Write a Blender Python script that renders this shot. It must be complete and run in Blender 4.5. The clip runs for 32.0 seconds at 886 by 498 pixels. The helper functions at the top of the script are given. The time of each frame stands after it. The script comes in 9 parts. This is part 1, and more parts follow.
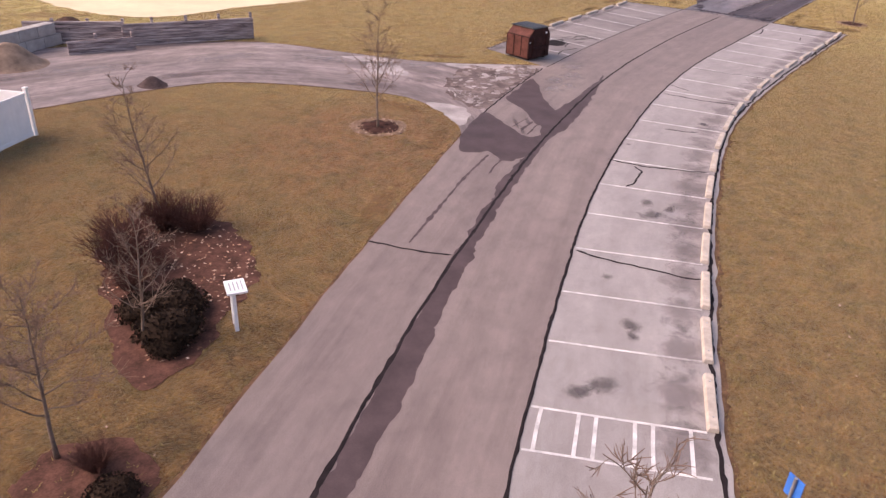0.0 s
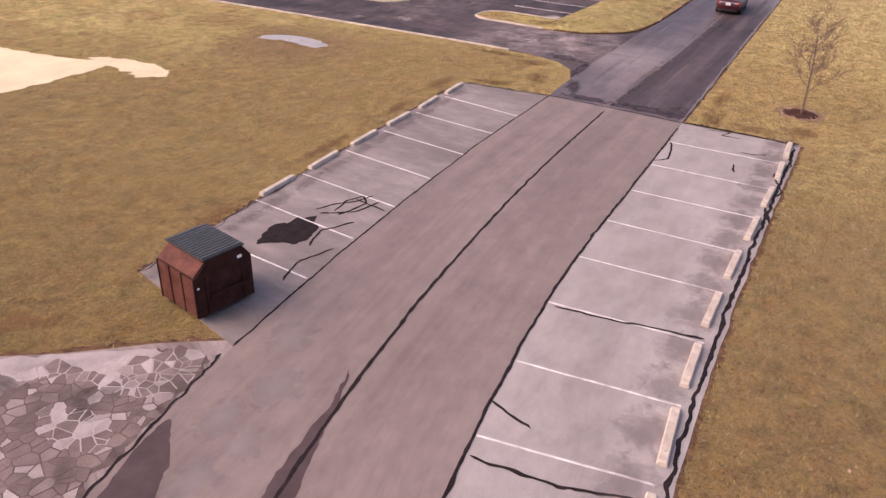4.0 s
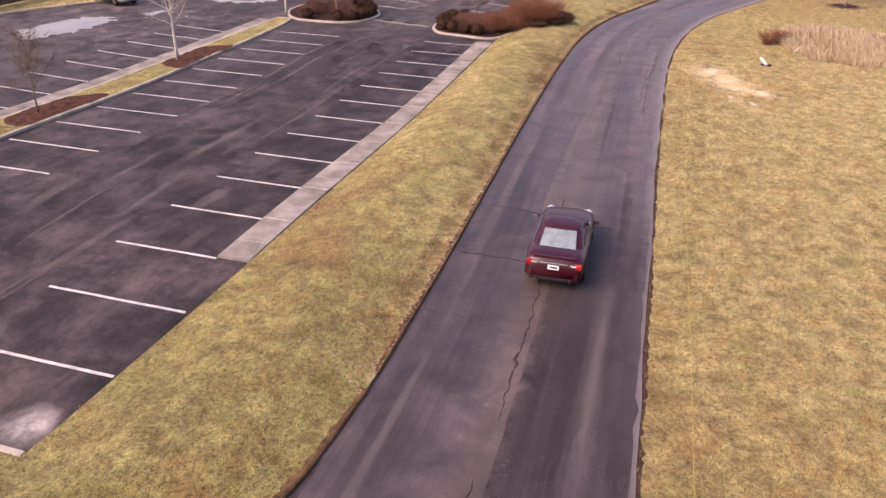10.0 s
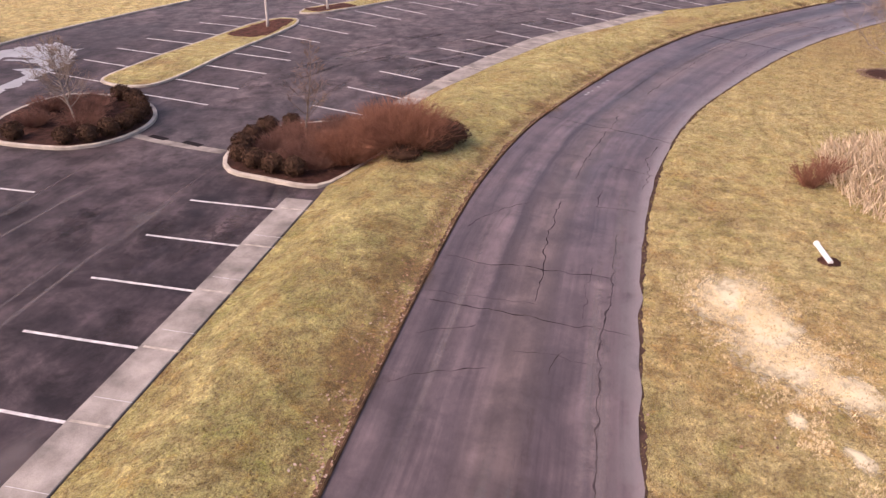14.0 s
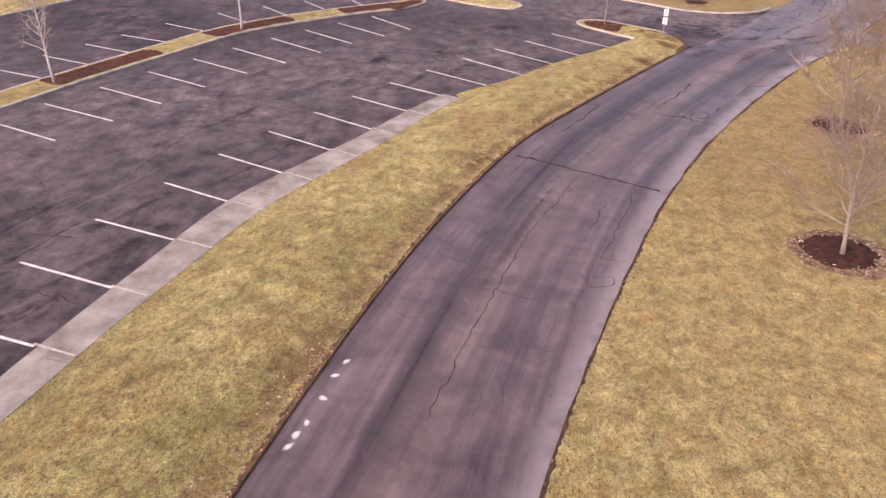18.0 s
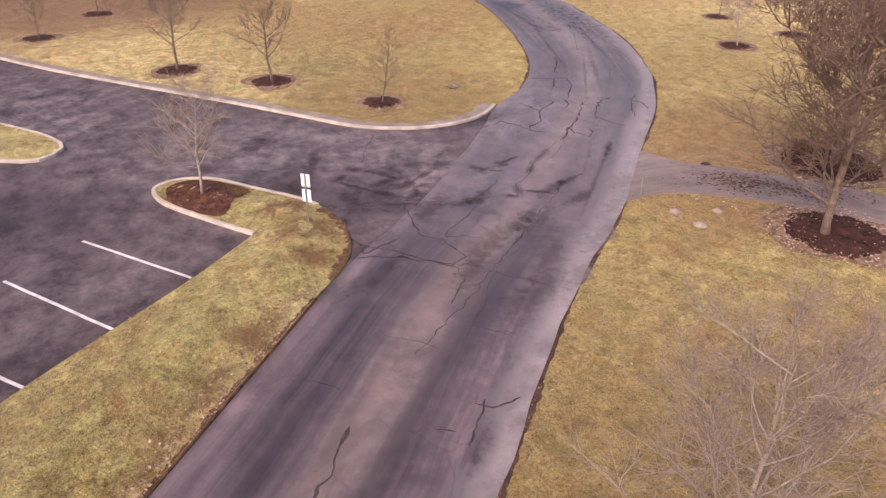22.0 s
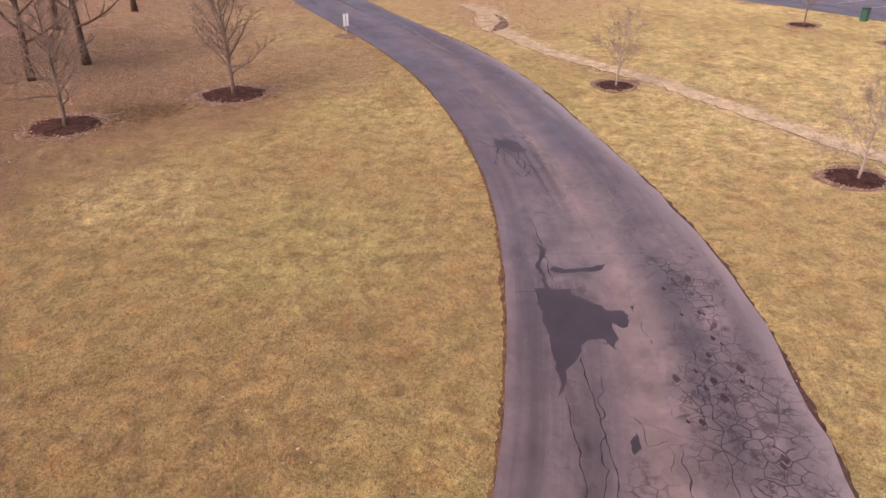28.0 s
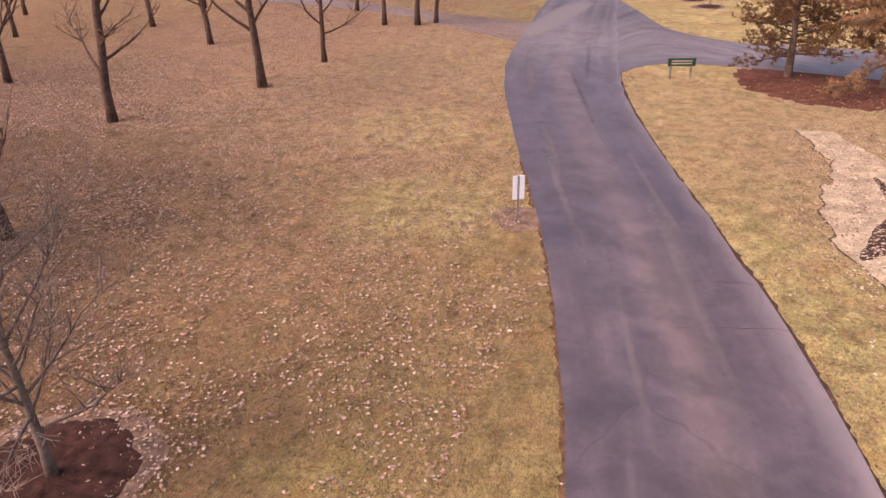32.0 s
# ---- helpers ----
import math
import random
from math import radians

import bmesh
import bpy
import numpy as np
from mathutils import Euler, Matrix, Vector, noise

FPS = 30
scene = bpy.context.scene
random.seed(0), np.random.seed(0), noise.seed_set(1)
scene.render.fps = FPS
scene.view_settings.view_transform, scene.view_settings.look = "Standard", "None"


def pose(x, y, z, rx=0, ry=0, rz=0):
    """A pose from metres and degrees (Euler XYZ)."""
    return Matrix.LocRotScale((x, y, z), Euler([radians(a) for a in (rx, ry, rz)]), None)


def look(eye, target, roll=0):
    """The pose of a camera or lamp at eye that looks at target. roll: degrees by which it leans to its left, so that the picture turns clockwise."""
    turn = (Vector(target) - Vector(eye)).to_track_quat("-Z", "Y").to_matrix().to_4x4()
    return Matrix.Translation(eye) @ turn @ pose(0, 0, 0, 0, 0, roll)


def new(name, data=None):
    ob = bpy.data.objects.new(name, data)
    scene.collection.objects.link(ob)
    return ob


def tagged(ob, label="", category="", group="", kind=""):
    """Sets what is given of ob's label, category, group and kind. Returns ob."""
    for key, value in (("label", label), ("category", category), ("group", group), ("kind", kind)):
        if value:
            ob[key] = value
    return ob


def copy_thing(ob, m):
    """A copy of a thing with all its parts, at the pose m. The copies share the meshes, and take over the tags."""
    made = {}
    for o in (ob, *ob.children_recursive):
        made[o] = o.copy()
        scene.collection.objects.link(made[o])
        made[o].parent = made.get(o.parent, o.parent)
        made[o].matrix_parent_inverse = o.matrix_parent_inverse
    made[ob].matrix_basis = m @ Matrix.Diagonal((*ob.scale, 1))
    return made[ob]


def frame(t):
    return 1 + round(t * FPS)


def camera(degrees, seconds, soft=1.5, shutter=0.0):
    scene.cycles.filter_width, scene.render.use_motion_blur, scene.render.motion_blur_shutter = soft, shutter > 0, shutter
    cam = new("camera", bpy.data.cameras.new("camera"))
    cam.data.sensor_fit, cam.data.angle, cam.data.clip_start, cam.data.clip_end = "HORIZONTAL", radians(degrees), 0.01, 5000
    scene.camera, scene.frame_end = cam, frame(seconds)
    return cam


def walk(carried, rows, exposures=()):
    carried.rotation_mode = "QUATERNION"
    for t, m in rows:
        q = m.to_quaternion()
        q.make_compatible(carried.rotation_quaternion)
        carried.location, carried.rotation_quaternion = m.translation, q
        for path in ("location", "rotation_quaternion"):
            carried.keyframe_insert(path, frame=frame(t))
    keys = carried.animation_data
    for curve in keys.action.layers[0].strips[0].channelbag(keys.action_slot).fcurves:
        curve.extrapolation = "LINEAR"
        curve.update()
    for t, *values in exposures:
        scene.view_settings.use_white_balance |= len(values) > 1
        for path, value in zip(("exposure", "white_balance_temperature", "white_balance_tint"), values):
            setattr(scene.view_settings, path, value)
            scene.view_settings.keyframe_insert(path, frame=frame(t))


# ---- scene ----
import collections
cam = camera(62.0, 32.0, 1.4)
METRES, EYE, TILT, LEAN, TURN = 214.29, 12.0, 0.0, 0.0, -35.7
PATH = [
    (0, (-4.205, 6.322, 10.042), (-2.778, 7.355, 9.095), 2.7),
    (0.5, (-1.234, 7.479, 10.115), (0.22, 8.472, 9.166), 2.7),
    (1, (1.943, 8.789, 10.17), (3.416, 9.751, 9.22), 2.7),
    (1.5, (5.092, 10.079, 10.162), (6.586, 11.011, 9.214), 2.8),
    (2, (8.154, 11.326, 10.238), (9.663, 12.23, 9.285), 2.7),
    (2.5, (11.126, 12.441, 10.312), (12.642, 13.316, 9.345), 2.7),
    (3, (14.342, 13.547, 10.569), (15.875, 14.396, 9.605), 2.5),
    (3.5, (17.587, 13.746, 10.928), (19.115, 14.594, 9.956), 2.3),
    (5.5, (30.377, 16.549, 11.494), (31.954, 17.297, 10.518), 1.7),
    (6, (33.633, 17.102, 11.442), (35.225, 17.828, 10.473), 1.3),
    (6.5, (36.899, 17.655, 11.345), (38.509, 18.354, 10.386), 1.2),
    (7, (40.27, 18.487, 11.506), (41.905, 19.148, 10.564), 1.5),
    (7.5, (43.92, 19.154, 11.64), (45.572, 19.787, 10.706), 1.4),
    (8, (47.56, 19.836, 11.509), (49.226, 20.435, 10.578), 1.4),
    (8.5, (51.461, 20.379, 11.462), (53.138, 20.95, 10.533), 1.4),
    (9, (55.394, 20.95, 11.514), (57.081, 21.49, 10.584), 1.3),
    (9.5, (59.235, 21.348, 11.627), (60.928, 21.859, 10.692), 1.2),
    (10, (62.934, 21.565, 11.553), (64.629, 22.053, 10.609), 1.1),
    (10.5, (66.445, 21.896, 11.585), (68.144, 22.355, 10.634), 1.0),
    (11, (70.123, 22.128, 11.635), (71.828, 22.565, 10.687), 1.0),
    (11.5, (73.722, 22.341, 11.736), (75.431, 22.76, 10.786), 0.9),
    (12, (77.182, 22.438, 11.722), (78.889, 22.848, 10.764), 0.8),
    (12.5, (80.53, 22.56, 11.662), (82.239, 22.96, 10.703), 0.8),
    (13, (83.817, 22.644, 11.566), (85.527, 23.038, 10.607), 0.7),
    (13.5, (87.387, 22.751, 11.598), (89.104, 23.141, 10.649), 0.6),
    (14, (90.917, 22.747, 11.606), (92.637, 23.127, 10.66), 0.5),
    (14.5, (94.443, 22.674, 11.571), (96.166, 23.04, 10.624), 0.2),
    (16.5, (107.617, 22.33, 12.728), (109.348, 22.519, 11.743), 0.1),
    (17, (111.294, 21.802, 12.859), (113.026, 21.931, 11.867), 0.1),
    (17.5, (114.807, 21.204, 12.921), (116.539, 21.252, 11.922), 0.1),
    (18, (118.366, 20.424, 12.714), (120.1, 20.379, 11.719), 0.1),
    (18.5, (122.02, 19.45, 12.581), (123.752, 19.316, 11.589), 0.1),
    (19, (125.975, 18.144, 12.446), (127.705, 17.932, 11.465), 0.1),
    (19.5, (129.757, 16.84, 12.456), (131.477, 16.544, 11.481), 0.3),
    (20, (133.074, 15.478, 12.44), (134.771, 15.104, 11.449), 0.5),
    (20.5, (136.327, 13.837, 12.343), (138.005, 13.387, 11.353), 0.5),
    (21, (139.579, 12.001, 12.162), (141.235, 11.481, 11.169), 0.4),
    (21.5, (142.94, 9.988, 12.111), (144.576, 9.405, 11.12), 0.4),
    (22, (146.273, 7.998, 12.101), (147.892, 7.365, 11.112), 0.4),
    (22.5, (149.434, 5.902, 12.023), (151.041, 5.243, 11.031), 0.4),
    (23, (152.37, 3.914, 11.996), (153.966, 3.241, 10.997), 0.4),
    (23.5, (155.043, 2.202, 11.913), (156.633, 1.517, 10.912), 0.3),
    (24, (157.822, 0.307, 11.781), (159.419, -0.379, 10.792), 0.1),
    (24.5, (160.714, -1.662, 11.778), (162.321, -2.336, 10.796), -0.0),
    (25, (163.762, -3.728, 11.701), (165.387, -4.376, 10.732), -0.1),
    (25.5, (167.028, -5.753, 11.682), (168.674, -6.356, 10.719), -0.2),
    (27.5, (180.59, -12.854, 10.902), (182.345, -13.092, 9.973), -0.3),
    (28, (184.233, -13.905, 10.786), (186.002, -14.03, 9.862), -0.2),
    (28.5, (187.977, -14.799, 10.725), (189.752, -14.814, 9.804), -0.0),
    (29, (191.812, -15.519, 10.721), (193.584, -15.422, 9.799), 0.1),
    (29.5, (195.663, -16.318, 10.742), (197.426, -16.093, 9.824), -0.1),
    (30, (199.596, -16.912, 10.826), (201.339, -16.561, 9.91), -0.2),
    (30.5, (203.721, -16.821, 10.818), (205.44, -16.373, 9.898), -0.2),
    (31, (207.819, -16.639, 11.2), (209.498, -16.102, 10.255), -1.0),
    (31.5, (211.941, -16.536, 11.1), (213.595, -15.925, 10.157), -1.2),
    (32, (216.17, -17.166, 10.754), (217.808, -16.491, 9.826), -1.3),
]
EXPOSURE = [(0.0, 0.93, 7050, 26), (1.6, 0.83, 7150, 28), (7.0, 0.81, 7350, 31), (9.5, 0.89, 7150, 29), (12.0, 0.84, 7150, 28), (17.0, 0.88, 7000, 28), (24.0, 0.85, 6950, 26), (28.0, 0.81, 7250, 30), (30.0, 0.83, 7450, 34), (31.0, 0.86, 7450, 35), (32.0, 0.99, 7300, 34)]
walk(cam, [(t, look(eye, target, roll)) for t, eye, target, roll in PATH], EXPOSURE)

# ---- world and light: a bright overcast winter day ----
world = bpy.data.worlds.new("overcast_sky")
scene.world = world
world.use_nodes = True
sky = world.node_tree.nodes.new("ShaderNodeTexSky")
sky.sky_type = "NISHITA"
sky.sun_disc = False
sky.sun_elevation, sky.sun_rotation = radians(42), radians(320)
sky.dust_density, sky.ozone_density, sky.air_density = 4.0, 1.0, 1.0
world.node_tree.links.new(sky.outputs[0], world.node_tree.nodes["Background"].inputs[0])
world.node_tree.nodes["Background"].inputs[1].default_value = 0.145
sun = new("sun", bpy.data.lights.new("sun", "SUN"))
sun.data.energy, sun.data.angle, sun.data.color = 1.05, radians(50), (1.0, 0.95, 0.88)
SUN_FROM = Vector((math.sin(radians(320)) * math.cos(radians(42)), math.cos(radians(320)) * math.cos(radians(42)), math.sin(radians(42))))
sun.matrix_world = look(SUN_FROM * 100, (0, 0, 0))


# ---- materials ----
def nodes_of(name):
    m = bpy.data.materials.new(name)
    m.use_nodes = True
    return m, m.node_tree.nodes, m.node_tree.links, m.node_tree.nodes["Principled BSDF"]


def noise_node(n, l, vec, scale, detail=4.0, rough=0.6, distort=0.0):
    t = n.new("ShaderNodeTexNoise")
    t.inputs["Scale"].default_value = scale
    t.inputs["Detail"].default_value = detail
    t.inputs["Roughness"].default_value = rough
    t.inputs["Distortion"].default_value = distort
    if vec is not None:
        l.new(vec, t.inputs["Vector"])
    return t.outputs["Fac"]


def ramp_node(n, l, fac, stops):
    r = n.new("ShaderNodeValToRGB")
    while len(r.color_ramp.elements) < len(stops):
        r.color_ramp.elements.new(0.5)
    for e, (p, c) in zip(r.color_ramp.elements, stops):
        e.position = p
        e.color = (*c, 1) if len(c) == 3 else c
    l.new(fac, r.inputs[0])
    return r.outputs[0]


def mix_node(n, l, fac, a, b, mode="MIX"):
    m = n.new("ShaderNodeMix")
    m.data_type, m.blend_type = "RGBA", mode
    for v, s in ((fac, m.inputs[0]), (a, m.inputs[6]), (b, m.inputs[7])):
        if isinstance(v, (int, float)):
            s.default_value = v
        elif isinstance(v, tuple):
            s.default_value = (*v, 1)
        else:
            l.new(v, s)
    return m.outputs[2]


def bump_node(n, l, height, strength, distance, out):
    b = n.new("ShaderNodeBump")
    b.inputs["Strength"].default_value = strength
    b.inputs["Distance"].default_value = distance
    l.new(height, b.inputs["Height"])
    l.new(b.outputs[0], out.inputs["Normal"])


def scaled(n, l, vec, sx, sy, sz=1.0):
    m = n.new("ShaderNodeMapping")
    m.inputs["Scale"].default_value = (sx, sy, sz)
    l.new(vec, m.inputs["Vector"])
    return m.outputs[0]


def plain(name, c, rough=0.7, metal=0.0, vary=0.25, scale=6.0, bump=0.15, fine=60.0, coat=0.0):
    """A surface of one kind with two scales of variation."""
    m, n, l, p = nodes_of(name)
    co = n.new("ShaderNodeTexCoord").outputs["Object"]
    a, b = noise_node(n, l, co, scale), noise_node(n, l, co, fine, 3)
    dark, light = tuple(v * (1 - vary) for v in c), tuple(min(1, v * (1 + vary)) for v in c)
    base = ramp_node(n, l, a, [(0.3, dark), (0.7, light)])
    spec = ramp_node(n, l, b, [(0.3, (1 - vary,) * 3), (0.7, (1, 1, 1))])
    l.new(mix_node(n, l, 0.6, base, spec, "MULTIPLY"), p.inputs["Base Color"])
    p.inputs["Roughness"].default_value, p.inputs["Metallic"].default_value = rough, metal
    p.inputs["Coat Weight"].default_value = coat
    p.inputs["Specular IOR Level"].default_value = 0.5 if rough < 0.6 else 0.12
    if bump:
        bump_node(n, l, b, bump, 0.02, p)
    return m


def grass_material(name, cols, zones=(), rust=(0.24, 0.135, 0.05)):
    """Dormant winter turf: straw, olive and rust patches over a fine blade grain with painted shade pits. zones: areas
    of leaf litter, turf tone and painted haze as (x, y, radius, colour).
    """
    m, n, l, p = nodes_of(name)
    co = n.new("ShaderNodeTexCoord").outputs["Object"]
    big, mid = noise_node(n, l, co, 0.07, 5, 0.65, 0.6), noise_node(n, l, co, 0.42, 6, 0.7, 0.3)
    clump, fine, blade = noise_node(n, l, co, 1.5, 5, 0.75, 0.5), noise_node(n, l, co, 8.5, 5, 0.8), noise_node(n, l, co, 28, 3, 0.8, 0.3)
    fleck = noise_node(n, l, co, 2.8, 6, 0.8, 0.2)
    c = ramp_node(n, l, big, [(0.32, cols[0]), (0.5, cols[1]), (0.66, cols[2])])
    c = mix_node(n, l, ramp_node(n, l, mid, [(0.44, (0, 0, 0)), (0.66, (0.85, 0.85, 0.85))]), c, cols[3])
    patch = noise_node(n, l, co, 0.2, 6, 0.7, 0.5)
    c = mix_node(n, l, ramp_node(n, l, patch, [(0.52, (0, 0, 0)), (0.62, (0.75, 0.75, 0.75))]), c, rust)
    c = mix_node(n, l, ramp_node(n, l, patch, [(0.34, (0.5, 0.5, 0.5)), (0.46, (0, 0, 0))]), c, cols[2])
    green, warm, straw = noise_node(n, l, co, 0.8, 6, 0.75, 0.4), noise_node(n, l, co, 1.1, 6, 0.75, 0.6), noise_node(n, l, co, 2.0, 5, 0.75, 0.3)
    for x, y, r, col in zones:
        away = n.new("ShaderNodeVectorMath")
        away.operation = "DISTANCE"
        away.inputs[1].default_value = (x, y, 0)
        l.new(co, away.inputs[0])
        shifted = n.new("ShaderNodeMath")
        shifted.operation = "MULTIPLY_ADD"
        shifted.inputs[1].default_value = r * 1.3
        l.new(mid, shifted.inputs[0])
        l.new(away.outputs["Value"], shifted.inputs[2])
        near = n.new("ShaderNodeMapRange")
        near.inputs["From Min"].default_value, near.inputs["From Max"].default_value = r * 1.85, r * 1.2
        l.new(shifted.outputs[0], near.inputs["Value"])
        patchy = mix_node(n, l, 1.0, near.outputs[0], ramp_node(n, l, clump, [(0.36, (0.6,) * 3), (0.6, (1, 1, 1))]), "MULTIPLY")
        c = mix_node(n, l, patchy, c, col)
    c = mix_node(n, l, 1.0, c, ramp_node(n, l, green, [(0.36, (0.66, 0.72, 0.52)), (0.5, (1, 1, 1)), (0.64, (1.1, 1.08, 1.06))]), "MULTIPLY")
    c = mix_node(n, l, 1.0, c, ramp_node(n, l, warm, [(0.36, (0.86, 0.68, 0.5)), (0.5, (1, 1, 1))]), "MULTIPLY")
    c = mix_node(n, l, 1.0, c, ramp_node(n, l, straw, [(0.38, (0.8, 0.76, 0.68)), (0.5, (1, 1, 1)), (0.62, (1.22, 1.22, 1.24))]), "MULTIPLY")
    c = mix_node(n, l, ramp_node(n, l, fleck, [(0.52, (0, 0, 0)), (0.64, (0.65, 0.65, 0.65))]), c, rust)
    c = mix_node(n, l, 1.0, c, ramp_node(n, l, clump, [(0.35, (0.56, 0.49, 0.38)), (0.5, (1.0, 1.0, 1.0)), (0.65, (1.24, 1.25, 1.17))]), "MULTIPLY")
    # dark pits and specks put the shade between blades into the colour
    c = mix_node(n, l, 1.0, c, ramp_node(n, l, fine, [(0.36, (0.30, 0.22, 0.14)), (0.46, (0.95, 0.94, 0.92)), (0.62, (1.26, 1.27, 1.2))]), "MULTIPLY")
    c = mix_node(n, l, 1.0, c, ramp_node(n, l, blade, [(0.36, (0.40, 0.33, 0.24)), (0.5, (0.97, 0.97, 0.97)), (0.64, (1.5, 1.5, 1.42))]), "MULTIPLY")
    c = mix_node(n, l, 1.0, c, (1.01, 0.985, 0.86), "MULTIPLY")
    l.new(c, p.inputs["Base Color"])
    p.inputs["Roughness"].default_value = 0.95
    p.inputs["Specular IOR Level"].default_value = 0.1
    p.inputs["Sheen Weight"].default_value = 0.36
    p.inputs["Sheen Roughness"].default_value = 0.3
    p.inputs["Sheen Tint"].default_value = (1.0, 0.86, 0.62, 1)
    bump_node(n, l, fine, 1.0, 0.14, p)
    return m


def asphalt_material(name, dark, light, streak=0.5, cracks=0.0, stain=0.5, lanes=(1.1, 0.02), zones=(), grain=(0.34, 0.10), spots=(1.1, 0.6), gloss=0.25, rough=(0.55, 0.7), clouds=0.0, margin=(), dust=(), reseal=()):
    """Weathered paving laid out by UV (metres across, metres along): wheel streaks, blotches, grit and hairline cracks."""
    m, n, l, p = nodes_of(name)
    uv = n.new("ShaderNodeTexCoord").outputs["UV"]
    big = noise_node(n, l, scaled(n, l, uv, *grain), 1.0, 6, 0.7, 0.15)
    lane = noise_node(n, l, scaled(n, l, uv, *lanes), 1.0, 5, 0.7)
    mid = noise_node(n, l, scaled(n, l, uv, *spots), 1.2, 8, 0.75, 0.1)
    grit = noise_node(n, l, uv, 45, 3, 0.8)
    blot = noise_node(n, l, uv, 0.55, 8, 0.72, 0.3)
    c = ramp_node(n, l, big, [(0.33, dark), (0.66, light)])
    avg = tuple((a + b) / 2 for a, b in zip(dark, light))
    c = mix_node(n, l, streak, c, mix_node(n, l, ramp_node(n, l, lane, [(0.40, (0, 0, 0)), (0.60, (1, 1, 1))]), tuple(v * 0.62 for v in dark), tuple(v * 1.12 for v in light)))
    spot = n.new("ShaderNodeTexCoord").outputs["Object"]
    # zones tint areas: wear, sealer, and painted sheen and haze on far paving
    for x, y, r, col, most in zones:
        away = n.new("ShaderNodeVectorMath")
        away.operation = "DISTANCE"
        away.inputs[1].default_value = (x, y, 0)
        l.new(spot, away.inputs[0])
        near = n.new("ShaderNodeMapRange")
        near.inputs["From Min"].default_value, near.inputs["From Max"].default_value = r * 1.9, r * 1.1
        near.inputs["To Max"].default_value = min(1.0, most)
        shifted = n.new("ShaderNodeMath")
        shifted.operation = "MULTIPLY_ADD"
        shifted.inputs[1].default_value = r * 1.7
        l.new(blot, shifted.inputs[0])
        l.new(away.outputs["Value"], shifted.inputs[2])
        l.new(shifted.outputs[0], near.inputs["Value"])
        patchy = mix_node(n, l, 1.0, near.outputs[0], ramp_node(n, l, mid, [(0.34, (0.4 if most <= 1 else 0.9,) * 3), (0.62, (1, 1, 1))]), "MULTIPLY")
        c = mix_node(n, l, patchy, c, col)
    if margin:
        reach = n.new("ShaderNodeUVMap")
        reach.uv_map = "Edges"
        far, at = n.new("ShaderNodeSeparateXYZ"), n.new("ShaderNodeSeparateXYZ")
        l.new(reach.outputs[0], far.inputs[0])
        l.new(spot, at.inputs[0])

        def along(stops):
            """A value that follows the way, from (x, value) pairs."""
            way = n.new("ShaderNodeMapRange")
            way.inputs["From Min"].default_value, way.inputs["From Max"].default_value = 50, 270
            l.new(at.outputs["X"], way.inputs["Value"])
            return ramp_node(n, l, way.outputs[0], [((x - 50) / 220, (v,) * 3) for x, v in stops])

        def sums(kind, a, b, k=0.0):
            q = n.new("ShaderNodeMath")
            q.operation = kind
            for i, v in enumerate((a, b, k)):
                if isinstance(v, (int, float)):
                    q.inputs[i].default_value = v
                else:
                    l.new(v, q.inputs[i])
            return q.outputs[0]

        # resealed stretch
        c = mix_node(n, l, along(reseal), c, (0.078, 0.058, 0.068))
        # dusty crown of the road
        off = sums("ABSOLUTE", sums("MULTIPLY", sums("SUBTRACT", far.outputs["X"], far.outputs["Y"]), 0.5), 0)
        off = sums("MULTIPLY_ADD", lane, 2.2, off)
        crown = ramp_node(n, l, sums("MULTIPLY", sums("MULTIPLY_ADD", blot, 0.9, off), 0.4), [(0.7, (1, 1, 1)), (1.0, (0, 0, 0))])
        c = mix_node(n, l, mix_node(n, l, 1.0, crown, along(dust), "MULTIPLY"), c, (0.215, 0.152, 0.130))
        # pale worn margin
        near = sums("MULTIPLY_ADD", sums("SUBTRACT", blot, 0.5), 2.2, far.outputs["Y"])
        near = sums("MULTIPLY_ADD", sums("SUBTRACT", mid, 0.5), 1.3, near)
        near = sums("MULTIPLY_ADD", sums("SUBTRACT", along(margin), near), 0.8, 0.5)
        c = mix_node(n, l, ramp_node(n, l, near, [(0.30, (0, 0, 0)), (0.85, (0.85,) * 3)]), c, (0.27, 0.222, 0.216))
    if clouds:
        c = mix_node(n, l, clouds, c, ramp_node(n, l, blot, [(0.38, (0.40, 0.36, 0.38)), (0.5, (0.95, 0.94, 0.94)), (0.62, (1.55, 1.52, 1.5))]), "MULTIPLY")
    c = mix_node(n, l, stain, c, ramp_node(n, l, mid, [(0.34, (0.42, 0.40, 0.41)), (0.5, (0.92, 0.92, 0.92)), (0.66, (1.4, 1.37, 1.37))]), "MULTIPLY")
    c = mix_node(n, l, 0.5, c, ramp_node(n, l, grit, [(0.38, (0.66, 0.65, 0.66)), (0.62, (1.32, 1.32, 1.32))]), "MULTIPLY")
    if cracks:
        v = n.new("ShaderNodeTexVoronoi")
        v.feature = "DISTANCE_TO_EDGE"
        v.inputs["Scale"].default_value = 0.55
        wob = n.new("ShaderNodeMix")
        wob.data_type = "VECTOR"
        wob.inputs[0].default_value = 0.4
        nz = n.new("ShaderNodeTexNoise")
        nz.inputs["Scale"].default_value = 0.9
        nz.inputs["Detail"].default_value = 6
        l.new(uv, nz.inputs["Vector"])
        l.new(uv, wob.inputs[4])
        l.new(nz.outputs["Color"], wob.inputs[5])
        l.new(wob.outputs[1], v.inputs["Vector"])
        line = ramp_node(n, l, v.outputs["Distance"], [(0.002, (1, 1, 1)), (0.012, (0, 0, 0))])
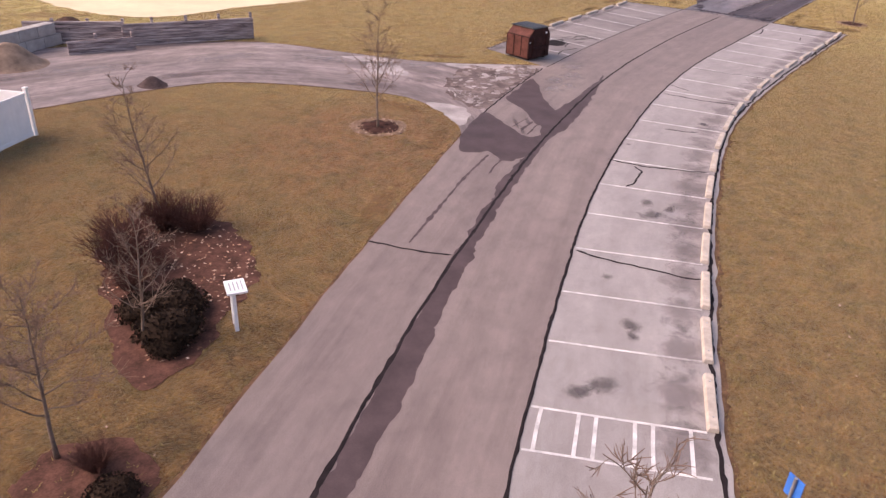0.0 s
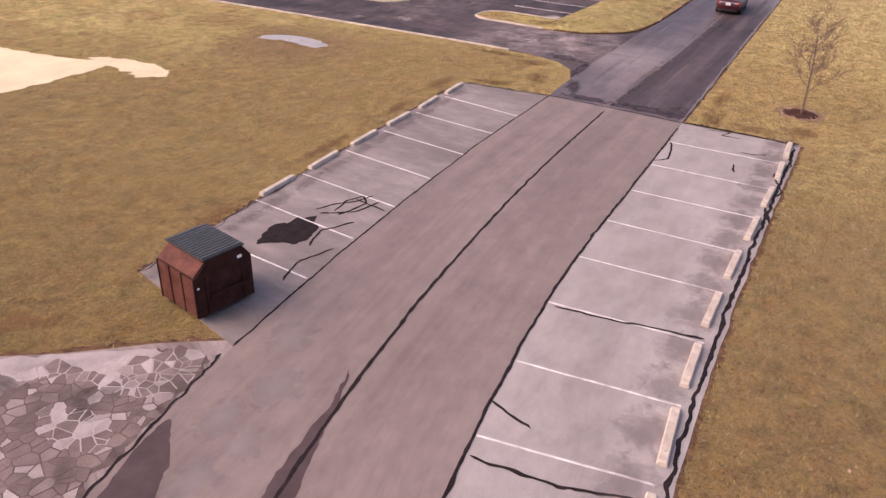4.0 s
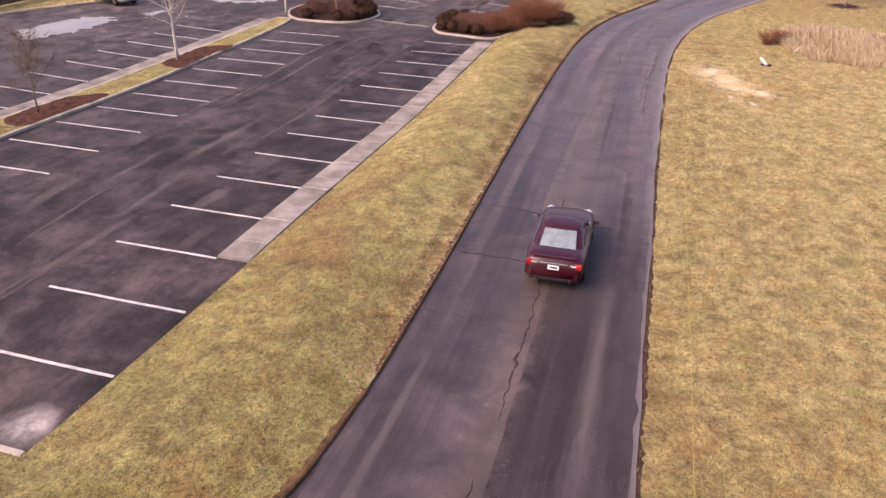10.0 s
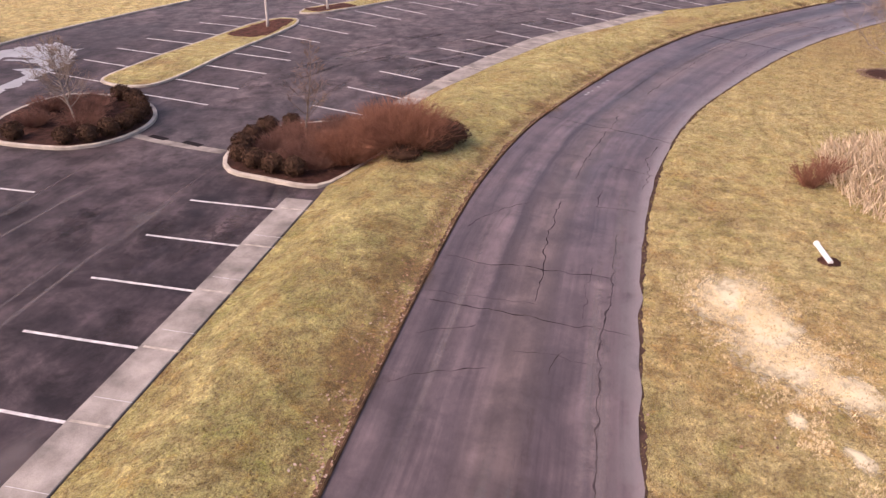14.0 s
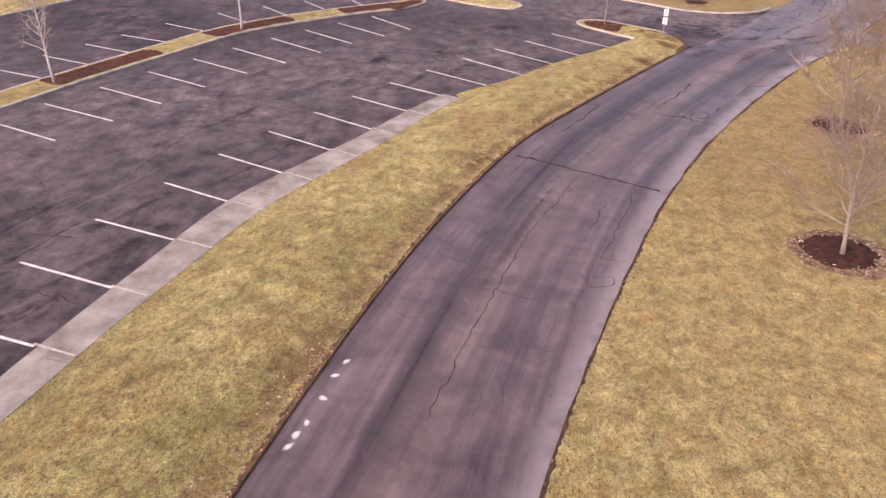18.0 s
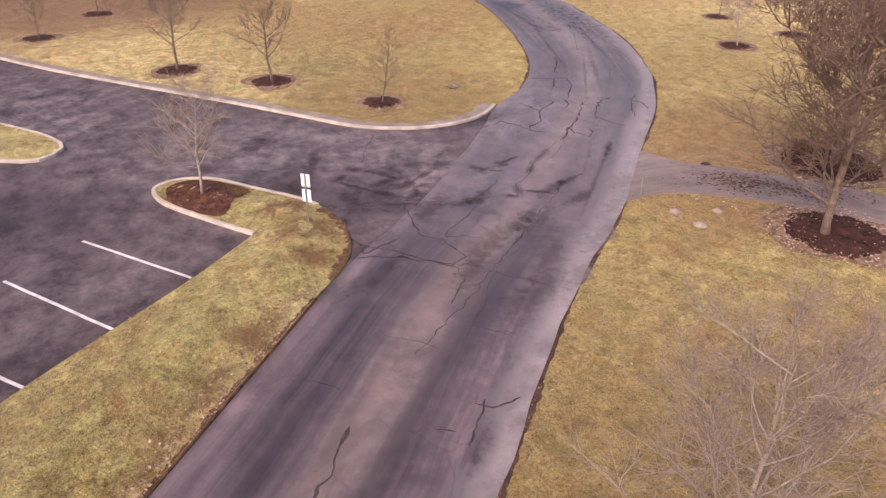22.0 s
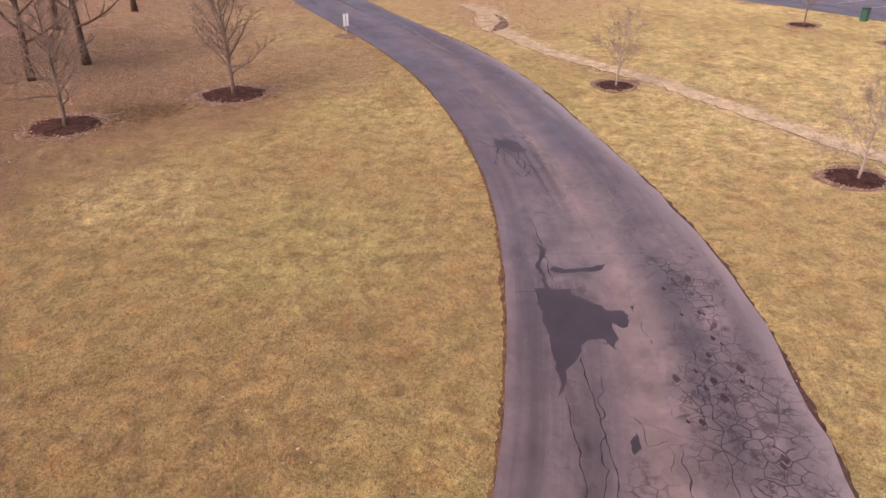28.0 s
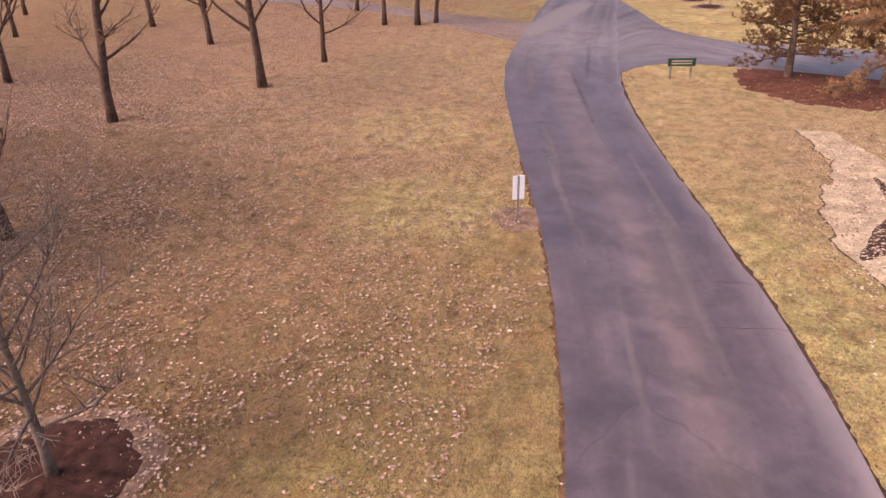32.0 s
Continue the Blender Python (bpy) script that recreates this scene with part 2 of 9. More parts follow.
        where = ramp_node(n, l, noise_node(n, l, uv, 0.13, 3), [(0.54, (0, 0, 0)), (0.68, (cracks,) * 3)])
        c = mix_node(n, l, mix_node(n, l, 1.0, line, where, "MULTIPLY"), c, tuple(v_ * 0.35 for v_ in dark))
    l.new(c, p.inputs["Base Color"])
    l.new(ramp_node(n, l, big, [(0.3, (rough[0],) * 3), (0.6, (rough[1],) * 3)]), p.inputs["Roughness"])
    p.inputs["Specular IOR Level"].default_value = gloss
    bump_node(n, l, grit, 0.25, 0.01, p)
    return m


# last tone: pale straw of the far lawn, with distance haze mixed in
LEAF_FLOOR, RUSTY, PALE_HAZE_TURF = (0.195, 0.088, 0.050), (0.155, 0.082, 0.029), (0.54, 0.45, 0.25)
GRASS = grass_material("winter_turf", [(0.3, 0.223, 0.0927), (0.42, 0.335, 0.153), (0.53, 0.436, 0.226), (0.28, 0.245, 0.088)],
                       # zones at (193, 9) and (187, 6) are likewise paled for haze
                       [(195, 18, 19, PALE_HAZE_TURF), (203, -42, 22, PALE_HAZE_TURF), (150, 75, 40, PALE_HAZE_TURF), (104, 8, 17, (0.46, 0.39, 0.22)), (85, 8, 17, (0.445, 0.376, 0.208)), (70, 8, 13, (0.40, 0.315, 0.145)), (130, 12, 11, (0.42, 0.36, 0.187)), (191, -3, 10, (0.30, 0.247, 0.105)), (188, -24, 8, (0.325, 0.27, 0.118)), (181, -3, 7, (0.23, 0.155, 0.062)), (178, 1, 4, (0.25, 0.18, 0.07)), (193, 9, 8, (0.55, 0.46, 0.27)), (187, 6, 5, (0.5, 0.42, 0.24)), (172, -16, 5, (0.27, 0.19, 0.08)), (181, -22, 5, (0.30, 0.225, 0.09)), (203.6, -4.9, 4.5, (0.44, 0.37, 0.18)), (196.4, -9.4, 3.2, (0.26, 0.15, 0.062)), (195.8, -6.5, 4, (0.27, 0.165, 0.07)), (171.6, -16.4, 5, (0.24, 0.145, 0.058)), (205, -8, 14, (0.3, 0.198, 0.0847)), (203, -28, 9, (0.34, 0.244, 0.107)), (238, -4, 12, (0.33, 0.225, 0.105)), (231, -10, 8, (0.26, 0.167, 0.0735)),
                        (215, 9, 12, LEAF_FLOOR), (233, 13, 11, (0.125, 0.0528, 0.0328)), (230, 5, 14, LEAF_FLOOR), (212, 20, 14, LEAF_FLOOR), (226, 22, 20, LEAF_FLOOR), (247, 12, 17, (0.39, 0.245, 0.15)), (264, 14, 15, (0.39, 0.245, 0.15)), (250, 42, 32, LEAF_FLOOR), (290, 20, 26, LEAF_FLOOR), (222, -4, 6, LEAF_FLOOR), (235, -1, 8, (0.31, 0.187, 0.104)), (248, 0, 8, (0.36, 0.235, 0.13)), (258, 0, 6, (0.40, 0.29, 0.15)),
                        (4, 22, 30, RUSTY), (0, 13, 8, (0.125, 0.066, 0.025)), (10, -2, 32, RUSTY), (36, 5, 24, (0.17, 0.105, 0.038)), (36, 38, 20, (0.225, 0.15, 0.055)), (53, 37, 11, (0.235, 0.16, 0.06)), (252, -23, 13, (0.33, 0.223, 0.136)),
                        (150, 0, 14, (0.27, 0.19, 0.088)), (136, 7, 8, (0.37, 0.295, 0.145)), (108.5, 17.4, 3.6, (0.4, 0.274, 0.124)), (55.6, 44, 4.5, (0.17, 0.0964, 0.0452)), (168, -14, 6, (0.26, 0.152, 0.0735)), (62, 16, 8, (0.31, 0.22, 0.09)), (16.5, 24.6, 5.5, (0.175, 0.076, 0.034)), (209.8, -4.6, 3.4, (0.435, 0.35, 0.185)), (206, -11, 4.5, (0.33, 0.275, 0.115)), (231, 10, 10, (0.105, 0.044, 0.027)), (221, 6, 7, (0.11, 0.046, 0.028)), (222.5, 0.6, 4, (0.19, 0.088, 0.045)), (165, -10.2, 2.6, (0.25, 0.155, 0.055)), (238, -7.5, 3.2, (0.38, 0.31, 0.145)), (246, -3.5, 3.6, (0.42, 0.335, 0.165)), (219, 13, 17, (0.13, 0.058, 0.035)), (231, 11, 14, (0.110, 0.046, 0.028)), (222, 4, 6, (0.15, 0.07, 0.036)), (243, 22, 12, (0.13, 0.055, 0.034))])
TURF_ISLAND = grass_material("island_turf", [(0.29, 0.244, 0.103), (0.388, 0.339, 0.16), (0.468, 0.412, 0.216), (0.254, 0.24, 0.09)])
CONCRETE_ROAD = asphalt_material("aged_concrete", (0.178, 0.135, 0.124), (0.236, 0.188, 0.172), 0.25, 0.0, 0.3)
CONCRETE_LOT = asphalt_material("pale_concrete", (0.25, 0.215, 0.205), (0.36, 0.325, 0.315), 0.08, 0.0, 0.28, (0.6, 0.05))
CONCRETE_DIRTY = asphalt_material("grimy_concrete", (0.165, 0.135, 0.128), (0.275, 0.238, 0.226), 0.08, 0.0, 0.4, (0.6, 0.05))
DRIVE = asphalt_material("broken_paving", (0.13, 0.094, 0.088), (0.33, 0.268, 0.252), 0.55, 0.8, 0.75, (0.45, 0.025))
DARK_SEAL, FADED = (0.042, 0.030, 0.034), (0.195, 0.157, 0.155)
# first tone: sky sheen on far road and haze over far lot, as paler colour
SHEEN_HAZE, LILAC, MIDDLE = (0.19, 0.155, 0.155), (0.100, 0.078, 0.087), (0.122, 0.090, 0.094)
ASPHALT = asphalt_material("road_asphalt", (0.042, 0.027, 0.030), (0.165, 0.118, 0.119), 0.66, 0.35, 0.3, (0.62, 0.012),
                           [(169, -3, 8, MIDDLE, 0.7), (57.5, 21.8, 3.6, DARK_SEAL, 1.0), (63, 21.8, 3.8, DARK_SEAL, 1.0), (68, 22, 4, DARK_SEAL, 1.0), (74, 22.4, 5, DARK_SEAL, 0.9), (82, 23.3, 8, DARK_SEAL, 0.7), (90, 24, 10, DARK_SEAL, 0.5), (64.5, 25.8, 4.5, (0.225, 0.183, 0.178), 1.05), (58.5, 25, 4, FADED, 0.5), (173, -8.5, 7, FADED, 0.25), (170, -3, 6, FADED, 0.3), (164, 0, 5, DARK_SEAL, 0.4), (198, -21.5, 8, FADED, 0.3), (190, -20, 7, FADED, 0.6), (206, -20, 6, FADED, 0.5), (180, -14, 6, DARK_SEAL, 0.35), (178, -9, 8, SHEEN_HAZE, 0.8), (186, -16, 8, SHEEN_HAZE, 0.25), (181, -11, 6, SHEEN_HAZE, 0.1), (216, -20, 8, LILAC, 0.8), (228, -17, 9, LILAC, 1.05), (240, -13.5, 10, LILAC, 1.05), (253, -9, 10, LILAC, 1.05), (266, -6, 9, SHEEN_HAZE, 0.8), (265, -18, 10, SHEEN_HAZE, 0.8)], gloss=0.55, clouds=0.5, rough=(0.36, 0.54),
                           margin=[(54, 0.12), (92, 0.25), (105, 0.4), (130, 0.5), (155, 0.8), (166, 1.0), (172, 0.95), (178, 0.9), (186, 0.5), (200, 0.3), (215, 0.5), (232, 0.5), (240, 0.15)],
                           dust=[(54, 0.25), (120, 0.35), (160, 0.45), (170, 0.75), (186, 0.8), (205, 0.5), (240, 0.3)], reseal=[(235.6, 0.0), (236.2, 0.6), (256, 0.55), (264, 0.0)])
ASPHALT_LOT = asphalt_material("lot_asphalt", (0.015, 0.010, 0.012), (0.108, 0.080, 0.083), 0.25, 0.3, 0.78, (0.05, 0.6),
                               [(66, 31.5, 7, (0.24, 0.197, 0.19), 0.95), (70, 43, 7, FADED, 0.28), (84, 36, 5, DARK_SEAL, 0.9), (92, 36, 5, DARK_SEAL, 0.9), (100, 36, 5, DARK_SEAL, 0.9), (108, 36, 5, DARK_SEAL, 0.8), (173, 0, 9, (0.150, 0.114, 0.116), 0.95), (171.5, -0.5, 7, FADED, 0.28), (177, 6, 8, FADED, 0.6), (172.2, 3.6, 4, DARK_SEAL, 0.9), (170.5, 1.7, 3, DARK_SEAL, 0.8), (184, 14, 10, FADED, 0.6), (163, 25, 12, (0.125, 0.096, 0.099), 0.6), (158, 38, 12, (0.125, 0.096, 0.099), 0.6), (120, 41.5, 4, FADED, 0.33), (140, 36, 13, FADED, 0.39), (155, 31, 12, FADED, 0.44), (165, 20, 12, FADED, 0.44), (150, 44, 9, FADED, 0.39), (168, 8, 7, FADED, 0.39), (128, 41, 8, FADED, 0.33), (192, 28, 20, SHEEN_HAZE, 0.55), (155, 58, 24, SHEEN_HAZE, 0.50), (110, 62, 20, SHEEN_HAZE, 0.33), (177, 3, 9, SHEEN_HAZE, 0.33), (133, 33, 4, DARK_SEAL, 0.8), (167, 13, 5, FADED, 0.22), (72.6, 34.0, 0.8, (0.45, 0.40, 0.38), 0.9)], (0.22, 0.22), (0.75, 0.8), 0.18, clouds=0.85)
PATH_STONE = asphalt_material("gravel_path", (0.17, 0.125, 0.11), (0.27, 0.212, 0.19), 0.0, 0.0, 0.5)
KERB = plain("kerb_concrete", (0.47, 0.405, 0.345), 0.85, vary=0.3, scale=1.5, fine=40)
GUTTER = plain("gutter_concrete", (0.325, 0.28, 0.25), 0.85, vary=0.45, scale=0.8, fine=40)
PAINT = plain("road_paint", (0.62, 0.58, 0.57), 0.7, vary=0.3, scale=3, fine=50, bump=0.05)
PAINT_WORN = plain("worn_road_paint", (0.47, 0.40, 0.34), 0.8, vary=0.35, scale=4, fine=40, bump=0.05)
MULCH_RED = plain("reddish_mulch", (0.105, 0.043, 0.030), 0.95, vary=0.6, scale=3, fine=28, bump=0.8)
MULCH = plain("dark_mulch", (0.064, 0.028, 0.021), 0.95, vary=0.6, scale=3, fine=28, bump=0.8)


# ---- building helpers ----
def part(name, bm, material, parent=None, label="", smooth=False):
    """Links a bmesh as one mesh object, under a thing where one is given."""
    me = bpy.data.meshes.new(name)
    bm.to_mesh(me)
    bm.free()
    if smooth:
        me.polygons.foreach_set("use_smooth", [True] * len(me.polygons))
    me.materials.append(material)
    ob = new(name, me)
    if parent is not None:
        ob.parent = parent
    if label:
        tagged(ob, label)
    return ob


def mesh_part(name, verts, faces, material, parent=None, label="", smooth=False):
    me = bpy.data.meshes.new(name)
    me.from_pydata(verts, [], faces)
    if smooth:
        me.polygons.foreach_set("use_smooth", [True] * len(me.polygons))
    me.materials.append(material)
    ob = new(name, me)
    if parent is not None:
        ob.parent = parent
    if label:
        tagged(ob, label)
    return ob


def curve_points(ctrl, step=0.8, closed=False):
    """A smooth line through the control points, at even steps."""
    pts = [Vector((p[0], p[1], 0)) for p in ctrl]
    n, out = len(pts), []
    for i in range(n if closed else n - 1):
        if closed:
            a, b, c, d = pts[i - 1], pts[i], pts[(i + 1) % n], pts[(i + 2) % n]
        else:
            b, c = pts[i], pts[i + 1]
            a = pts[i - 1] if i else 2 * b - c
            d = pts[i + 2] if i + 2 < n else 2 * c - b
        k = max(1, int((c - b).length / step))
        ta, tb, tc = [max(1e-3, (q - r).length ** 0.5) for q, r in ((b, a), (c, b), (d, c))]
        m1 = ((b - a) / ta - (c - a) / (ta + tb) + (c - b) / tb) * tb
        m2 = ((c - b) / tb - (d - b) / (tb + tc) + (d - c) / tc) * tb
        for j in range(k):
            u = j / k
            out.append((2 * u**3 - 3 * u**2 + 1) * b + (u**3 - 2 * u**2 + u) * m1 + (-2 * u**3 + 3 * u**2) * c + (u**3 - u**2) * m2)
    if not closed:
        out.append(pts[-1].copy())
    return out


def even(line, count):
    """The line again, as count points at even distances."""
    d = [0.0]
    for a, b in zip(line, line[1:]):
        d.append(d[-1] + (b - a).length)
    xs = np.linspace(0, d[-1], count)
    arr = np.array(line)
    return [Vector((float(np.interp(x, d, arr[:, 0])), float(np.interp(x, d, arr[:, 1])), 0)) for x in xs]


def ragged(line, amount, seed=0.0, scale=1.3):
    """Breaks a clean line up a little."""
    return [p + Vector((noise.noise((p.x * scale, p.y * scale, seed)), noise.noise((p.x * scale, p.y * scale, seed + 9.1)), 0)) * amount for p in line]


def set_uv(me, fn):
    uv = me.uv_layers.new(name="UVMap")
    for loop in me.loops:
        uv.data[loop.index].uv = fn(me.vertices[loop.vertex_index].co)


def strip(name, left, right, z, material, cols=6, thick=0.12, uv_scale=1.0):
    """A slab between two lines of the same count, its UV in metres across and along."""
    rows = len(left)
    verts, uvs, edges, along = [], [], [], 0.0
    for i, (a, b) in enumerate(zip(left, right)):
        if i:
            along += ((a + b) / 2 - (left[i - 1] + right[i - 1]) / 2).length
        w = (b - a).length
        for j in range(cols + 1):
            q = a.lerp(b, j / cols)
            verts.append((q.x, q.y, z))
            uvs.append((w * j / cols, along))
            edges.append((w * j / cols, w * (1 - j / cols)))
    c1 = cols + 1
    faces = [(i * c1 + j, (i + 1) * c1 + j, (i + 1) * c1 + j + 1, i * c1 + j + 1) for i in range(rows - 1) for j in range(cols)]
    base = len(verts)
    rim = [i * c1 for i in range(rows)] + [(rows - 1) * c1 + j for j in range(1, c1)] + [i * c1 + cols for i in range(rows - 2, -1, -1)] + [j for j in range(cols - 1, 0, -1)]
    for k in rim:
        verts.append((verts[k][0], verts[k][1], z - thick))
        uvs.append(uvs[k])
        edges.append(edges[k])
    m = len(rim)
    faces += [(rim[k], base + k, base + (k + 1) % m, rim[(k + 1) % m]) for k in range(m)]
    me = bpy.data.meshes.new(name)
    me.from_pydata(verts, [], faces)
    uv = me.uv_layers.new(name="UVMap")
    for loop in me.loops:
        uv.data[loop.index].uv = uvs[loop.vertex_index]
    reach = me.uv_layers.new(name="Edges")
    for loop in me.loops:
        reach.data[loop.index].uv = edges[loop.vertex_index]
    me.materials.append(material)
    bm = bmesh.new()
    bm.from_mesh(me)
    bmesh.ops.recalc_face_normals(bm, faces=bm.faces)
    bm.to_mesh(me)
    bm.free()
    return new(name, me)


def slab(name, outline, z0, z1, material, parent=None, dome=0.0, label="", bevel=0.0):
    """A flat or slightly domed body over a closed outline, from z0 up to z1."""
    bm = bmesh.new()
    top = [bm.verts.new((p[0], p[1], z1)) for p in outline]
    low = [bm.verts.new((p[0], p[1], z0)) for p in outline]
    m = len(top)
    edges = [bm.edges.new((top[k], top[(k + 1) % m])) for k in range(m)]
    bmesh.ops.triangle_fill(bm, use_beauty=True, edges=edges)
    for k in range(m):
        bm.faces.new((top[k], low[k], low[(k + 1) % m], top[(k + 1) % m]))
    bmesh.ops.recalc_face_normals(bm, faces=bm.faces)
    ob = part(name, bm, material, parent, label)
    set_uv(ob.data, lambda c: (c.x, c.y))
    return ob


def cut_up(ob, x0, x1, y0, y1, step):
    """Cuts a flat body into a fine net, so that it can follow the land."""
    bm = bmesh.new()
    bm.from_mesh(ob.data)
    for a, b, way in ((x0, x1, (1, 0, 0)), (y0, y1, (0, 1, 0))):
        for k in range(int((b - a) / step) + 1):
            q = a + k * step
            bmesh.ops.bisect_plane(bm, geom=bm.verts[:] + bm.edges[:] + bm.faces[:], plane_co=(q * way[0], q * way[1], 0), plane_no=way)
    bmesh.ops.triangulate(bm, faces=[f for f in bm.faces if len(f.verts) > 4])
    bm.to_mesh(ob.data)
    bm.free()
    if ob.data.uv_layers:
        ob.data.uv_layers.remove(ob.data.uv_layers[0])
    set_uv(ob.data, lambda c: (c.x, c.y))


def inset(line, d, closed=True):
    """The line moved d metres to its left."""
    n, out = len(line), []
    for i, p in enumerate(line):
        a = line[i - 1] if closed or i else p
        b = line[(i + 1) % n] if closed or i < n - 1 else p
        t = (b - a).normalized()
        out.append(p + Vector((-t.y, t.x, 0)) * d)
    return out


def ribbon(name, line, width, z0, z1, material, parent=None, closed=False, label=""):
    """A low wall, kerb or painted line of rectangular section along a line."""
    a, b = inset(line, width / 2, closed), inset(line, -width / 2, closed)
    n = len(line)
    ch = min(0.02, (z1 - z0) * 0.3) if z1 - z0 > 0.03 else 0.0
    verts, faces = [], []
    for p, q in zip(a, b):
        u = (q - p).normalized() * ch
        verts += [(p.x, p.y, z0), (p.x, p.y, z1 - ch), ((p + u).x, (p + u).y, z1), ((q - u).x, (q - u).y, z1), (q.x, q.y, z1 - ch), (q.x, q.y, z0)]
    for i in range(n if closed else n - 1):
        j = (i + 1) % n
        for k in range(5):
            faces.append((6 * i + k, 6 * i + k + 1, 6 * j + k + 1, 6 * j + k))
    if not closed:
        faces += [(0, 1, 2, 3, 4, 5), tuple(6 * (n - 1) + k for k in range(5, -1, -1))]
    me = bpy.data.meshes.new(name)
    me.from_pydata(verts, [], faces)
    me.materials.append(material)
    bm = bmesh.new()
    bm.from_mesh(me)
    bmesh.ops.recalc_face_normals(bm, faces=bm.faces)
    bm.to_mesh(me)
    bm.free()
    set_uv(me, lambda c: (c.x, c.y))
    ob = new(name, me)
    if parent is not None:
        ob.parent = parent
    if label:
        tagged(ob, label)
    return ob


def empty(name, x=0, y=0, z=0, rz=0, label="", category="", group="", kind=""):
    ob = new(name)
    ob.empty_display_size = 0.2
    ob.matrix_basis = pose(x, y, z, 0, 0, rz)
    return tagged(ob, label, category, group, kind)


# ---- the ground ----
bm = bmesh.new()
RINGS = [-4000, -1200, -500, -200, *range(-100, 400, 50), 600, 1500, 4000]
grid = [[bm.verts.new((x, y, 0)) for y in (-4000, -1200, -400, -150, *range(-75, 125, 25), 200, 500, 1500, 4000)] for x in RINGS]
for r0, r1 in zip(grid, grid[1:]):
    for k in range(len(r0) - 1):
        bm.faces.new((r0[k], r1[k], r1[k + 1], r0[k + 1]))
ground = tagged(part("ground", bm, GRASS), "flat winter lawn of straw-coloured dormant grass", "ground", kind="structure")

# ---- paved surfaces ----
C_LEFT = [(-14, 9.6), (-4, 13.6), (6.9, 18.0), (9.7, 19.1), (15.9, 21.4), (19.0, 22.5), (25, 24.3), (31.2, 25.6), (40.1, 26.5), (47, 26.9), (54.9, 27.0)]
C_MID = [(-12.6, 7.6), (-2, 11.8), (8.4, 15.9), (13.5, 17.6), (19.7, 19.5), (24.9, 20.8), (29.8, 21.9), (35.5, 22.8), (45, 23.6), (55.0, 23.9)]
C_RIGHT = [(-11, 4.2), (-3, 7.8), (3.2, 10.4), (4.2, 10.8), (7.9, 12.3), (17.1, 15.7), (24.6, 17.7), (31, 19.0), (38.7, 19.9), (46, 20.1), (54.7, 20.3)]
C_OUT = [(5.4, 6.9), (6.9, 7.6), (9.7, 8.8), (14.4, 10.5), (18.7, 12.0), (26.2, 14.1), (30.6, 14.8), (39.1, 15.2), (49.3, 15.2), (54.8, 15.2)]
lineL, lineM, lineR, lineO = [even(curve_points(c), 90) for c in (C_LEFT, C_MID, C_RIGHT, C_OUT)]
road_a = tagged(strip("road_concrete", ragged(lineL, 0.08), lineR, 0.03, CONCRETE_ROAD, 8), "two-lane driveway of pinkish grey aged concrete", "road", kind="structure")
BAY_IN = even(curve_points([p for p in C_RIGHT if p[0] > 3]), 90)
lot_right = tagged(strip("parking_bay_pavement", BAY_IN, ragged(lineO, 0.08), 0.026, CONCRETE_LOT, 6), "pale concrete parking bay with painted stall lines", "parking lot", kind="structure")
LOT_A = [(31.2, 25.62), (32.4, 30.3), (39.6, 30.9), (47, 31.3), (54.4, 31.7), (54.9, 27.0), (47, 26.9), (40.1, 26.5)]
lot_left = tagged(slab("parking_bay_pavement", ragged([Vector((*p, 0)) for p in LOT_A], 0.03), -0.1, 0.026, CONCRETE_DIRTY), "pale concrete parking bay with tar-sealed cracks", "parking lot", kind="structure")
D_LOW = [(18.6, 22.2), (19.9, 23.2), (21.2, 25.4), (21.6, 27.6), (20.4, 30.6), (19, 33.1), (17.3, 35.2), (15, 36.2), (10, 37.2), (2, 38.2), (-12, 38.5)]
D_UP = [(31.6, 25.5), (30.2, 27.4), (29.1, 28.5), (27.1, 31.4), (25.6, 35.5), (23.8, 40.4), (19.4, 43.8), (15, 46.5), (10, 47.5), (0, 48), (-12, 48)]
drive = tagged(strip("driveway", even(curve_points(D_LOW), 50), even(curve_points(D_UP), 50), 0.02, DRIVE, 10), "cracked and washed-out gravelly side drive", "driveway", kind="structure")

M_LEFT = [(54.9, 27.0), (58.4, 27.25), (64, 27.3), (70, 27.3), (75.2, 27.2), (81.7, 27.2), (98.7, 27.5), (111, 27.5), (117.6, 27.2), (124.9, 26.1), (132.2, 23.9), (138.9, 21.5), (143.6, 19.5), (150.3, 16.0), (156.2, 11.6), (162.3, 6.7), (165.3, 4.2), (170, -0.5), (175, -4.8), (178.5, -7.4), (181.3, -10.3), (185.2, -12.7), (192.5, -15.1), (199.5, -16.6), (207.8, -17.4), (215.8, -17.1), (225.8, -15.5), (235, -12.8), (239.9, -10.9), (247, -8.0), (253.1, -5.7), (259.1, -3.9), (267.4, -2.6), (280, -0.8), (300, 1), (340, 2)]
M_RIGHT = [(54.7, 20.3), (58.4, 20.4), (65.8, 20.55), (79.3, 20.8), (101, 21.1), (114, 20.9), (121.9, 20.0), (129, 18.2), (137.9, 14.3), (144.4, 10.9), (151.4, 6.4), (157.1, 1.9), (161.7, -2.0), (167.2, -7.6), (170.7, -10.5), (175.2, -14.5), (179.5, -17.5), (182.8, -19.1), (188.3, -21.3), (195, -22.7), (201, -23.6), (207.3, -23.7), (215.4, -22.9), (225, -21.7), (233.4, -19.5), (239.5, -17.2), (248, -13.9), (256.2, -11.3), (268, -9.0), (281, -6.8), (300, -5), (340, -4)]


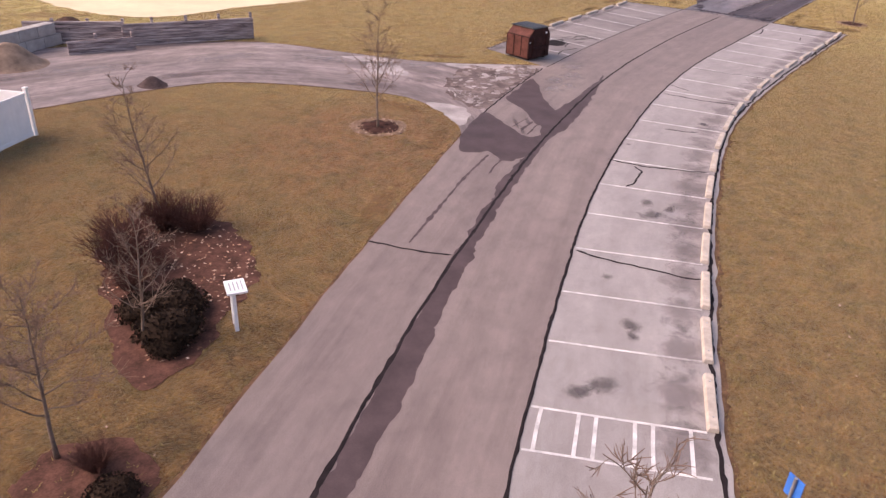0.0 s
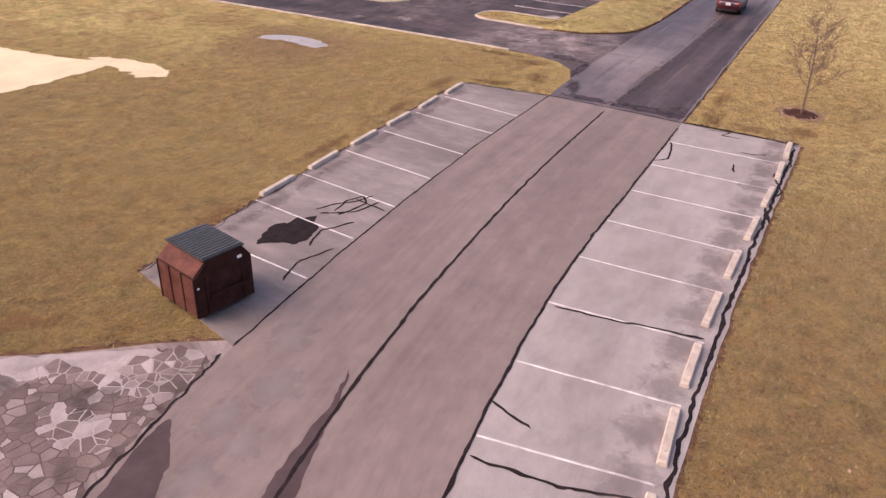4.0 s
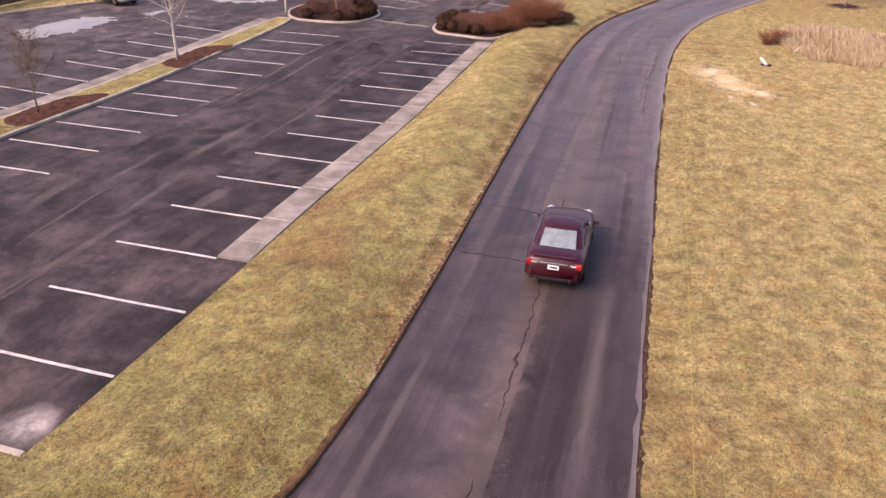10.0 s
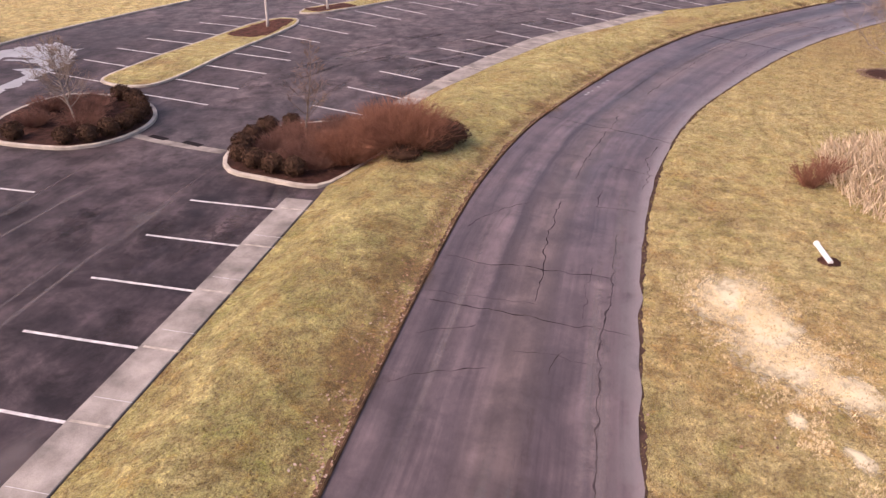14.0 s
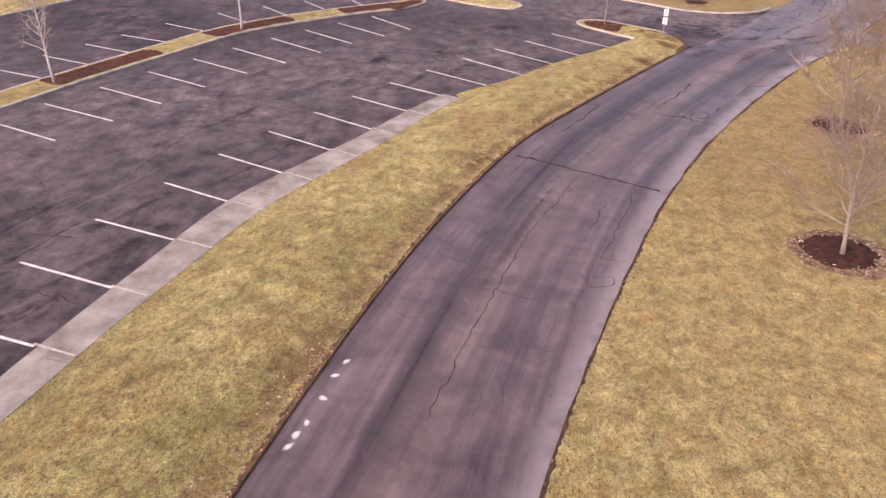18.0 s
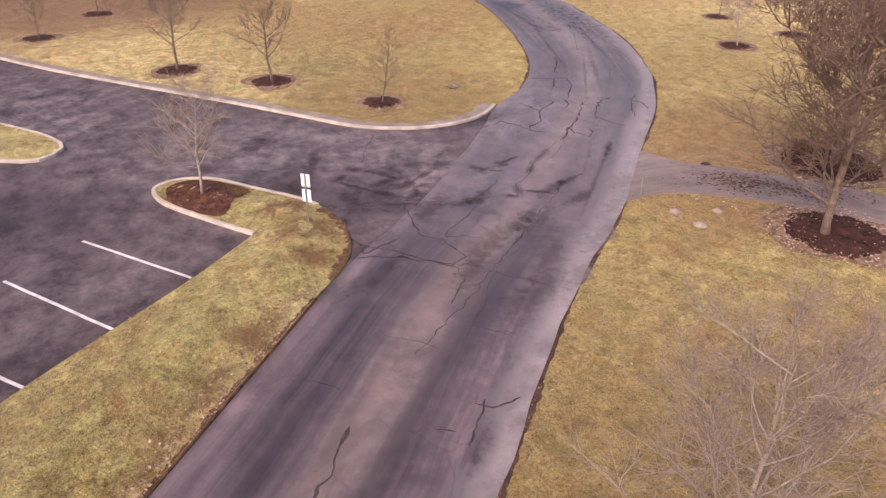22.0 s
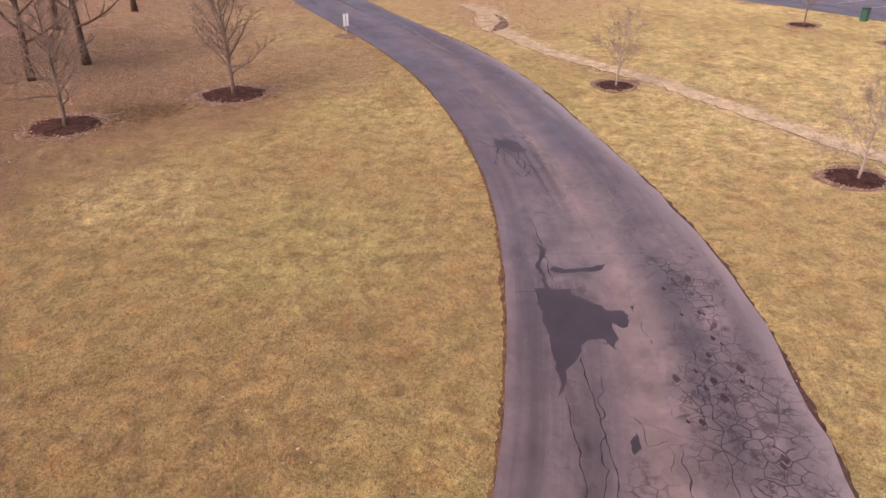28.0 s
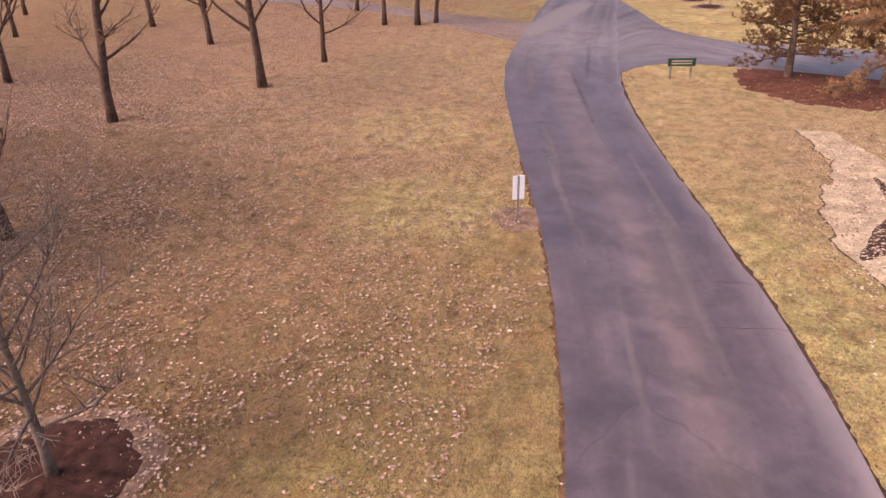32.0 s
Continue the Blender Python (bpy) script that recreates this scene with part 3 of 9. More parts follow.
def paired(left, right, step=1.2):
    """Samples two road edges in step, so that the rows run straight across the road."""
    lo, ro = curve_points(left, 0.5), curve_points(right, 0.5)
    mid = even([(a + b) / 2 for a, b in zip(even(lo, 400), even(ro, 400))], int(320 / step))
    la, ra = np.array(lo)[:, :2], np.array(ro)[:, :2]
    near = lambda arr, p: Vector((*[float(v) for v in arr[np.argmin(((arr - np.array(p)[:2]) ** 2).sum(1))]], 0))  # noqa: E731
    L, R = [near(la, p) for p in mid], [near(ra, p) for p in mid]
    return L, R


mainL, mainR = paired(M_LEFT, M_RIGHT)
road_b = tagged(strip("road_asphalt", ragged(mainL, 0.10), ragged(mainR, 0.14, 4.0), 0.03, ASPHALT, 10), "worn purple-grey asphalt road with tyre streaks and cracks", "road", kind="structure")
LOT = [(55.6, 27.0), (58.4, 27.2), (60.2, 27.9), (61.4, 29.2), (61.9, 31.2), (62.1, 36), (61.9, 49.4), (61.4, 63), (60, 110), (150, 110), (205, 60), (214, 30), (204.6, 22.6), (193.8, 14.4), (183.6, 4.9), (178.6, 0.3), (177.0, -2.4), (176.9, -4.6), (177.6, -6.4), (179.5, -8.6), (170, -3), (160, 5), (130, 22), (110, 26), (70, 26)]
lot_main = tagged(slab("parking_lot_asphalt", [Vector((*p, 0)) for p in LOT], -0.1, 0.018, ASPHALT_LOT), "large dark asphalt parking lot with faded patches", "parking lot", kind="structure")
cut_up(lot_main, 78.0, 139.0, 31.0, 66.0, 1.25)
cut_up(ground, 78.0, 139.0, 31.0, 66.0, 1.25)


# ---- shared makers: paint, seams, stains, kerbs, stops ----
TAR = plain("crack_sealer", (0.020, 0.014, 0.015), 0.85, vary=0.4, scale=4, fine=30, bump=0.1)
WET = plain("damp_concrete", (0.080, 0.055, 0.056), 0.6, vary=0.25, scale=0.9, fine=40, bump=0.08)
CRACK_STAIN = plain("stained_crack_margin", (0.088, 0.062, 0.065), 0.8, vary=0.5, scale=3, fine=30, bump=0.1)
CRACK_SOFT = plain("weathered_crack_sealer", (0.058, 0.042, 0.045), 0.85, vary=0.5, scale=5, fine=30, bump=0.1)
EDGE_SOIL = plain("leafy_edge_soil", (0.15, 0.082, 0.045), 0.95, vary=0.6, scale=3.5, fine=22, bump=0.6)
SOIL = plain("bare_soil", (0.085, 0.048, 0.036), 0.95, vary=0.45, scale=2.5, fine=26, bump=0.6)
STOP_CONC = plain("cast_concrete", (0.46, 0.39, 0.335), 0.85, vary=0.2, scale=4, fine=50)
SAND = plain("pale_sand", (0.66, 0.55, 0.37), 0.95, vary=0.14, scale=0.3, fine=14, bump=0.3)
STEEL_GREY = plain("galvanised_steel", (0.42, 0.41, 0.42), 0.45, 0.8, vary=0.15, scale=5, bump=0.05)
WHITE_PAINT = plain("white_vinyl", (0.80, 0.78, 0.78), 0.5, vary=0.06, scale=2, fine=30, bump=0.03)


def crack(parent, pts, width=0.09, z=0.036, jitter=0.07, name="crack_seal", mat=None):
    """A hand-poured tar seam along a wandering line."""
    ends = [Vector((p[0], p[1], 0)) for p in pts]
    run = sum((b - a).length for a, b in zip(ends, ends[1:]))
    line = ragged(ragged(even(ends, max(4, int(run / 0.12))), jitter, pts[0][0], 2.3), jitter * 0.35, pts[0][1], 7.0)
    if len(line) < 3:
        return None
    a, b = [], []
    for i, p in enumerate(line):
        t = (line[min(i + 1, len(line) - 1)] - line[max(i - 1, 0)]).normalized()
        w = width * ((0.22 + 1.15 * abs(noise.noise((p.x * 2.1, p.y * 2.1, 2.0)))) if mat else (0.6 + 0.9 * abs(noise.noise((p.x * 3.1, p.y * 3.1, 2.0))))) * (1 if 0 < i < len(line) - 1 else 0.3)
        s = Vector((-t.y, t.x, 0)) * w
        a.append(p + s)
        b.append(p - s)
    verts = [(q.x, q.y, z) for q in a] + [(q.x, q.y, z) for q in b]
    n = len(a)
    faces = [(i, n + i, n + i + 1, i + 1) for i in range(n - 1)]
    return mesh_part(name, verts, faces, mat or TAR, parent)


def stain(parent, outline, z, mat, name="stain", rough=0.15, seed=0.0, smooth=True):
    ends = [Vector((*p, 0)) for p in outline + outline[:1]]
    base = curve_points(outline, 0.12, True) if smooth else even(ends, 90)[:-1]
    line = ragged(ragged(base, rough, seed, 1.6), rough * 0.5, seed + 3, 6.0)
    bm = bmesh.new()
    vs = [bm.verts.new((p.x, p.y, z)) for p in line]
    bmesh.ops.triangle_fill(bm, use_beauty=True, edges=[bm.edges.new((vs[k], vs[(k + 1) % len(vs)])) for k in range(len(vs))])
    bmesh.ops.recalc_face_normals(bm, faces=bm.faces)
    for f in bm.faces:
        if f.normal.z < 0:
            f.normal_flip()
    return part(name, bm, mat, parent)


def soft_material(name, col, rough=0.8, edge=0.5):
    """A mark that fades out raggedly towards the edge of its patch."""
    m, n, l, p = nodes_of(name)
    tc = n.new("ShaderNodeTexCoord")
    away = n.new("ShaderNodeVectorMath")
    away.operation = "DISTANCE"
    away.inputs[1].default_value = (0.5, 0.5, 0)
    l.new(tc.outputs["UV"], away.inputs[0])
    worn = noise_node(n, l, tc.outputs["Object"], 2.2, 8, 0.75, 0.4)
    add = n.new("ShaderNodeMath")
    add.operation = "MULTIPLY_ADD"
    add.inputs[1].default_value = 0.9
    l.new(worn, add.inputs[0])
    l.new(away.outputs["Value"], add.inputs[2])
    l.new(ramp_node(n, l, add.outputs[0], [(0.55, (edge,) * 3), (0.80, (0, 0, 0))]), p.inputs["Alpha"])
    l.new(ramp_node(n, l, worn, [(0.3, tuple(v * 0.8 for v in col)), (0.7, tuple(v * 1.2 for v in col))]), p.inputs["Base Color"])
    p.inputs["Roughness"].default_value = rough
    p.inputs["Specular IOR Level"].default_value = 0.2
    return m


SOFT_DARK = soft_material("soaked_oil", (0.06, 0.045, 0.047), 0.7, 0.45)
SOFT_GRIME = soft_material("washed_grime", (0.165, 0.125, 0.125), 0.8, 0.35)
SOFT_PALE = soft_material("bleached_patch", (0.30, 0.255, 0.25), 0.85, 0.5)
SOFT_SEAL = soft_material("dark_seal_patch", (0.038, 0.028, 0.031), 0.7, 0.34)
SOFT_FAINT = soft_material("faint_rubber", (0.05, 0.037, 0.040), 0.8, 0.24)
SOFT_FADED = soft_material("faint_wear", (0.26, 0.215, 0.21), 0.85, 0.3)
SOFT_DAMP = soft_material("damp_asphalt_patch", (0.05, 0.036, 0.04), 0.6, 0.9)
SOFT_RUST = soft_material("rusty_leaf_turf", (0.20, 0.108, 0.05), 0.95, 0.6)
SOFT_CHALK = soft_material("chalky_paint", (0.62, 0.57, 0.55), 0.8, 0.9)
SOFT_STRAW = soft_material("strewn_straw", (0.74, 0.62, 0.42), 0.95, 0.95)
SOFT_BROWN = soft_material("leafy_brown_turf", (0.23, 0.135, 0.06), 0.95, 0.42)
mark_high = [0]
mark_cover = collections.Counter()


def soft_mark(parent, x, y, rx, ry, rz, z, mat, name="stain"):
    turn, cells = pose(x, y, 0, 0, 0, rz), set()
    for i in range(int(rx / 0.2) + 1):
        for j in range(int(ry / 0.2) + 1):
            for a, b in ((i, j), (-i, j), (i, -j), (-i, -j)):
                q = turn @ Vector((a * 0.2, b * 0.2, 0))
                cells.add((round(q.x / 0.4), round(q.y / 0.4)))
    if any(mark_cover[c] >= 4 for c in cells):
        return None
    mark_cover.update(cells)
    mark_high[0] += 1
    nx, ny = max(2, int(rx / 0.35)), max(2, int(ry / 0.35))
    grid_v = [((2 * i / nx - 1) * rx, (2 * j / ny - 1) * ry, 0) for j in range(ny + 1) for i in range(nx + 1)]
    grid_f = [(j * (nx + 1) + i, j * (nx + 1) + i + 1, (j + 1) * (nx + 1) + i + 1, (j + 1) * (nx + 1) + i) for j in range(ny) for i in range(nx)]
    ob = mesh_part(name, grid_v, grid_f, mat, parent)
    set_uv(ob.data, lambda c: (c.x / rx / 2 + 0.5, c.y / ry / 2 + 0.5))
    me = ob.data
    me.transform(pose(x, y, z + (mark_high[0] % 12) * 3e-4, 0, 0, rz))
    return ob


def painted(parent, a, b, z, width=0.10, name="stall_line"):
    """One painted line, a few millimetres proud, a little worn along its edges."""
    line = even([Vector((*a, 0)), Vector((*b, 0))], max(3, int(math.dist(a, b) / 0.5)))
    return ribbon(name, ragged(line, 0.015, a[0], 3.0), width, z - 0.01, z, PAINT, parent)


def on_line(line, x):
    """The point of a left-to-right line at that x."""
    return float(np.interp(x, [p.x for p in line], [p.y for p in line]))


stop_bm = bmesh.new()
SEC = [(-0.12, 0.0), (-0.115, 0.08), (-0.085, 0.14), (0.085, 0.14), (0.115, 0.08), (0.12, 0.0)]
rings = [[stop_bm.verts.new((x, y * k, z * k2)) for y, z in SEC] for x, k, k2 in ((-0.93, 0.9, 0.8), (-0.90, 1, 1), (0.90, 1, 1), (0.93, 0.9, 0.8))]
for r0, r1 in zip(rings, rings[1:]):
    for k in range(5):
        stop_bm.faces.new((r0[k], r0[k + 1], r1[k + 1], r1[k]))
stop_bm.faces.new(rings[0])
stop_bm.faces.new(rings[-1][::-1])
bmesh.ops.recalc_face_normals(stop_bm, faces=stop_bm.faces)
wheel_stop = empty("wheel_stop", label="precast concrete wheel stop pinned to the parking bay", category="wheel stop", group="wheel stops")
part("block", stop_bm, STOP_CONC, wheel_stop)
for px in (-0.6, 0.6):
    pin = bmesh.new()
    bmesh.ops.create_cone(pin, cap_ends=True, segments=8, radius1=0.02, radius2=0.018, depth=0.02, matrix=Matrix.Translation((px, 0, 0.148)))
    part("pin", pin, STEEL_GREY, wheel_stop, "rusty steel pin head")
stop_used = [False]


def put_stop(x, y, rz):
    m = pose(x, y, 0.026, 0, 0, rz)
    if stop_used[0]:
        copy_thing(wheel_stop, m)
    else:
        wheel_stop.matrix_basis = m
        stop_used[0] = True


# ---- the first parking bays ----
IN_X = [6.6, 8.9, 11.1, 13.5, 15.9, 18.4, 20.9, 23.5, 26.2, 28.9, 31.6, 34.4, 37.3, 40.2, 43.1, 46.0, 48.9, 51.9]
shift = lambda x: float(np.interp(x, [6, 14, 20, 29, 35, 43, 52], [1.62, 1.55, 1.25, 0.78, 0.5, 0.2, 0.2]))  # noqa: E731
ends = []
for x in [5.4] + IN_X:
    xo = x + shift(x)
    a = (x + 0.03, on_line(lineR, x) - 0.06)
    b = (xo, on_line(lineO, xo) + 0.4)
    ends.append((a, b))
    painted(lot_right, a, b, 0.034, 0.06)
(a0, b0), (a1, b1) = ends[0], ends[1]
for f in (0.06, 0.28, 0.38, 0.60, 0.70, 0.91):
    painted(lot_right, tuple(np.array(a0) * (1 - f) + np.array(b0) * f), tuple(np.array(a1) * (1 - f) + np.array(b1) * f), 0.0345, 0.08, "hatch_bar")
STOPS = [(9.15, 8.84), (11.37, 9.71), (13.64, 10.55), (16.03, 11.4), (18.33, 12.15), (20.75, 12.93), (23.3, 13.65), (25.9, 14.3), (28.55, 14.82), (31.0, 15.2), (33.76, 15.45), (36.55, 15.62), (39.4, 15.72), (42.3, 15.7), (45.2, 15.62), (48.2, 15.56), (51.1, 15.55), (53.7, 15.58)]
for k, (x, y) in enumerate(STOPS):
    p, q = STOPS[max(0, k - 1)], STOPS[min(len(STOPS) - 1, k + 1)]
    put_stop(x, y, math.degrees(math.atan2(q[1] - p[1], q[0] - p[0])) + random.uniform(-1.5, 1.5))
for a, b in (((51.15, 27.0), (51.75, 31.2)), ((48.4, 26.95), (48.85, 31.1)), ((45.55, 26.85), (46.0, 31.0)), ((42.75, 26.72), (43.25, 30.95)), ((40.0, 26.55), (40.45, 30.9)), ((37.35, 26.4), (37.8, 30.8)), ((34.7, 26.1), (35.0, 30.55))):
    painted(lot_left, a, b, 0.034, 0.062)
for x in (53.3, 50.6, 47.8, 44.95, 42.1, 39.3):
    put_stop(x - 0.25, 31.45 - (53.3 - x) * 0.036 - 0.05, 2.5 + random.uniform(-1.5, 1.5))

# tar joints and cracks of the concrete
pts = lambda line: [(p.x, p.y) for p in line]  # noqa: E731
crack(road_a, pts(lineM[::4]), 0.06, 0.036, 0.035)
crack(road_a, pts(lineR[12::4]), 0.05, 0.036, 0.035)
crack(road_a, [(31.2, 25.6), (36, 26.15), (40.1, 26.5), (47, 26.9), (54.9, 27.0)], 0.04, 0.036, 0.04)
crack(road_a, [(54.95, 27.0), (54.95, 23.9), (54.75, 20.3)], 0.05, 0.036, 0.06)
crack(lot_right, pts(inset(lineO[1:], 0.16, False)[::3]), 0.065, 0.034, 0.07)
for p, q in zip(lineO[4::3], lineO[5::3]):
    soft_mark(lot_right, p.x, p.y + 0.9, 1.3, 1.0, math.degrees(math.atan2(q.y - p.y, q.x - p.x)), 0.0335, SOFT_GRIME, "grime_stain")
crack(lot_right, [(54.6, 15.2), (54.9, 17), (54.9, 19), (54.8, 20.2)], 0.07, 0.034)
crack(lot_left, [(32.4, 30.25), (39.6, 30.85), (47, 31.3), (54.4, 31.7)], 0.05, 0.034, 0.12, "crack_seal", CRACK_SOFT)
crack(lot_left, [(54.4, 31.7), (54.6, 29), (54.9, 27.1)], 0.06, 0.034, 0.12)
crack(lot_left, [(54.2, 31.2), (53.6, 30.2), (54.3, 29.3), (54.0, 28.6), (54.6, 27.6)], 0.016, 0.0345, 0.16, "crack_seal", CRACK_SOFT)
for k in range(12):
    x = 32.8 + 1.8 * k
    soft_mark(lot_left, x, 30.2 + (x - 32.6) * 0.055 - 0.35, 1.4, 0.55, 3, 0.0335, SOFT_GRIME, "grime_stain")
for c in ([(20.8, 16.9), (21.0, 15.6), (21.7, 14.3), (22.1, 13.5)], [(13.4, 14.3), (13.5, 13.1), (13.8, 12.2), (13.9, 11.4), (14.2, 10.8)], [(20.8, 15.8), (20.5, 15.4), (19.2, 15.1), (18.8, 15.2)],
          [(25.8, 16.7), (26.3, 15.4)], [(31.0, 18.9), (31.2, 17.0), (31.6, 15.8), (31.8, 15.2)], [(32.8, 19.3), (32.4, 18.1)], [(37.2, 19.5), (37.4, 18.2), (37.9, 15.6)],
          [(51.9, 20.1), (51.0, 19.8), (49.9, 19.7), (49.4, 20.1)], [(52.4, 17.3), (52.5, 16.6), (52.8, 16.2)], [(50.9, 17.3), (50.0, 17.1)], [(54.5, 19.1), (54.7, 18.1), (54.1, 18.4), (54.1, 17.6)],
          [(46, 15.2), (47.5, 15.6), (49, 15.2), (50.5, 15.7), (52, 15.25), (54, 15.5)]):
    crack(lot_right, c, 0.05, 0.0345)
for c in ([(38.3, 28.7), (39.1, 28.3), (39.6, 27.9), (40.3, 27.6)], [(39.8, 28.0), (39.6, 27.0), (39.5, 26.6)], [(38.6, 28.0), (39.4, 28.2), (40.1, 27.9), (39.7, 27.5), (39.0, 27.6), (38.4, 27.8)], [(38.2, 28.4), (38.9, 27.4), (40.0, 27.2)], [(36.2, 27.2), (37.2, 27.6), (38.3, 27.0)], [(34.2, 26.6), (35.4, 26.9), (36.5, 26.5)]):
    crack(lot_left, c, 0.05, 0.0345)
stain(lot_left, [(35.6, 28.6), (36.8, 28.9), (37.9, 28.4), (37.2, 27.8), (36.0, 27.9)], 0.0335, TAR, "burn_mark", 0.35)
crack(road_a, [(9.8, 19.2), (10.2, 18.0), (10.7, 16.8)], 0.05)
for ox, oy, r in ((17.2, 13.6, 0.5), (18.0, 13.3, 0.25), (18.0, 14.1, 0.3), (10.8, 11.4, 0.32), (10.4, 11.2, 0.2), (8.2, 10.9, 0.4), (7.7, 11.2, 0.3), (27.6, 15.6, 0.3), (22.9, 17.0, 0.15), (12.6, 12.9, 0.2)):
    soft_mark(lot_right, ox, oy, r * 1.6, r * 1.2, ox * 40, 0.0342, SOFT_DARK, "oil_stain")
# damp runs along the joint and the wet mouth of the drive
stain(road_a, [(-4, 10.9), (2, 13.35), (8.4, 15.9), (13.2, 17.65), (15.0, 18.25), (16.2, 18.75), (17.5, 19.1), (18.8, 19.35), (20.2, 19.6), (20.1, 19.45), (18.7, 18.95), (17.2, 18.5), (15.9, 18.1), (13.1, 17.15), (10.9, 16.3), (8.8, 15.45), (4, 13.5)], 0.0335, WET, "damp_stain", 0.12)
DAMP_MOUTH = [(19.69, 22.85), (20.8, 23.2), (22.3, 23.5), (21.77, 22.44), (21.2, 21.38), (20.88, 20.39), (21.4, 20.2), (21.7, 19.95), (20.4, 19.6), (19.0, 19.35), (18.4, 19.5), (18.0, 19.5), (17.9, 19.75), (18.15, 20.2), (18.3, 20.8), (18.0, 20.9), (17.75, 21.04), (17.6, 21.4), (17.8, 21.75), (18.4, 22.15), (19.2, 22.6)]
stain(road_a, DAMP_MOUTH, 0.0336, WET, "damp_stain", 0.10, 3.0)
stain(road_a, [(24.6, 23.9), (26.58, 24.5), (28.6, 24.95), (27.33, 23.72), (26.09, 22.81), (24.9, 21.6), (23.76, 20.7), (22.7, 20.5), (22.39, 20.86), (23.04, 21.67), (23.85, 22.57)], 0.0337, WET, "damp_stain", 0.10, 5.0)
stain(road_a, [(24.5, 21.4), (25.6, 21.48), (26.76, 21.57), (28.95, 22.0), (30.93, 22.34), (32.0, 22.61), (30.3, 21.95), (28.3, 21.3), (26.8, 20.8), (24.31, 20.15), (23.2, 19.85), (22.0, 19.75), (21.0, 19.6), (19.9, 19.45), (21.2, 20.1), (22.4, 20.75)], 0.0338, WET, "damp_stain", 0.10, 7.0)
for a, b, w in (((21.4, 21.6), (22.95, 21.75), 0.05), ((20.95, 20.6), (22.5, 21.0), 0.06), ((21.3, 21.1), (22.7, 21.35), 0.12)):
    crack(road_a, [a, ((a[0] + b[0]) / 2, (a[1] + b[1]) / 2), b], w, 0.0341, 0.03, "damp_streak", WET)
crack(road_a, [(18.0, 20.5), (16.5, 20.13), (15.2, 19.76), (14.1, 19.38), (10.5, 18.2)], 0.10, 0.0334, 0.03, "damp_streak", WET)
crack(road_a, [(18.0, 19.9), (17.26, 19.7), (16.5, 19.45)], 0.10, 0.0334, 0.04, "damp_streak", WET)
for x, y, rz in ((21.9, 21.7, 40), (22.5, 21.5, 40), (21.3, 21.0, 40)):
    soft_mark(road_a, x, y, 1.2, 0.16, rz, 0.0338, SOFT_GRIME, "tyre_mark")
for x, y, r in ((29.2, 24.0, 0.8), (27.6, 23.2, 0.7), (30.6, 23.7, 0.9), (28.8, 23.0, 0.6), (32.2, 24.6, 0.9)):
    soft_mark(road_a, x, y, r * 1.4, r, 20, 0.0338, SOFT_PALE, "bleached_patch")
def broken_slabs(outline, cell, count_seed, keep):
    """Crazed paving: many uneven flat pieces with open cracks between them."""
    rng_s = random.Random(count_seed)
    xs, ys = [p[0] for p in outline], [p[1] for p in outline]
    seeds = [(rng_s.uniform(min(xs), max(xs)), rng_s.uniform(min(ys), max(ys))) for _ in range(int((max(xs) - min(xs)) * (max(ys) - min(ys)) / cell ** 2))]
    made = 0
    for i, (sx, sy) in enumerate(seeds):
        hit = False
        for (x0, y0), (x1, y1) in zip(outline, outline[1:] + outline[:1]):
            if (y0 > sy) != (y1 > sy) and sx < (x1 - x0) * (sy - y0) / (y1 - y0) + x0:
                hit = not hit
        if not hit or rng_s.random() > keep:
            continue
        poly = [(sx - cell * 1.2, sy - cell * 1.2), (sx + cell * 1.2, sy - cell * 1.2), (sx + cell * 1.2, sy + cell * 1.2), (sx - cell * 1.2, sy + cell * 1.2)]
        for j, (ox, oy) in enumerate(seeds):
            if i == j or math.hypot(ox - sx, oy - sy) > cell * 3.4:
                continue
            nx, ny = ox - sx, oy - sy
            ln = math.hypot(nx, ny)
            nx, ny, lim = nx / ln, ny / ln, ln / 2 - 0.008 - 0.014 * rng_s.random()
            cutp = []
            for (ax, ay), (bx, by) in zip(poly, poly[1:] + poly[:1]):
                da, db = (ax - sx) * nx + (ay - sy) * ny - lim, (bx - sx) * nx + (by - sy) * ny - lim
                if da <= 0:
                    cutp.append((ax, ay))
                if (da < 0) != (db < 0):
                    u = da / (da - db)
                    cutp.append((ax + (bx - ax) * u, ay + (by - ay) * u))
            poly = cutp
            if len(poly) < 3:
                break
        if len(poly) < 3:
            continue
        n = len(poly)
        z = 0.028 + rng_s.uniform(0, 0.004)
        mesh_part("slab_piece", [(x, y, z) for x, y in poly] + [(x, y, 0.0) for x, y in poly], [tuple(range(n))] + [(k, k + n, (k + 1) % n + n, (k + 1) % n) for k in range(n)], CRAZED, drive)
        made += 1
    return made


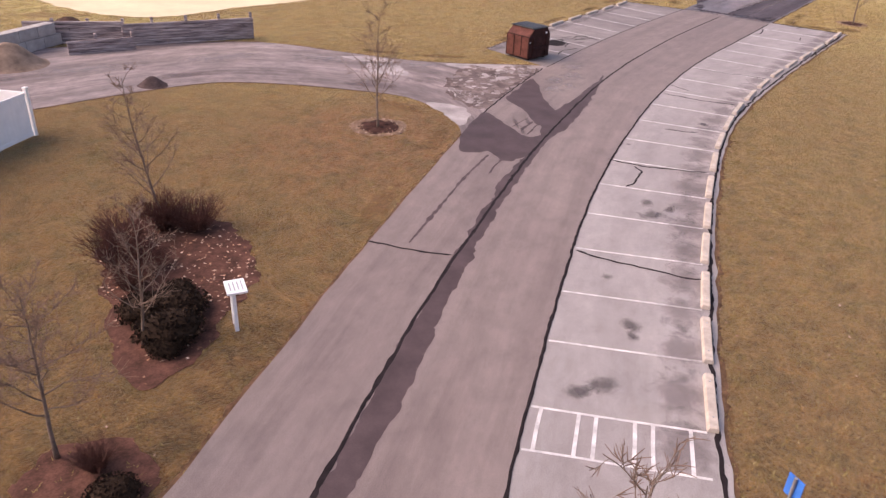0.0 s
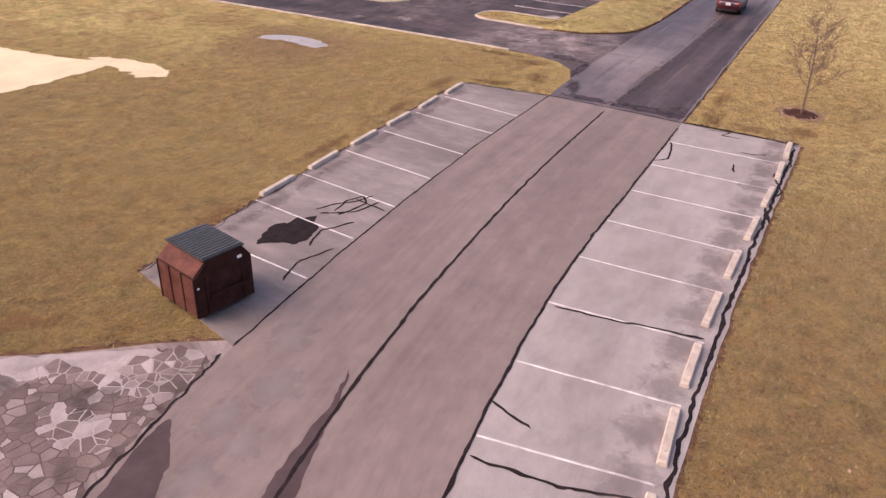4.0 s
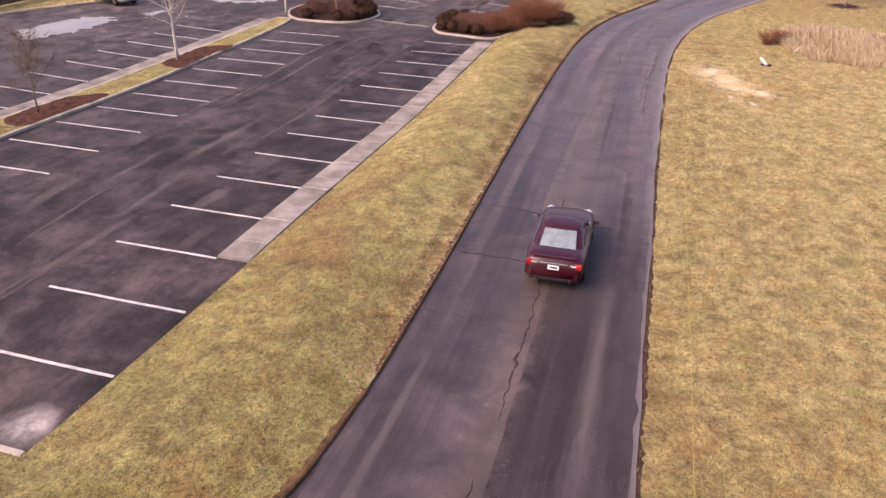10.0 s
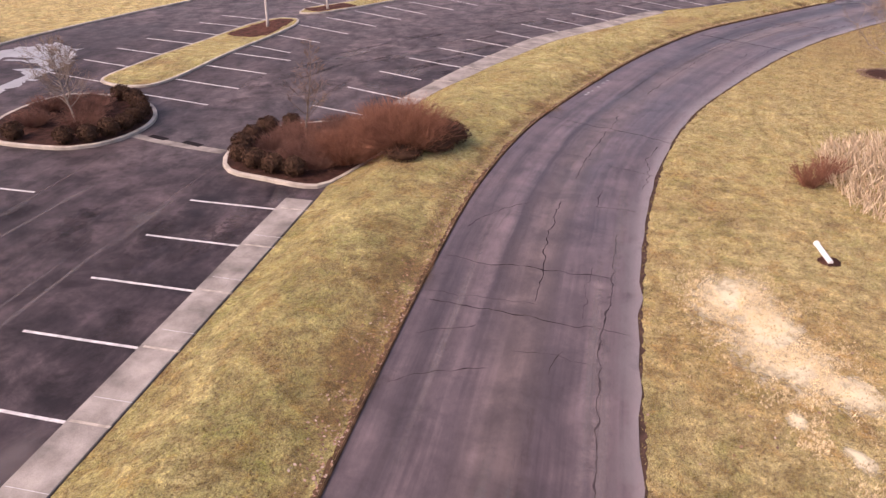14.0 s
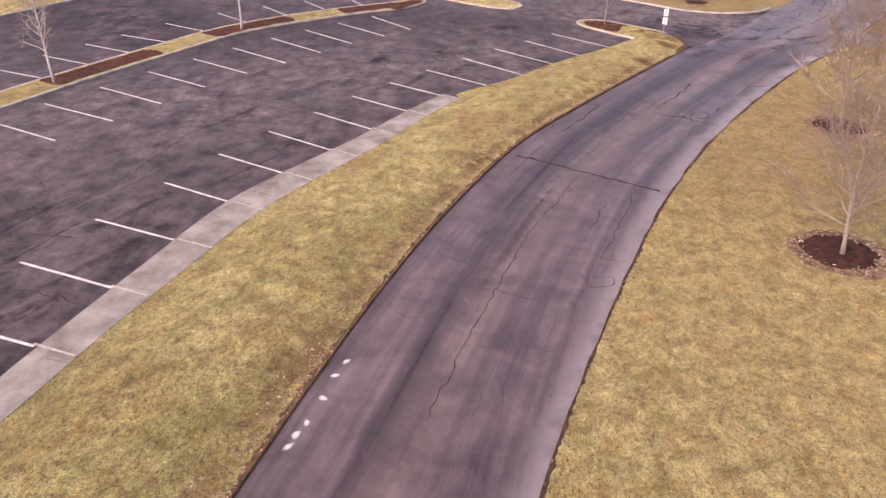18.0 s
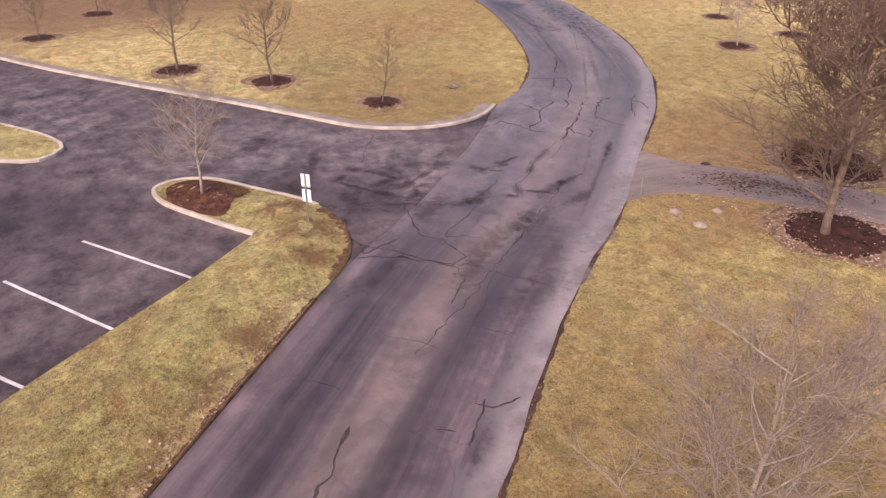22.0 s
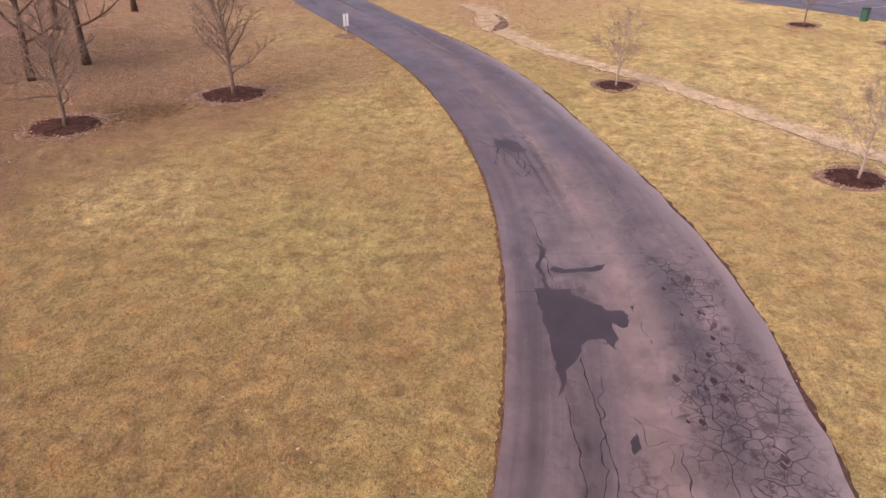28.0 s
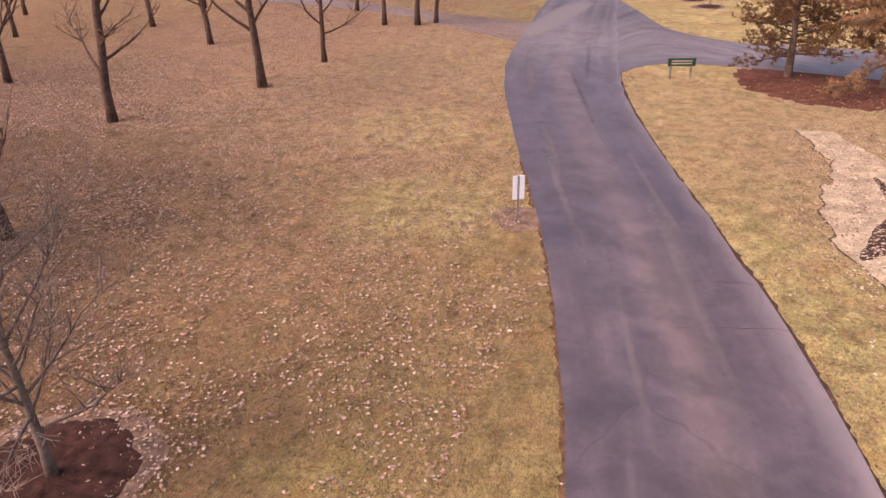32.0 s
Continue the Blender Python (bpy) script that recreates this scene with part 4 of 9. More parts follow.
CRAZED = plain("crazed_pale_paving", (0.36, 0.31, 0.30), 0.85, vary=0.45, scale=0.7, fine=30, bump=0.2)
GRIT_BROWN = plain("washed_grit", (0.135, 0.098, 0.09), 0.9, vary=0.4, scale=2, fine=30, bump=0.3)
PALE_SLAB = plain("bleached_slab", (0.36, 0.315, 0.305), 0.85, vary=0.3, scale=0.9, fine=30, bump=0.2)
cn = CRAZED.node_tree.nodes.new("ShaderNodeObjectInfo")
cp = CRAZED.node_tree.nodes["Principled BSDF"]
old = cp.inputs["Base Color"].links[0].from_socket
CRAZED.node_tree.links.new(mix_node(CRAZED.node_tree.nodes, CRAZED.node_tree.links, 1.0, old, ramp_node(CRAZED.node_tree.nodes, CRAZED.node_tree.links, cn.outputs["Random"], [(0.0, (0.40, 0.35, 0.33)), (0.72, (0.58, 0.51, 0.49)), (0.84, (0.80, 0.77, 0.76)), (1.0, (1.2, 1.2, 1.2))]), "MULTIPLY"), cp.inputs["Base Color"])
stain(drive, [(22.6, 24.0), (26.0, 24.75), (30.4, 25.75), (30.2, 26.9), (28.1, 28.6), (26.0, 28.2), (23.8, 26.8), (22.9, 25.6)], 0.0242, GRIT_BROWN, "washed_grit", 0.3, 4)
for k, o in enumerate([[(24.8, 32.8), (25.2, 32.1), (24.6, 31.4), (24.2, 32.2)], [(25.2, 32.0), (25.6, 31.3), (25.1, 30.6), (24.6, 31.3)], [(24.0, 32.0), (24.5, 31.4), (23.9, 30.8), (23.5, 31.3)], [(24.5, 31.3), (25.1, 30.5), (24.5, 29.8), (23.9, 30.6)], [(25.0, 34.8), (26.4, 32.5), (26.2, 32.0), (25.6, 32.4), (24.7, 34.3)], [(21.6, 26.3), (22.2, 24.9), (21.7, 24.0), (20.0, 23.3), (20.6, 24.4)], [(27.7, 29.9), (30.2, 26.9), (30.6, 25.9), (29.1, 25.6), (28.5, 26.7), (28.3, 27.9), (27.6, 29.0)], [(27.4, 27.5), (27.9, 25.8), (27.1, 25.5), (26.8, 26.4)], [(23.9, 26.8), (24.3, 26.1), (23.6, 24.4), (22.9, 24.6)]]):
    stain(drive, o, 0.0256 + 0.0002 * k, PALE_SLAB, "pale_slab", 0.15, k)
broken_slabs([(22.6, 24.0), (26.0, 24.75), (30.4, 25.75), (30.2, 26.9), (28.1, 28.6), (26.0, 28.2), (23.8, 26.8), (22.9, 25.6)], 0.27, 3, 0.95)
crack(drive, [(18.9, 22.4), (22.3, 23.6), (26, 24.6), (30.8, 25.6)], 0.045, 0.0325, 0.1)
for x, y, rx, ry, m in ((24, 35, 2.6, 1.3, SOFT_PALE), (20, 39, 3.2, 1.2, SOFT_PALE), (14, 41.5, 3.6, 1.3, SOFT_PALE), (26.6, 30.6, 1.6, 1.0, SOFT_PALE), (22, 30, 2.0, 1.6, SOFT_GRIME), (24.5, 28.6, 1.8, 1.0, SOFT_GRIME), (8, 43, 4, 1.4, SOFT_PALE), (17, 37.4, 2.6, 0.9, SOFT_GRIME)):
    soft_mark(drive, x, y, rx, ry, 115 if y < 36 else 160, 0.0245, m, "washed_patch")

# ---- soil seams where turf meets paving ----
def seam(line, side, z, parent, wide=1.0, back=0.05, mat=None):
    """A ragged strip of bare soil and leaf crumbs along the edge of the paving."""
    line = even(line, len(line) * 8)
    a, out = [], []
    for i, p in enumerate(line):
        t = (line[min(i + 1, len(line) - 1)] - line[max(i - 1, 0)]).normalized()
        nrm = Vector((-t.y, t.x, 0)) * side
        w = 0.04 + wide * (0.14 * max(0, noise.noise((p.x * 0.5, p.y * 0.5, 7.7))) + 0.20 * abs(noise.noise((p.x * 3.1, p.y * 3.1, 1.1))) + 0.14 * abs(noise.noise((p.x * 9, p.y * 9, 4.1))))
        a.append(p - nrm * back)
        out.append(p + nrm * w)
    n = len(a)
    mesh_part("soil_seam", [(p.x, p.y, z) for p in a] + [(p.x, p.y, z) for p in out], [((i, n + i, n + i + 1, i + 1) if side < 0 else (i, i + 1, n + i + 1, n + i)) for i in range(n - 1)], mat or SOIL, parent)


seam(ragged(lineL, 0.1)[:48], 1, 0.006, ground, 0.6, 0.05, EDGE_SOIL)
seam(even(curve_points(D_UP), 50), -1, 0.006, ground, 1.2, 0.1, EDGE_SOIL)
seam(even(curve_points(D_LOW), 50)[8:], 1, 0.006, ground, 0.8, 0.1, EDGE_SOIL)
seam(ragged(lineO, 0.1), -1, 0.006, ground, 0.8, 0.05, EDGE_SOIL)
seam(even([Vector((*p, 0)) for p in LOT_A[1:5]], 60), 1, 0.008, ground, 1.3, 0.05, SOIL)
seam(even([Vector((*p, 0)) for p in LOT_A[4:6]], 20), 1, 0.008, ground, 1.3, 0.05, SOIL)
seam(even([Vector((54.85, 20.2, 0)), Vector((54.85, 15.3, 0))], 20), 1, 0.008, ground, 1.4, 0.05, SOIL)
seam(mainR, -1, 0.006, ground, 0.7)
seam([p for p in mainL if p.x > 180.5 and p.y < -9], 1, 0.006, ground, 0.9, 0.05, EDGE_SOIL)

for x, y, rx, ry, rz in ((56.4, 19.3, 2.2, 0.8, 5), (59.5, 19.5, 2.4, 0.6, 3), (55.8, 17.4, 0.9, 1.8, 0), (56.6, 15.4, 1.4, 1.2, 0), (53.6, 32.6, 2.4, 0.7, 3), (49, 32.2, 2.6, 0.6, 3), (55.4, 30.4, 0.8, 1.9, 10), (57.6, 28.8, 1.8, 1.0, 25), (60.2, 30.2, 1.0, 1.6, 30), (61.0, 33.0, 0.7, 2.6, 0), (43, 31.9, 3.0, 0.5, 2), (36, 31.0, 3.0, 0.6, 4), (29.0, 31.0, 2.6, 0.7, -55), (27.2, 34.2, 2.4, 0.7, -65), (20.4, 26.8, 0.7, 2.2, 0), (18.0, 23.0, 2.4, 0.7, 22), (12.0, 20.6, 3.0, 0.6, 21)):
    soft_mark(ground, x, y, rx, ry, rz, 0.011, SOFT_RUST, "leafy_patch")
# ---- the large lot: islands, kerbs, gutters and stall lines ----
def island(outline, label, z=0.15, smooth=True, kerb=0.18, mat=None, kerb_part=None):
    """A raised turf island with its kerb."""
    line = curve_points(outline, 0.6, True) if smooth else [Vector((*p, 0)) for p in outline]
    area = sum(p.x * q.y - q.x * p.y for p, q in zip(line, line[1:] + line[:1]))
    if area < 0:
        line.reverse()
    body = empty("traffic_island", label=label, category="traffic island", kind="structure")
    slab("turf", inset(line, kerb * 0.9), -0.05, z - 0.01, mat or TURF_ISLAND, body)
    ribbon("kerb", inset(line, kerb / 2), kerb, -0.05, z, KERB, body, True)
    return body


MED_LOT = [(71.75, 33.3), (80.8, 33.05), (95.7, 33.05), (104.8, 33.1), (115.4, 33.2), (117.6, 33.2), (119.5, 32.4), (121.5, 31.9), (123.3, 32.4), (125.2, 32.7)]
O2 = [(125.6, 33.3), (129, 32.25), (131.8, 31.2), (135.5, 30.0), (139, 28.8), (143.9, 27.0), (150, 23.3), (157.2, 18.7), (160, 15.4), (163, 12.6), (167, 8.1), (169.2, 5.9)]
O2_LINE = curve_points(O2, 0.5)
off_turf = lambda x: float(np.interp(x, [125, 128, 136, 146, 150, 157], [-0.6, -0.25, -0.25, -0.6, -0.7, -0.6]))  # noqa: E731
off_lot = lambda x: float(np.interp(x, [125, 128, 144, 150, 157], [0.8, 1.1, 1.15, 0.75, 0.55]))  # noqa: E731
O2_UNIT = [q - p for p, q in zip(O2_LINE, inset(O2_LINE, 1.0, False))]
O2_TURF = [p + u * off_turf(p.x) for p, u in zip(O2_LINE, O2_UNIT)]
O2_LOT = [p + u * off_lot(p.x) for p, u in zip(O2_LINE, O2_UNIT)]
strip_end = max(i for i, p in enumerate(O2_LINE) if p.x < 157.2)
turf_edge = O2_TURF[6:strip_end] + O2_LINE[strip_end:]
road_side = [p for p in curve_points(M_LEFT, 0.8) if 76 < p.x < 165.2 and p.y > 4.2]
tip = curve_points([(165.3, 4.2), (166.4, 3.4), (167.6, 3.0), (169.4, 3.0), (170.9, 3.6), (172.9, 5.4), (174.4, 6.9), (174.7, 8.2), (174.2, 8.95), (173.0, 8.8), (170.9, 7.35), (169.2, 5.95)], 0.3)
head = curve_points([(76, 27.2), (72.6, 27.5), (71.3, 27.9), (69.9, 29.1), (68.9, 30.5), (68.65, 32), (68.7, 36.2), (68.8, 38.0), (69.3, 38.6), (70.2, 38.7), (71.3, 38.4), (71.75, 37.4), (71.75, 33.35)], 0.4)
lotside = curve_points(MED_LOT, 0.8)
med = head + lotside[1:] + turf_edge + tip[::-1][1:-1] + road_side[::-1]
median = empty("median_strip", label="long straw-coloured turf strip between the lot and the road", category="grass verge", kind="structure")
cut_up(slab("turf", [Vector((p.x, p.y, 0)) for p in med], -0.35, 0.10, TURF_ISLAND, median), 68.4, 175.0, 2.6, 39.0, 0.45)
ribbon("kerb", [p for p in head if p.y > 33.0], 0.16, -0.02, 0.14, KERB, median)
ribbon("kerb", [p for p in tip if p.x > 170.6 or p.y > 5.6], 0.16, -0.02, 0.14, KERB, median)
ribbon("soil_edge", inset(road_side, -0.02, False), 0.06, -0.02, 0.102, EDGE_SOIL, median)
ribbon("soil_edge", inset([p for p in head if p.y < 32.5], 0.02, False), 0.06, -0.02, 0.102, EDGE_SOIL, median)
seam(road_side, 1, 0.114, median, 0.8, 0.0, EDGE_SOIL)
seam([p for p in head if p.y < 32.5][::-1], 1, 0.114, median, 0.6, 0.0, EDGE_SOIL)
seam([p for p in tip if p.x < 170.6 and p.y < 5.0], 1, 0.114, median, 1.5, 0.0, EDGE_SOIL)
ribbon("gutter", curve_points([(80.8, 33.65), (95.7, 33.68), (104.8, 33.75), (115.2, 33.85)], 1.0), 1.15, -0.02, 0.112, GUTTER, median, label="pale concrete gutter slab")
bend_gutter = tagged(strip("gutter", O2_LOT[4:strip_end], O2_TURF[4:strip_end], 0.112, GUTTER, 3, 0.3), "pale concrete gutter slab")
bend_gutter.parent = median
for k in range(10, strip_end, 7):
    painted(median, (O2_LOT[k].x, O2_LOT[k].y), (O2_TURF[k].x, O2_TURF[k].y), 0.1125, 0.015, "joint").data.materials[0] = GRIT_BROWN
for f in np.arange(82, 115, 3.0):
    painted(median, (f, 33.15), (f, 34.2), 0.1125, 0.015, "joint")
for x, y, r in ((168.6, 4.2, 1.6), (170.6, 4.8, 1.4), (166.6, 4.4, 1.3), (172.6, 6.0, 0.9), (69.9, 33.4, 1.3), (70.2, 36.6, 1.2), (163.0, 7.0, 1.0), (110, 28.4, 1.5), (105, 28.3, 1.3), (112.5, 29.4, 1.4), (128, 25.6, 1.2), (134, 24, 1.2), (148, 18.3, 1.1)):
    soft_mark(median, x, y, r * 1.3, r, x * 9, 0.118, SOFT_RUST if x > 162 or x < 80 else SOFT_BROWN, "leafy_patch")
for p, q in zip(road_side[2::3], road_side[3::3]):
    t = (q - p).normalized()
    soft_mark(median, p.x - t.y * 0.55, p.y + t.x * 0.55, 1.9, 0.62, math.degrees(math.atan2(t.y, t.x)), 0.118, SOFT_BROWN, "leafy_patch")
cut_up(stain(median, [(170.9, 6.9), (171.9, 8.0), (173.1, 8.6), (174.2, 8.3), (174.4, 7.4), (173.7, 6.4), (172.7, 5.6), (171.7, 6.2)], 0.116, MULCH_RED, "mulch", 0.1), 170.0, 175.0, 5.0, 9.2, 0.4)
for k in range(14):
    x = 74.65 + 3.05 * k
    painted(lot_main, (x, 33.35 if x < 80 else 34.25), (x, 38.0), 0.026)
    if x > 81:
        painted(median, (x, 33.12), (x, 34.21), 0.1165, 0.08, "worn_line").data.materials[0] = PAINT_WORN
for k in range(15):
    x = 73.35 + 2.87 * k
    painted(lot_main, (x, 44.35), (x, 49.1), 0.026)
for k in range(11):
    x = 82.75 + 2.92 * k
    painted(lot_main, (x, 52.9), (x, 56.9), 0.026)
STALLS_BEND = [((125.4, 32.8), (126.8, 37.9)), ((128.4, 32.0), (130.2, 37.1)), ((131.6, 31.2), (133.5, 36.2)), ((134.7, 30.1), (136.8, 35.2)), ((137.65, 29.05), (139.9, 34.0)), ((140.6, 27.8), (143.0, 32.7)), ((143.4, 26.5), (146.2, 31.1)), ((146.1, 25.0), (149.2, 29.6)), ((148.6, 23.4), (152.0, 27.9)),
               ((151.2, 21.8), (154.7, 26.1)), ((153.8, 20.2), (157.2, 24.3)), ((156.4, 18.5), (159.6, 22.4)), ((158.6, 16.5), (162.1, 20.3)), ((160.8, 14.5), (164.65, 18.0)), ((163.2, 12.5), (166.85, 15.8)), ((165.0, 10.4), (168.9, 13.55)), ((167.1, 8.2), (170.8, 11.4))]
for a, b in STALLS_BEND:
    if a[0] < 156:
        c = (a[0] + (b[0] - a[0]) * 0.27, a[1] + (b[1] - a[1]) * 0.27)
        painted(median, a, c, 0.1165, 0.08, "worn_line").data.materials[0] = PAINT_WORN
        a = c
    painted(lot_main, a, b, 0.026)
STALLS_FAR = [((137.9, 47.9), (136.2, 43.1)), ((141.2, 47.0), (139.4, 42.3)), ((144.65, 46.1), (142.45, 41.3)), ((147.9, 45.1), (145.5, 40.15)), ((151.0, 43.7), (148.5, 39.05)), ((153.7, 42.0), (151.0, 37.6)), ((156.3, 40.4), (153.6, 35.9)), ((159.1, 38.55), (156.2, 34.3)), ((162.05, 36.8), (159.0, 32.7)),
              ((164.8, 34.9), (161.6, 30.9)), ((167.4, 33.0), (163.8, 29.0)), ((169.9, 30.9), (166.15, 27.1)), ((172.2, 28.9), (168.4, 25.3)), ((174.4, 26.8), (170.4, 23.2)), ((176.5, 24.4), (172.3, 21.4))]
for a, b in STALLS_FAR:
    painted(lot_main, a, b, 0.026)
mid_w = island([(73.2, 50.3), (74.5, 49.4), (80, 49.35), (100, 49.5), (116.5, 50.1), (118.2, 50.6), (118, 51.6), (116, 51.7), (100, 51.7), (80, 51.7), (74.5, 51.6)], "narrow kerbed turf island with mulch beds between stall rows")
ribbon("gutter", curve_points([(80, 52.25), (100, 52.25), (117, 52.3)], 2.0), 0.95, -0.02, 0.10, GUTTER, mid_w, label="pale concrete gutter slab")
for a, b in ((89.0, 95.3), (101.4, 108), (74.2, 78)):
    stain(mid_w, [(a, 49.75), ((a + b) / 2, 49.7), (b, 49.8), (b - 1, 51.2), ((a + b) / 2, 51.5), (a + 0.6, 51.2)], 0.155, MULCH_RED, "mulch", 0.15, a)
island([(69.9, 57.2), (71.3, 57.6), (72.2, 56), (72.2, 47), (71.7, 45.5), (70.7, 45.0), (69.8, 45.5), (69.2, 47), (68.8, 55.8)], "kerbed turf island with rounded ends")
mid_e = island([(127.6, 48.3), (135, 46.8), (144.6, 46.1), (146.4, 46.9), (146.4, 48.1), (144.2, 49.3), (137, 50.2), (131.9, 51.2), (127.9, 51.4)], "kerbed turf island with a mulch bed")
stain(mid_e, [(139.5, 46.9), (143, 46.6), (145.8, 47.0), (145.6, 48.1), (142.5, 49.0), (139.5, 49.2)], 0.155, MULCH_RED, "mulch", 0.15)
E_NEAR = [(149.0, 46.0), (153, 43.4), (160.1, 39.8), (166, 36.4), (171.4, 33.0), (176.2, 27.2), (179.4, 21.4)]
near_line = curve_points(E_NEAR, 0.6)
far_line = inset(near_line, 2.5, False)
mid_f = island([(p.x, p.y) for p in (near_line[::3] + [Vector((181.6, 20.2, 0)), Vector((182.4, 21.2, 0))] + far_line[::-3] + [Vector((148.6, 47.6, 0))])], "curving kerbed turf island with mulch beds")
for a, b in ((148.9, 152.5), (158.8, 165.6), (169.5, 174.6), (176.6, 179.3)):
    pick = [q for q, p in enumerate(near_line) if a < p.x < b]
    inner_l, outer_l = inset(near_line, 0.35, False), inset(near_line, 2.1, False)
    stain(mid_f, [(inner_l[q].x, inner_l[q].y) for q in pick[::2]] + [(outer_l[q].x, outer_l[q].y) for q in pick[::2][::-1]], 0.155, MULCH_RED, "mulch", 0.15, a)
stain(mid_f, [(178.5, 22.6), (179.9, 21.3), (181.3, 20.5), (182.0, 20.9), (181.2, 22.2), (179.6, 23.8)], 0.156, MULCH_RED, "mulch", 0.1, 3)
for i in range(4, len(near_line) - 3, 5):
    t = (near_line[i + 1] - near_line[i - 1]).normalized()
    nrm = Vector((-t.y, t.x, 0))
    p, q = far_line[i] + nrm * 0.2, far_line[i] + nrm * 4.5
    painted(lot_main, (p.x, p.y), (q.x, q.y), 0.026)
for k in range(7):
    x = 126.5 + 2.95 * k
    if k < 4:
        painted(lot_main, (x, 48.1 - (x - 126) * 0.11), (x - 0.9, 43.4 - (x - 126) * 0.11), 0.026)
    painted(lot_main, (x + 1.5, 51.6 - (x - 126) * 0.13), (x + 2.2, 55.6 - (x - 126) * 0.13), 0.026)
for a, b in (((166.3, 59.0), (163.8, 54.7)), ((171.7, 56.6), (169.25, 52.6)), ((163.8, 54.7), (169.25, 52.6)), ((166.3, 59.0), (171.7, 56.6)), ((164.9, 56.6), (166.6, 53.7)), ((166.0, 58.4), (168.9, 53.0)), ((168.6, 57.9), (170.3, 54.4)), ((162.2, 57.4), (161.0, 55.6)), ((161.0, 55.6), (164.2, 53.5))):
    painted(lot_main, a, b, 0.026, 0.09, "hatch_bar")
island([(187.0, 22.7), (188.6, 23.0), (189.6, 21.6), (188.5, 19.4), (184.5, 15.6), (181.3, 12.9), (179.8, 12.4), (178.7, 13.3), (179.2, 14.8), (182.4, 18.5)], "kerbed turf island with rounded ends")
island([(116.5, 33.6), (116.7, 36), (117.2, 37.9), (118.5, 38.75), (120.6, 39.0), (122.8, 38.4), (124.2, 36.4), (125.4, 33.6), (124, 32.2), (121.5, 31.6), (118.5, 32.6)], "kerbed planting island with clipped shrubs and bare bushes", 0.17, True, 0.2, MULCH)
island([(118, 50.2), (117.7, 48), (118.0, 45.9), (119.2, 44.7), (121.2, 44.3), (123.1, 44.8), (124.9, 46.4), (125.6, 49), (125.1, 51.6), (121, 52.2)], "kerbed planting island with clipped shrubs and young trees", 0.17, True, 0.2, MULCH)
ribbon("drain_channel", curve_points([(119.4, 39.2), (119.8, 42), (120.4, 44.4)], 0.4), 0.5, 0.0, 0.024, GUTTER, lot_main, label="pale concrete drain channel with dark gratings")
for y in (40.6, 42.6):
    ribbon("grating", [Vector((119.6 + (y - 39.2) * 0.19, y, 0)), Vector((119.75 + (y - 39.2) * 0.19, y + 0.5, 0)), Vector((119.9 + (y - 39.2) * 0.19, y + 1.0, 0))], 0.35, 0.01, 0.03, TAR, lot_main)
# kerb of the cross street and of the round lawn
tagged(ribbon("kerb", curve_points([(62.0, 32.6), (62.05, 36), (61.8, 49.4), (61.3, 63), (60, 100)], 0.7), 0.15, -0.05, 0.10, KERB), "low pale concrete kerb along the cross street", "kerb", kind="structure")
LAWN = [(204.6, 22.7), (193.8, 14.5), (183.6, 4.95), (180.2, 1.9), (178.0, -0.2), (176.9, -2.7), (176.9, -4.7), (177.6, -6.4), (178.7, -7.5)]
APRON = plain("apron_concrete", (0.27, 0.22, 0.185), 0.9, vary=0.3, scale=1.2, fine=40)
tagged(ribbon("kerb", inset(curve_points(LAWN, 0.6), 0.09, False), 0.18, -0.05, 0.13, KERB), "rounded pale concrete kerb of the lawn corner", "kerb", kind="structure")
tagged(ribbon("gutter_slab", inset(curve_points(LAWN, 0.6), 0.52, False), 0.66, -0.05, 0.05, APRON), "pale concrete apron behind the lawn kerb", "apron", kind="structure")
# field edge beyond the lot
FAR = [(60, 71.2), (100, 71.0), (110, 71.0), (120, 66.2), (126.4, 63.6), (137.2, 62.2), (145, 60.6), (155, 58.3), (166, 58.0), (177, 52.8), (190, 46), (205, 38), (214, 31), (240, 60), (200, 130), (60, 130)]
straw = tagged(soft_mark(None, 110.9, 18.3, 2.6, 1.9, -25, 0.012, SOFT_STRAW, "straw_patch"), "pale straw strewn over reseeded ground", "straw", kind="structure")
for x, y, rx, ry, rz in ((108.2, 17.4, 3.0, 1.9, 40), (107.0, 16.0, 1.7, 1.1, 60), (105.7, 17.5, 0.6, 0.4, 0), (104.6, 16.4, 0.7, 0.45, 20), (109.6, 17.6, 2.4, 1.6, 0)):
    soft_mark(straw, x, y, rx, ry, rz, 0.012, SOFT_STRAW, "straw_spot")
field = tagged(slab("far_field", [Vector((*p, 0)) for p in FAR], -0.05, 0.05, GRASS), "straw-coloured field beyond the parking lot", "field", kind="structure")
ribbon("kerb", curve_points(FAR[:13], 2.0), 0.25, 0.0, 0.14, KERB, field)
WATER = plain("rain_water", (0.34, 0.315, 0.31), 0.35, vary=0.2, scale=0.6, fine=3, bump=0.02)
for o in ([(121.5, 60.6), (122, 57.2), (124, 55.6), (129.4, 55.4), (134.5, 58), (134, 60.4), (127.4, 61.4)], [(104, 63), (108, 61.5), (112, 62.5), (110, 65), (105, 65)], [(112, 58.8), (116, 58.2), (118, 60), (114, 61)]):
    tagged(stain(None, o, 0.024, WATER, "puddle", 0.7, o[0][0]), "shallow sheet of rain water on the asphalt", "puddle", kind="structure")
tagged(stain(None, [(55.3, 46.3), (56.2, 46.2), (57.0, 44.6), (56.2, 41.8), (55.4, 42.2), (55.6, 44)], 0.012, WATER, "puddle", 0.3, 5), "rain puddle in the muddy lawn", "puddle", kind="structure")
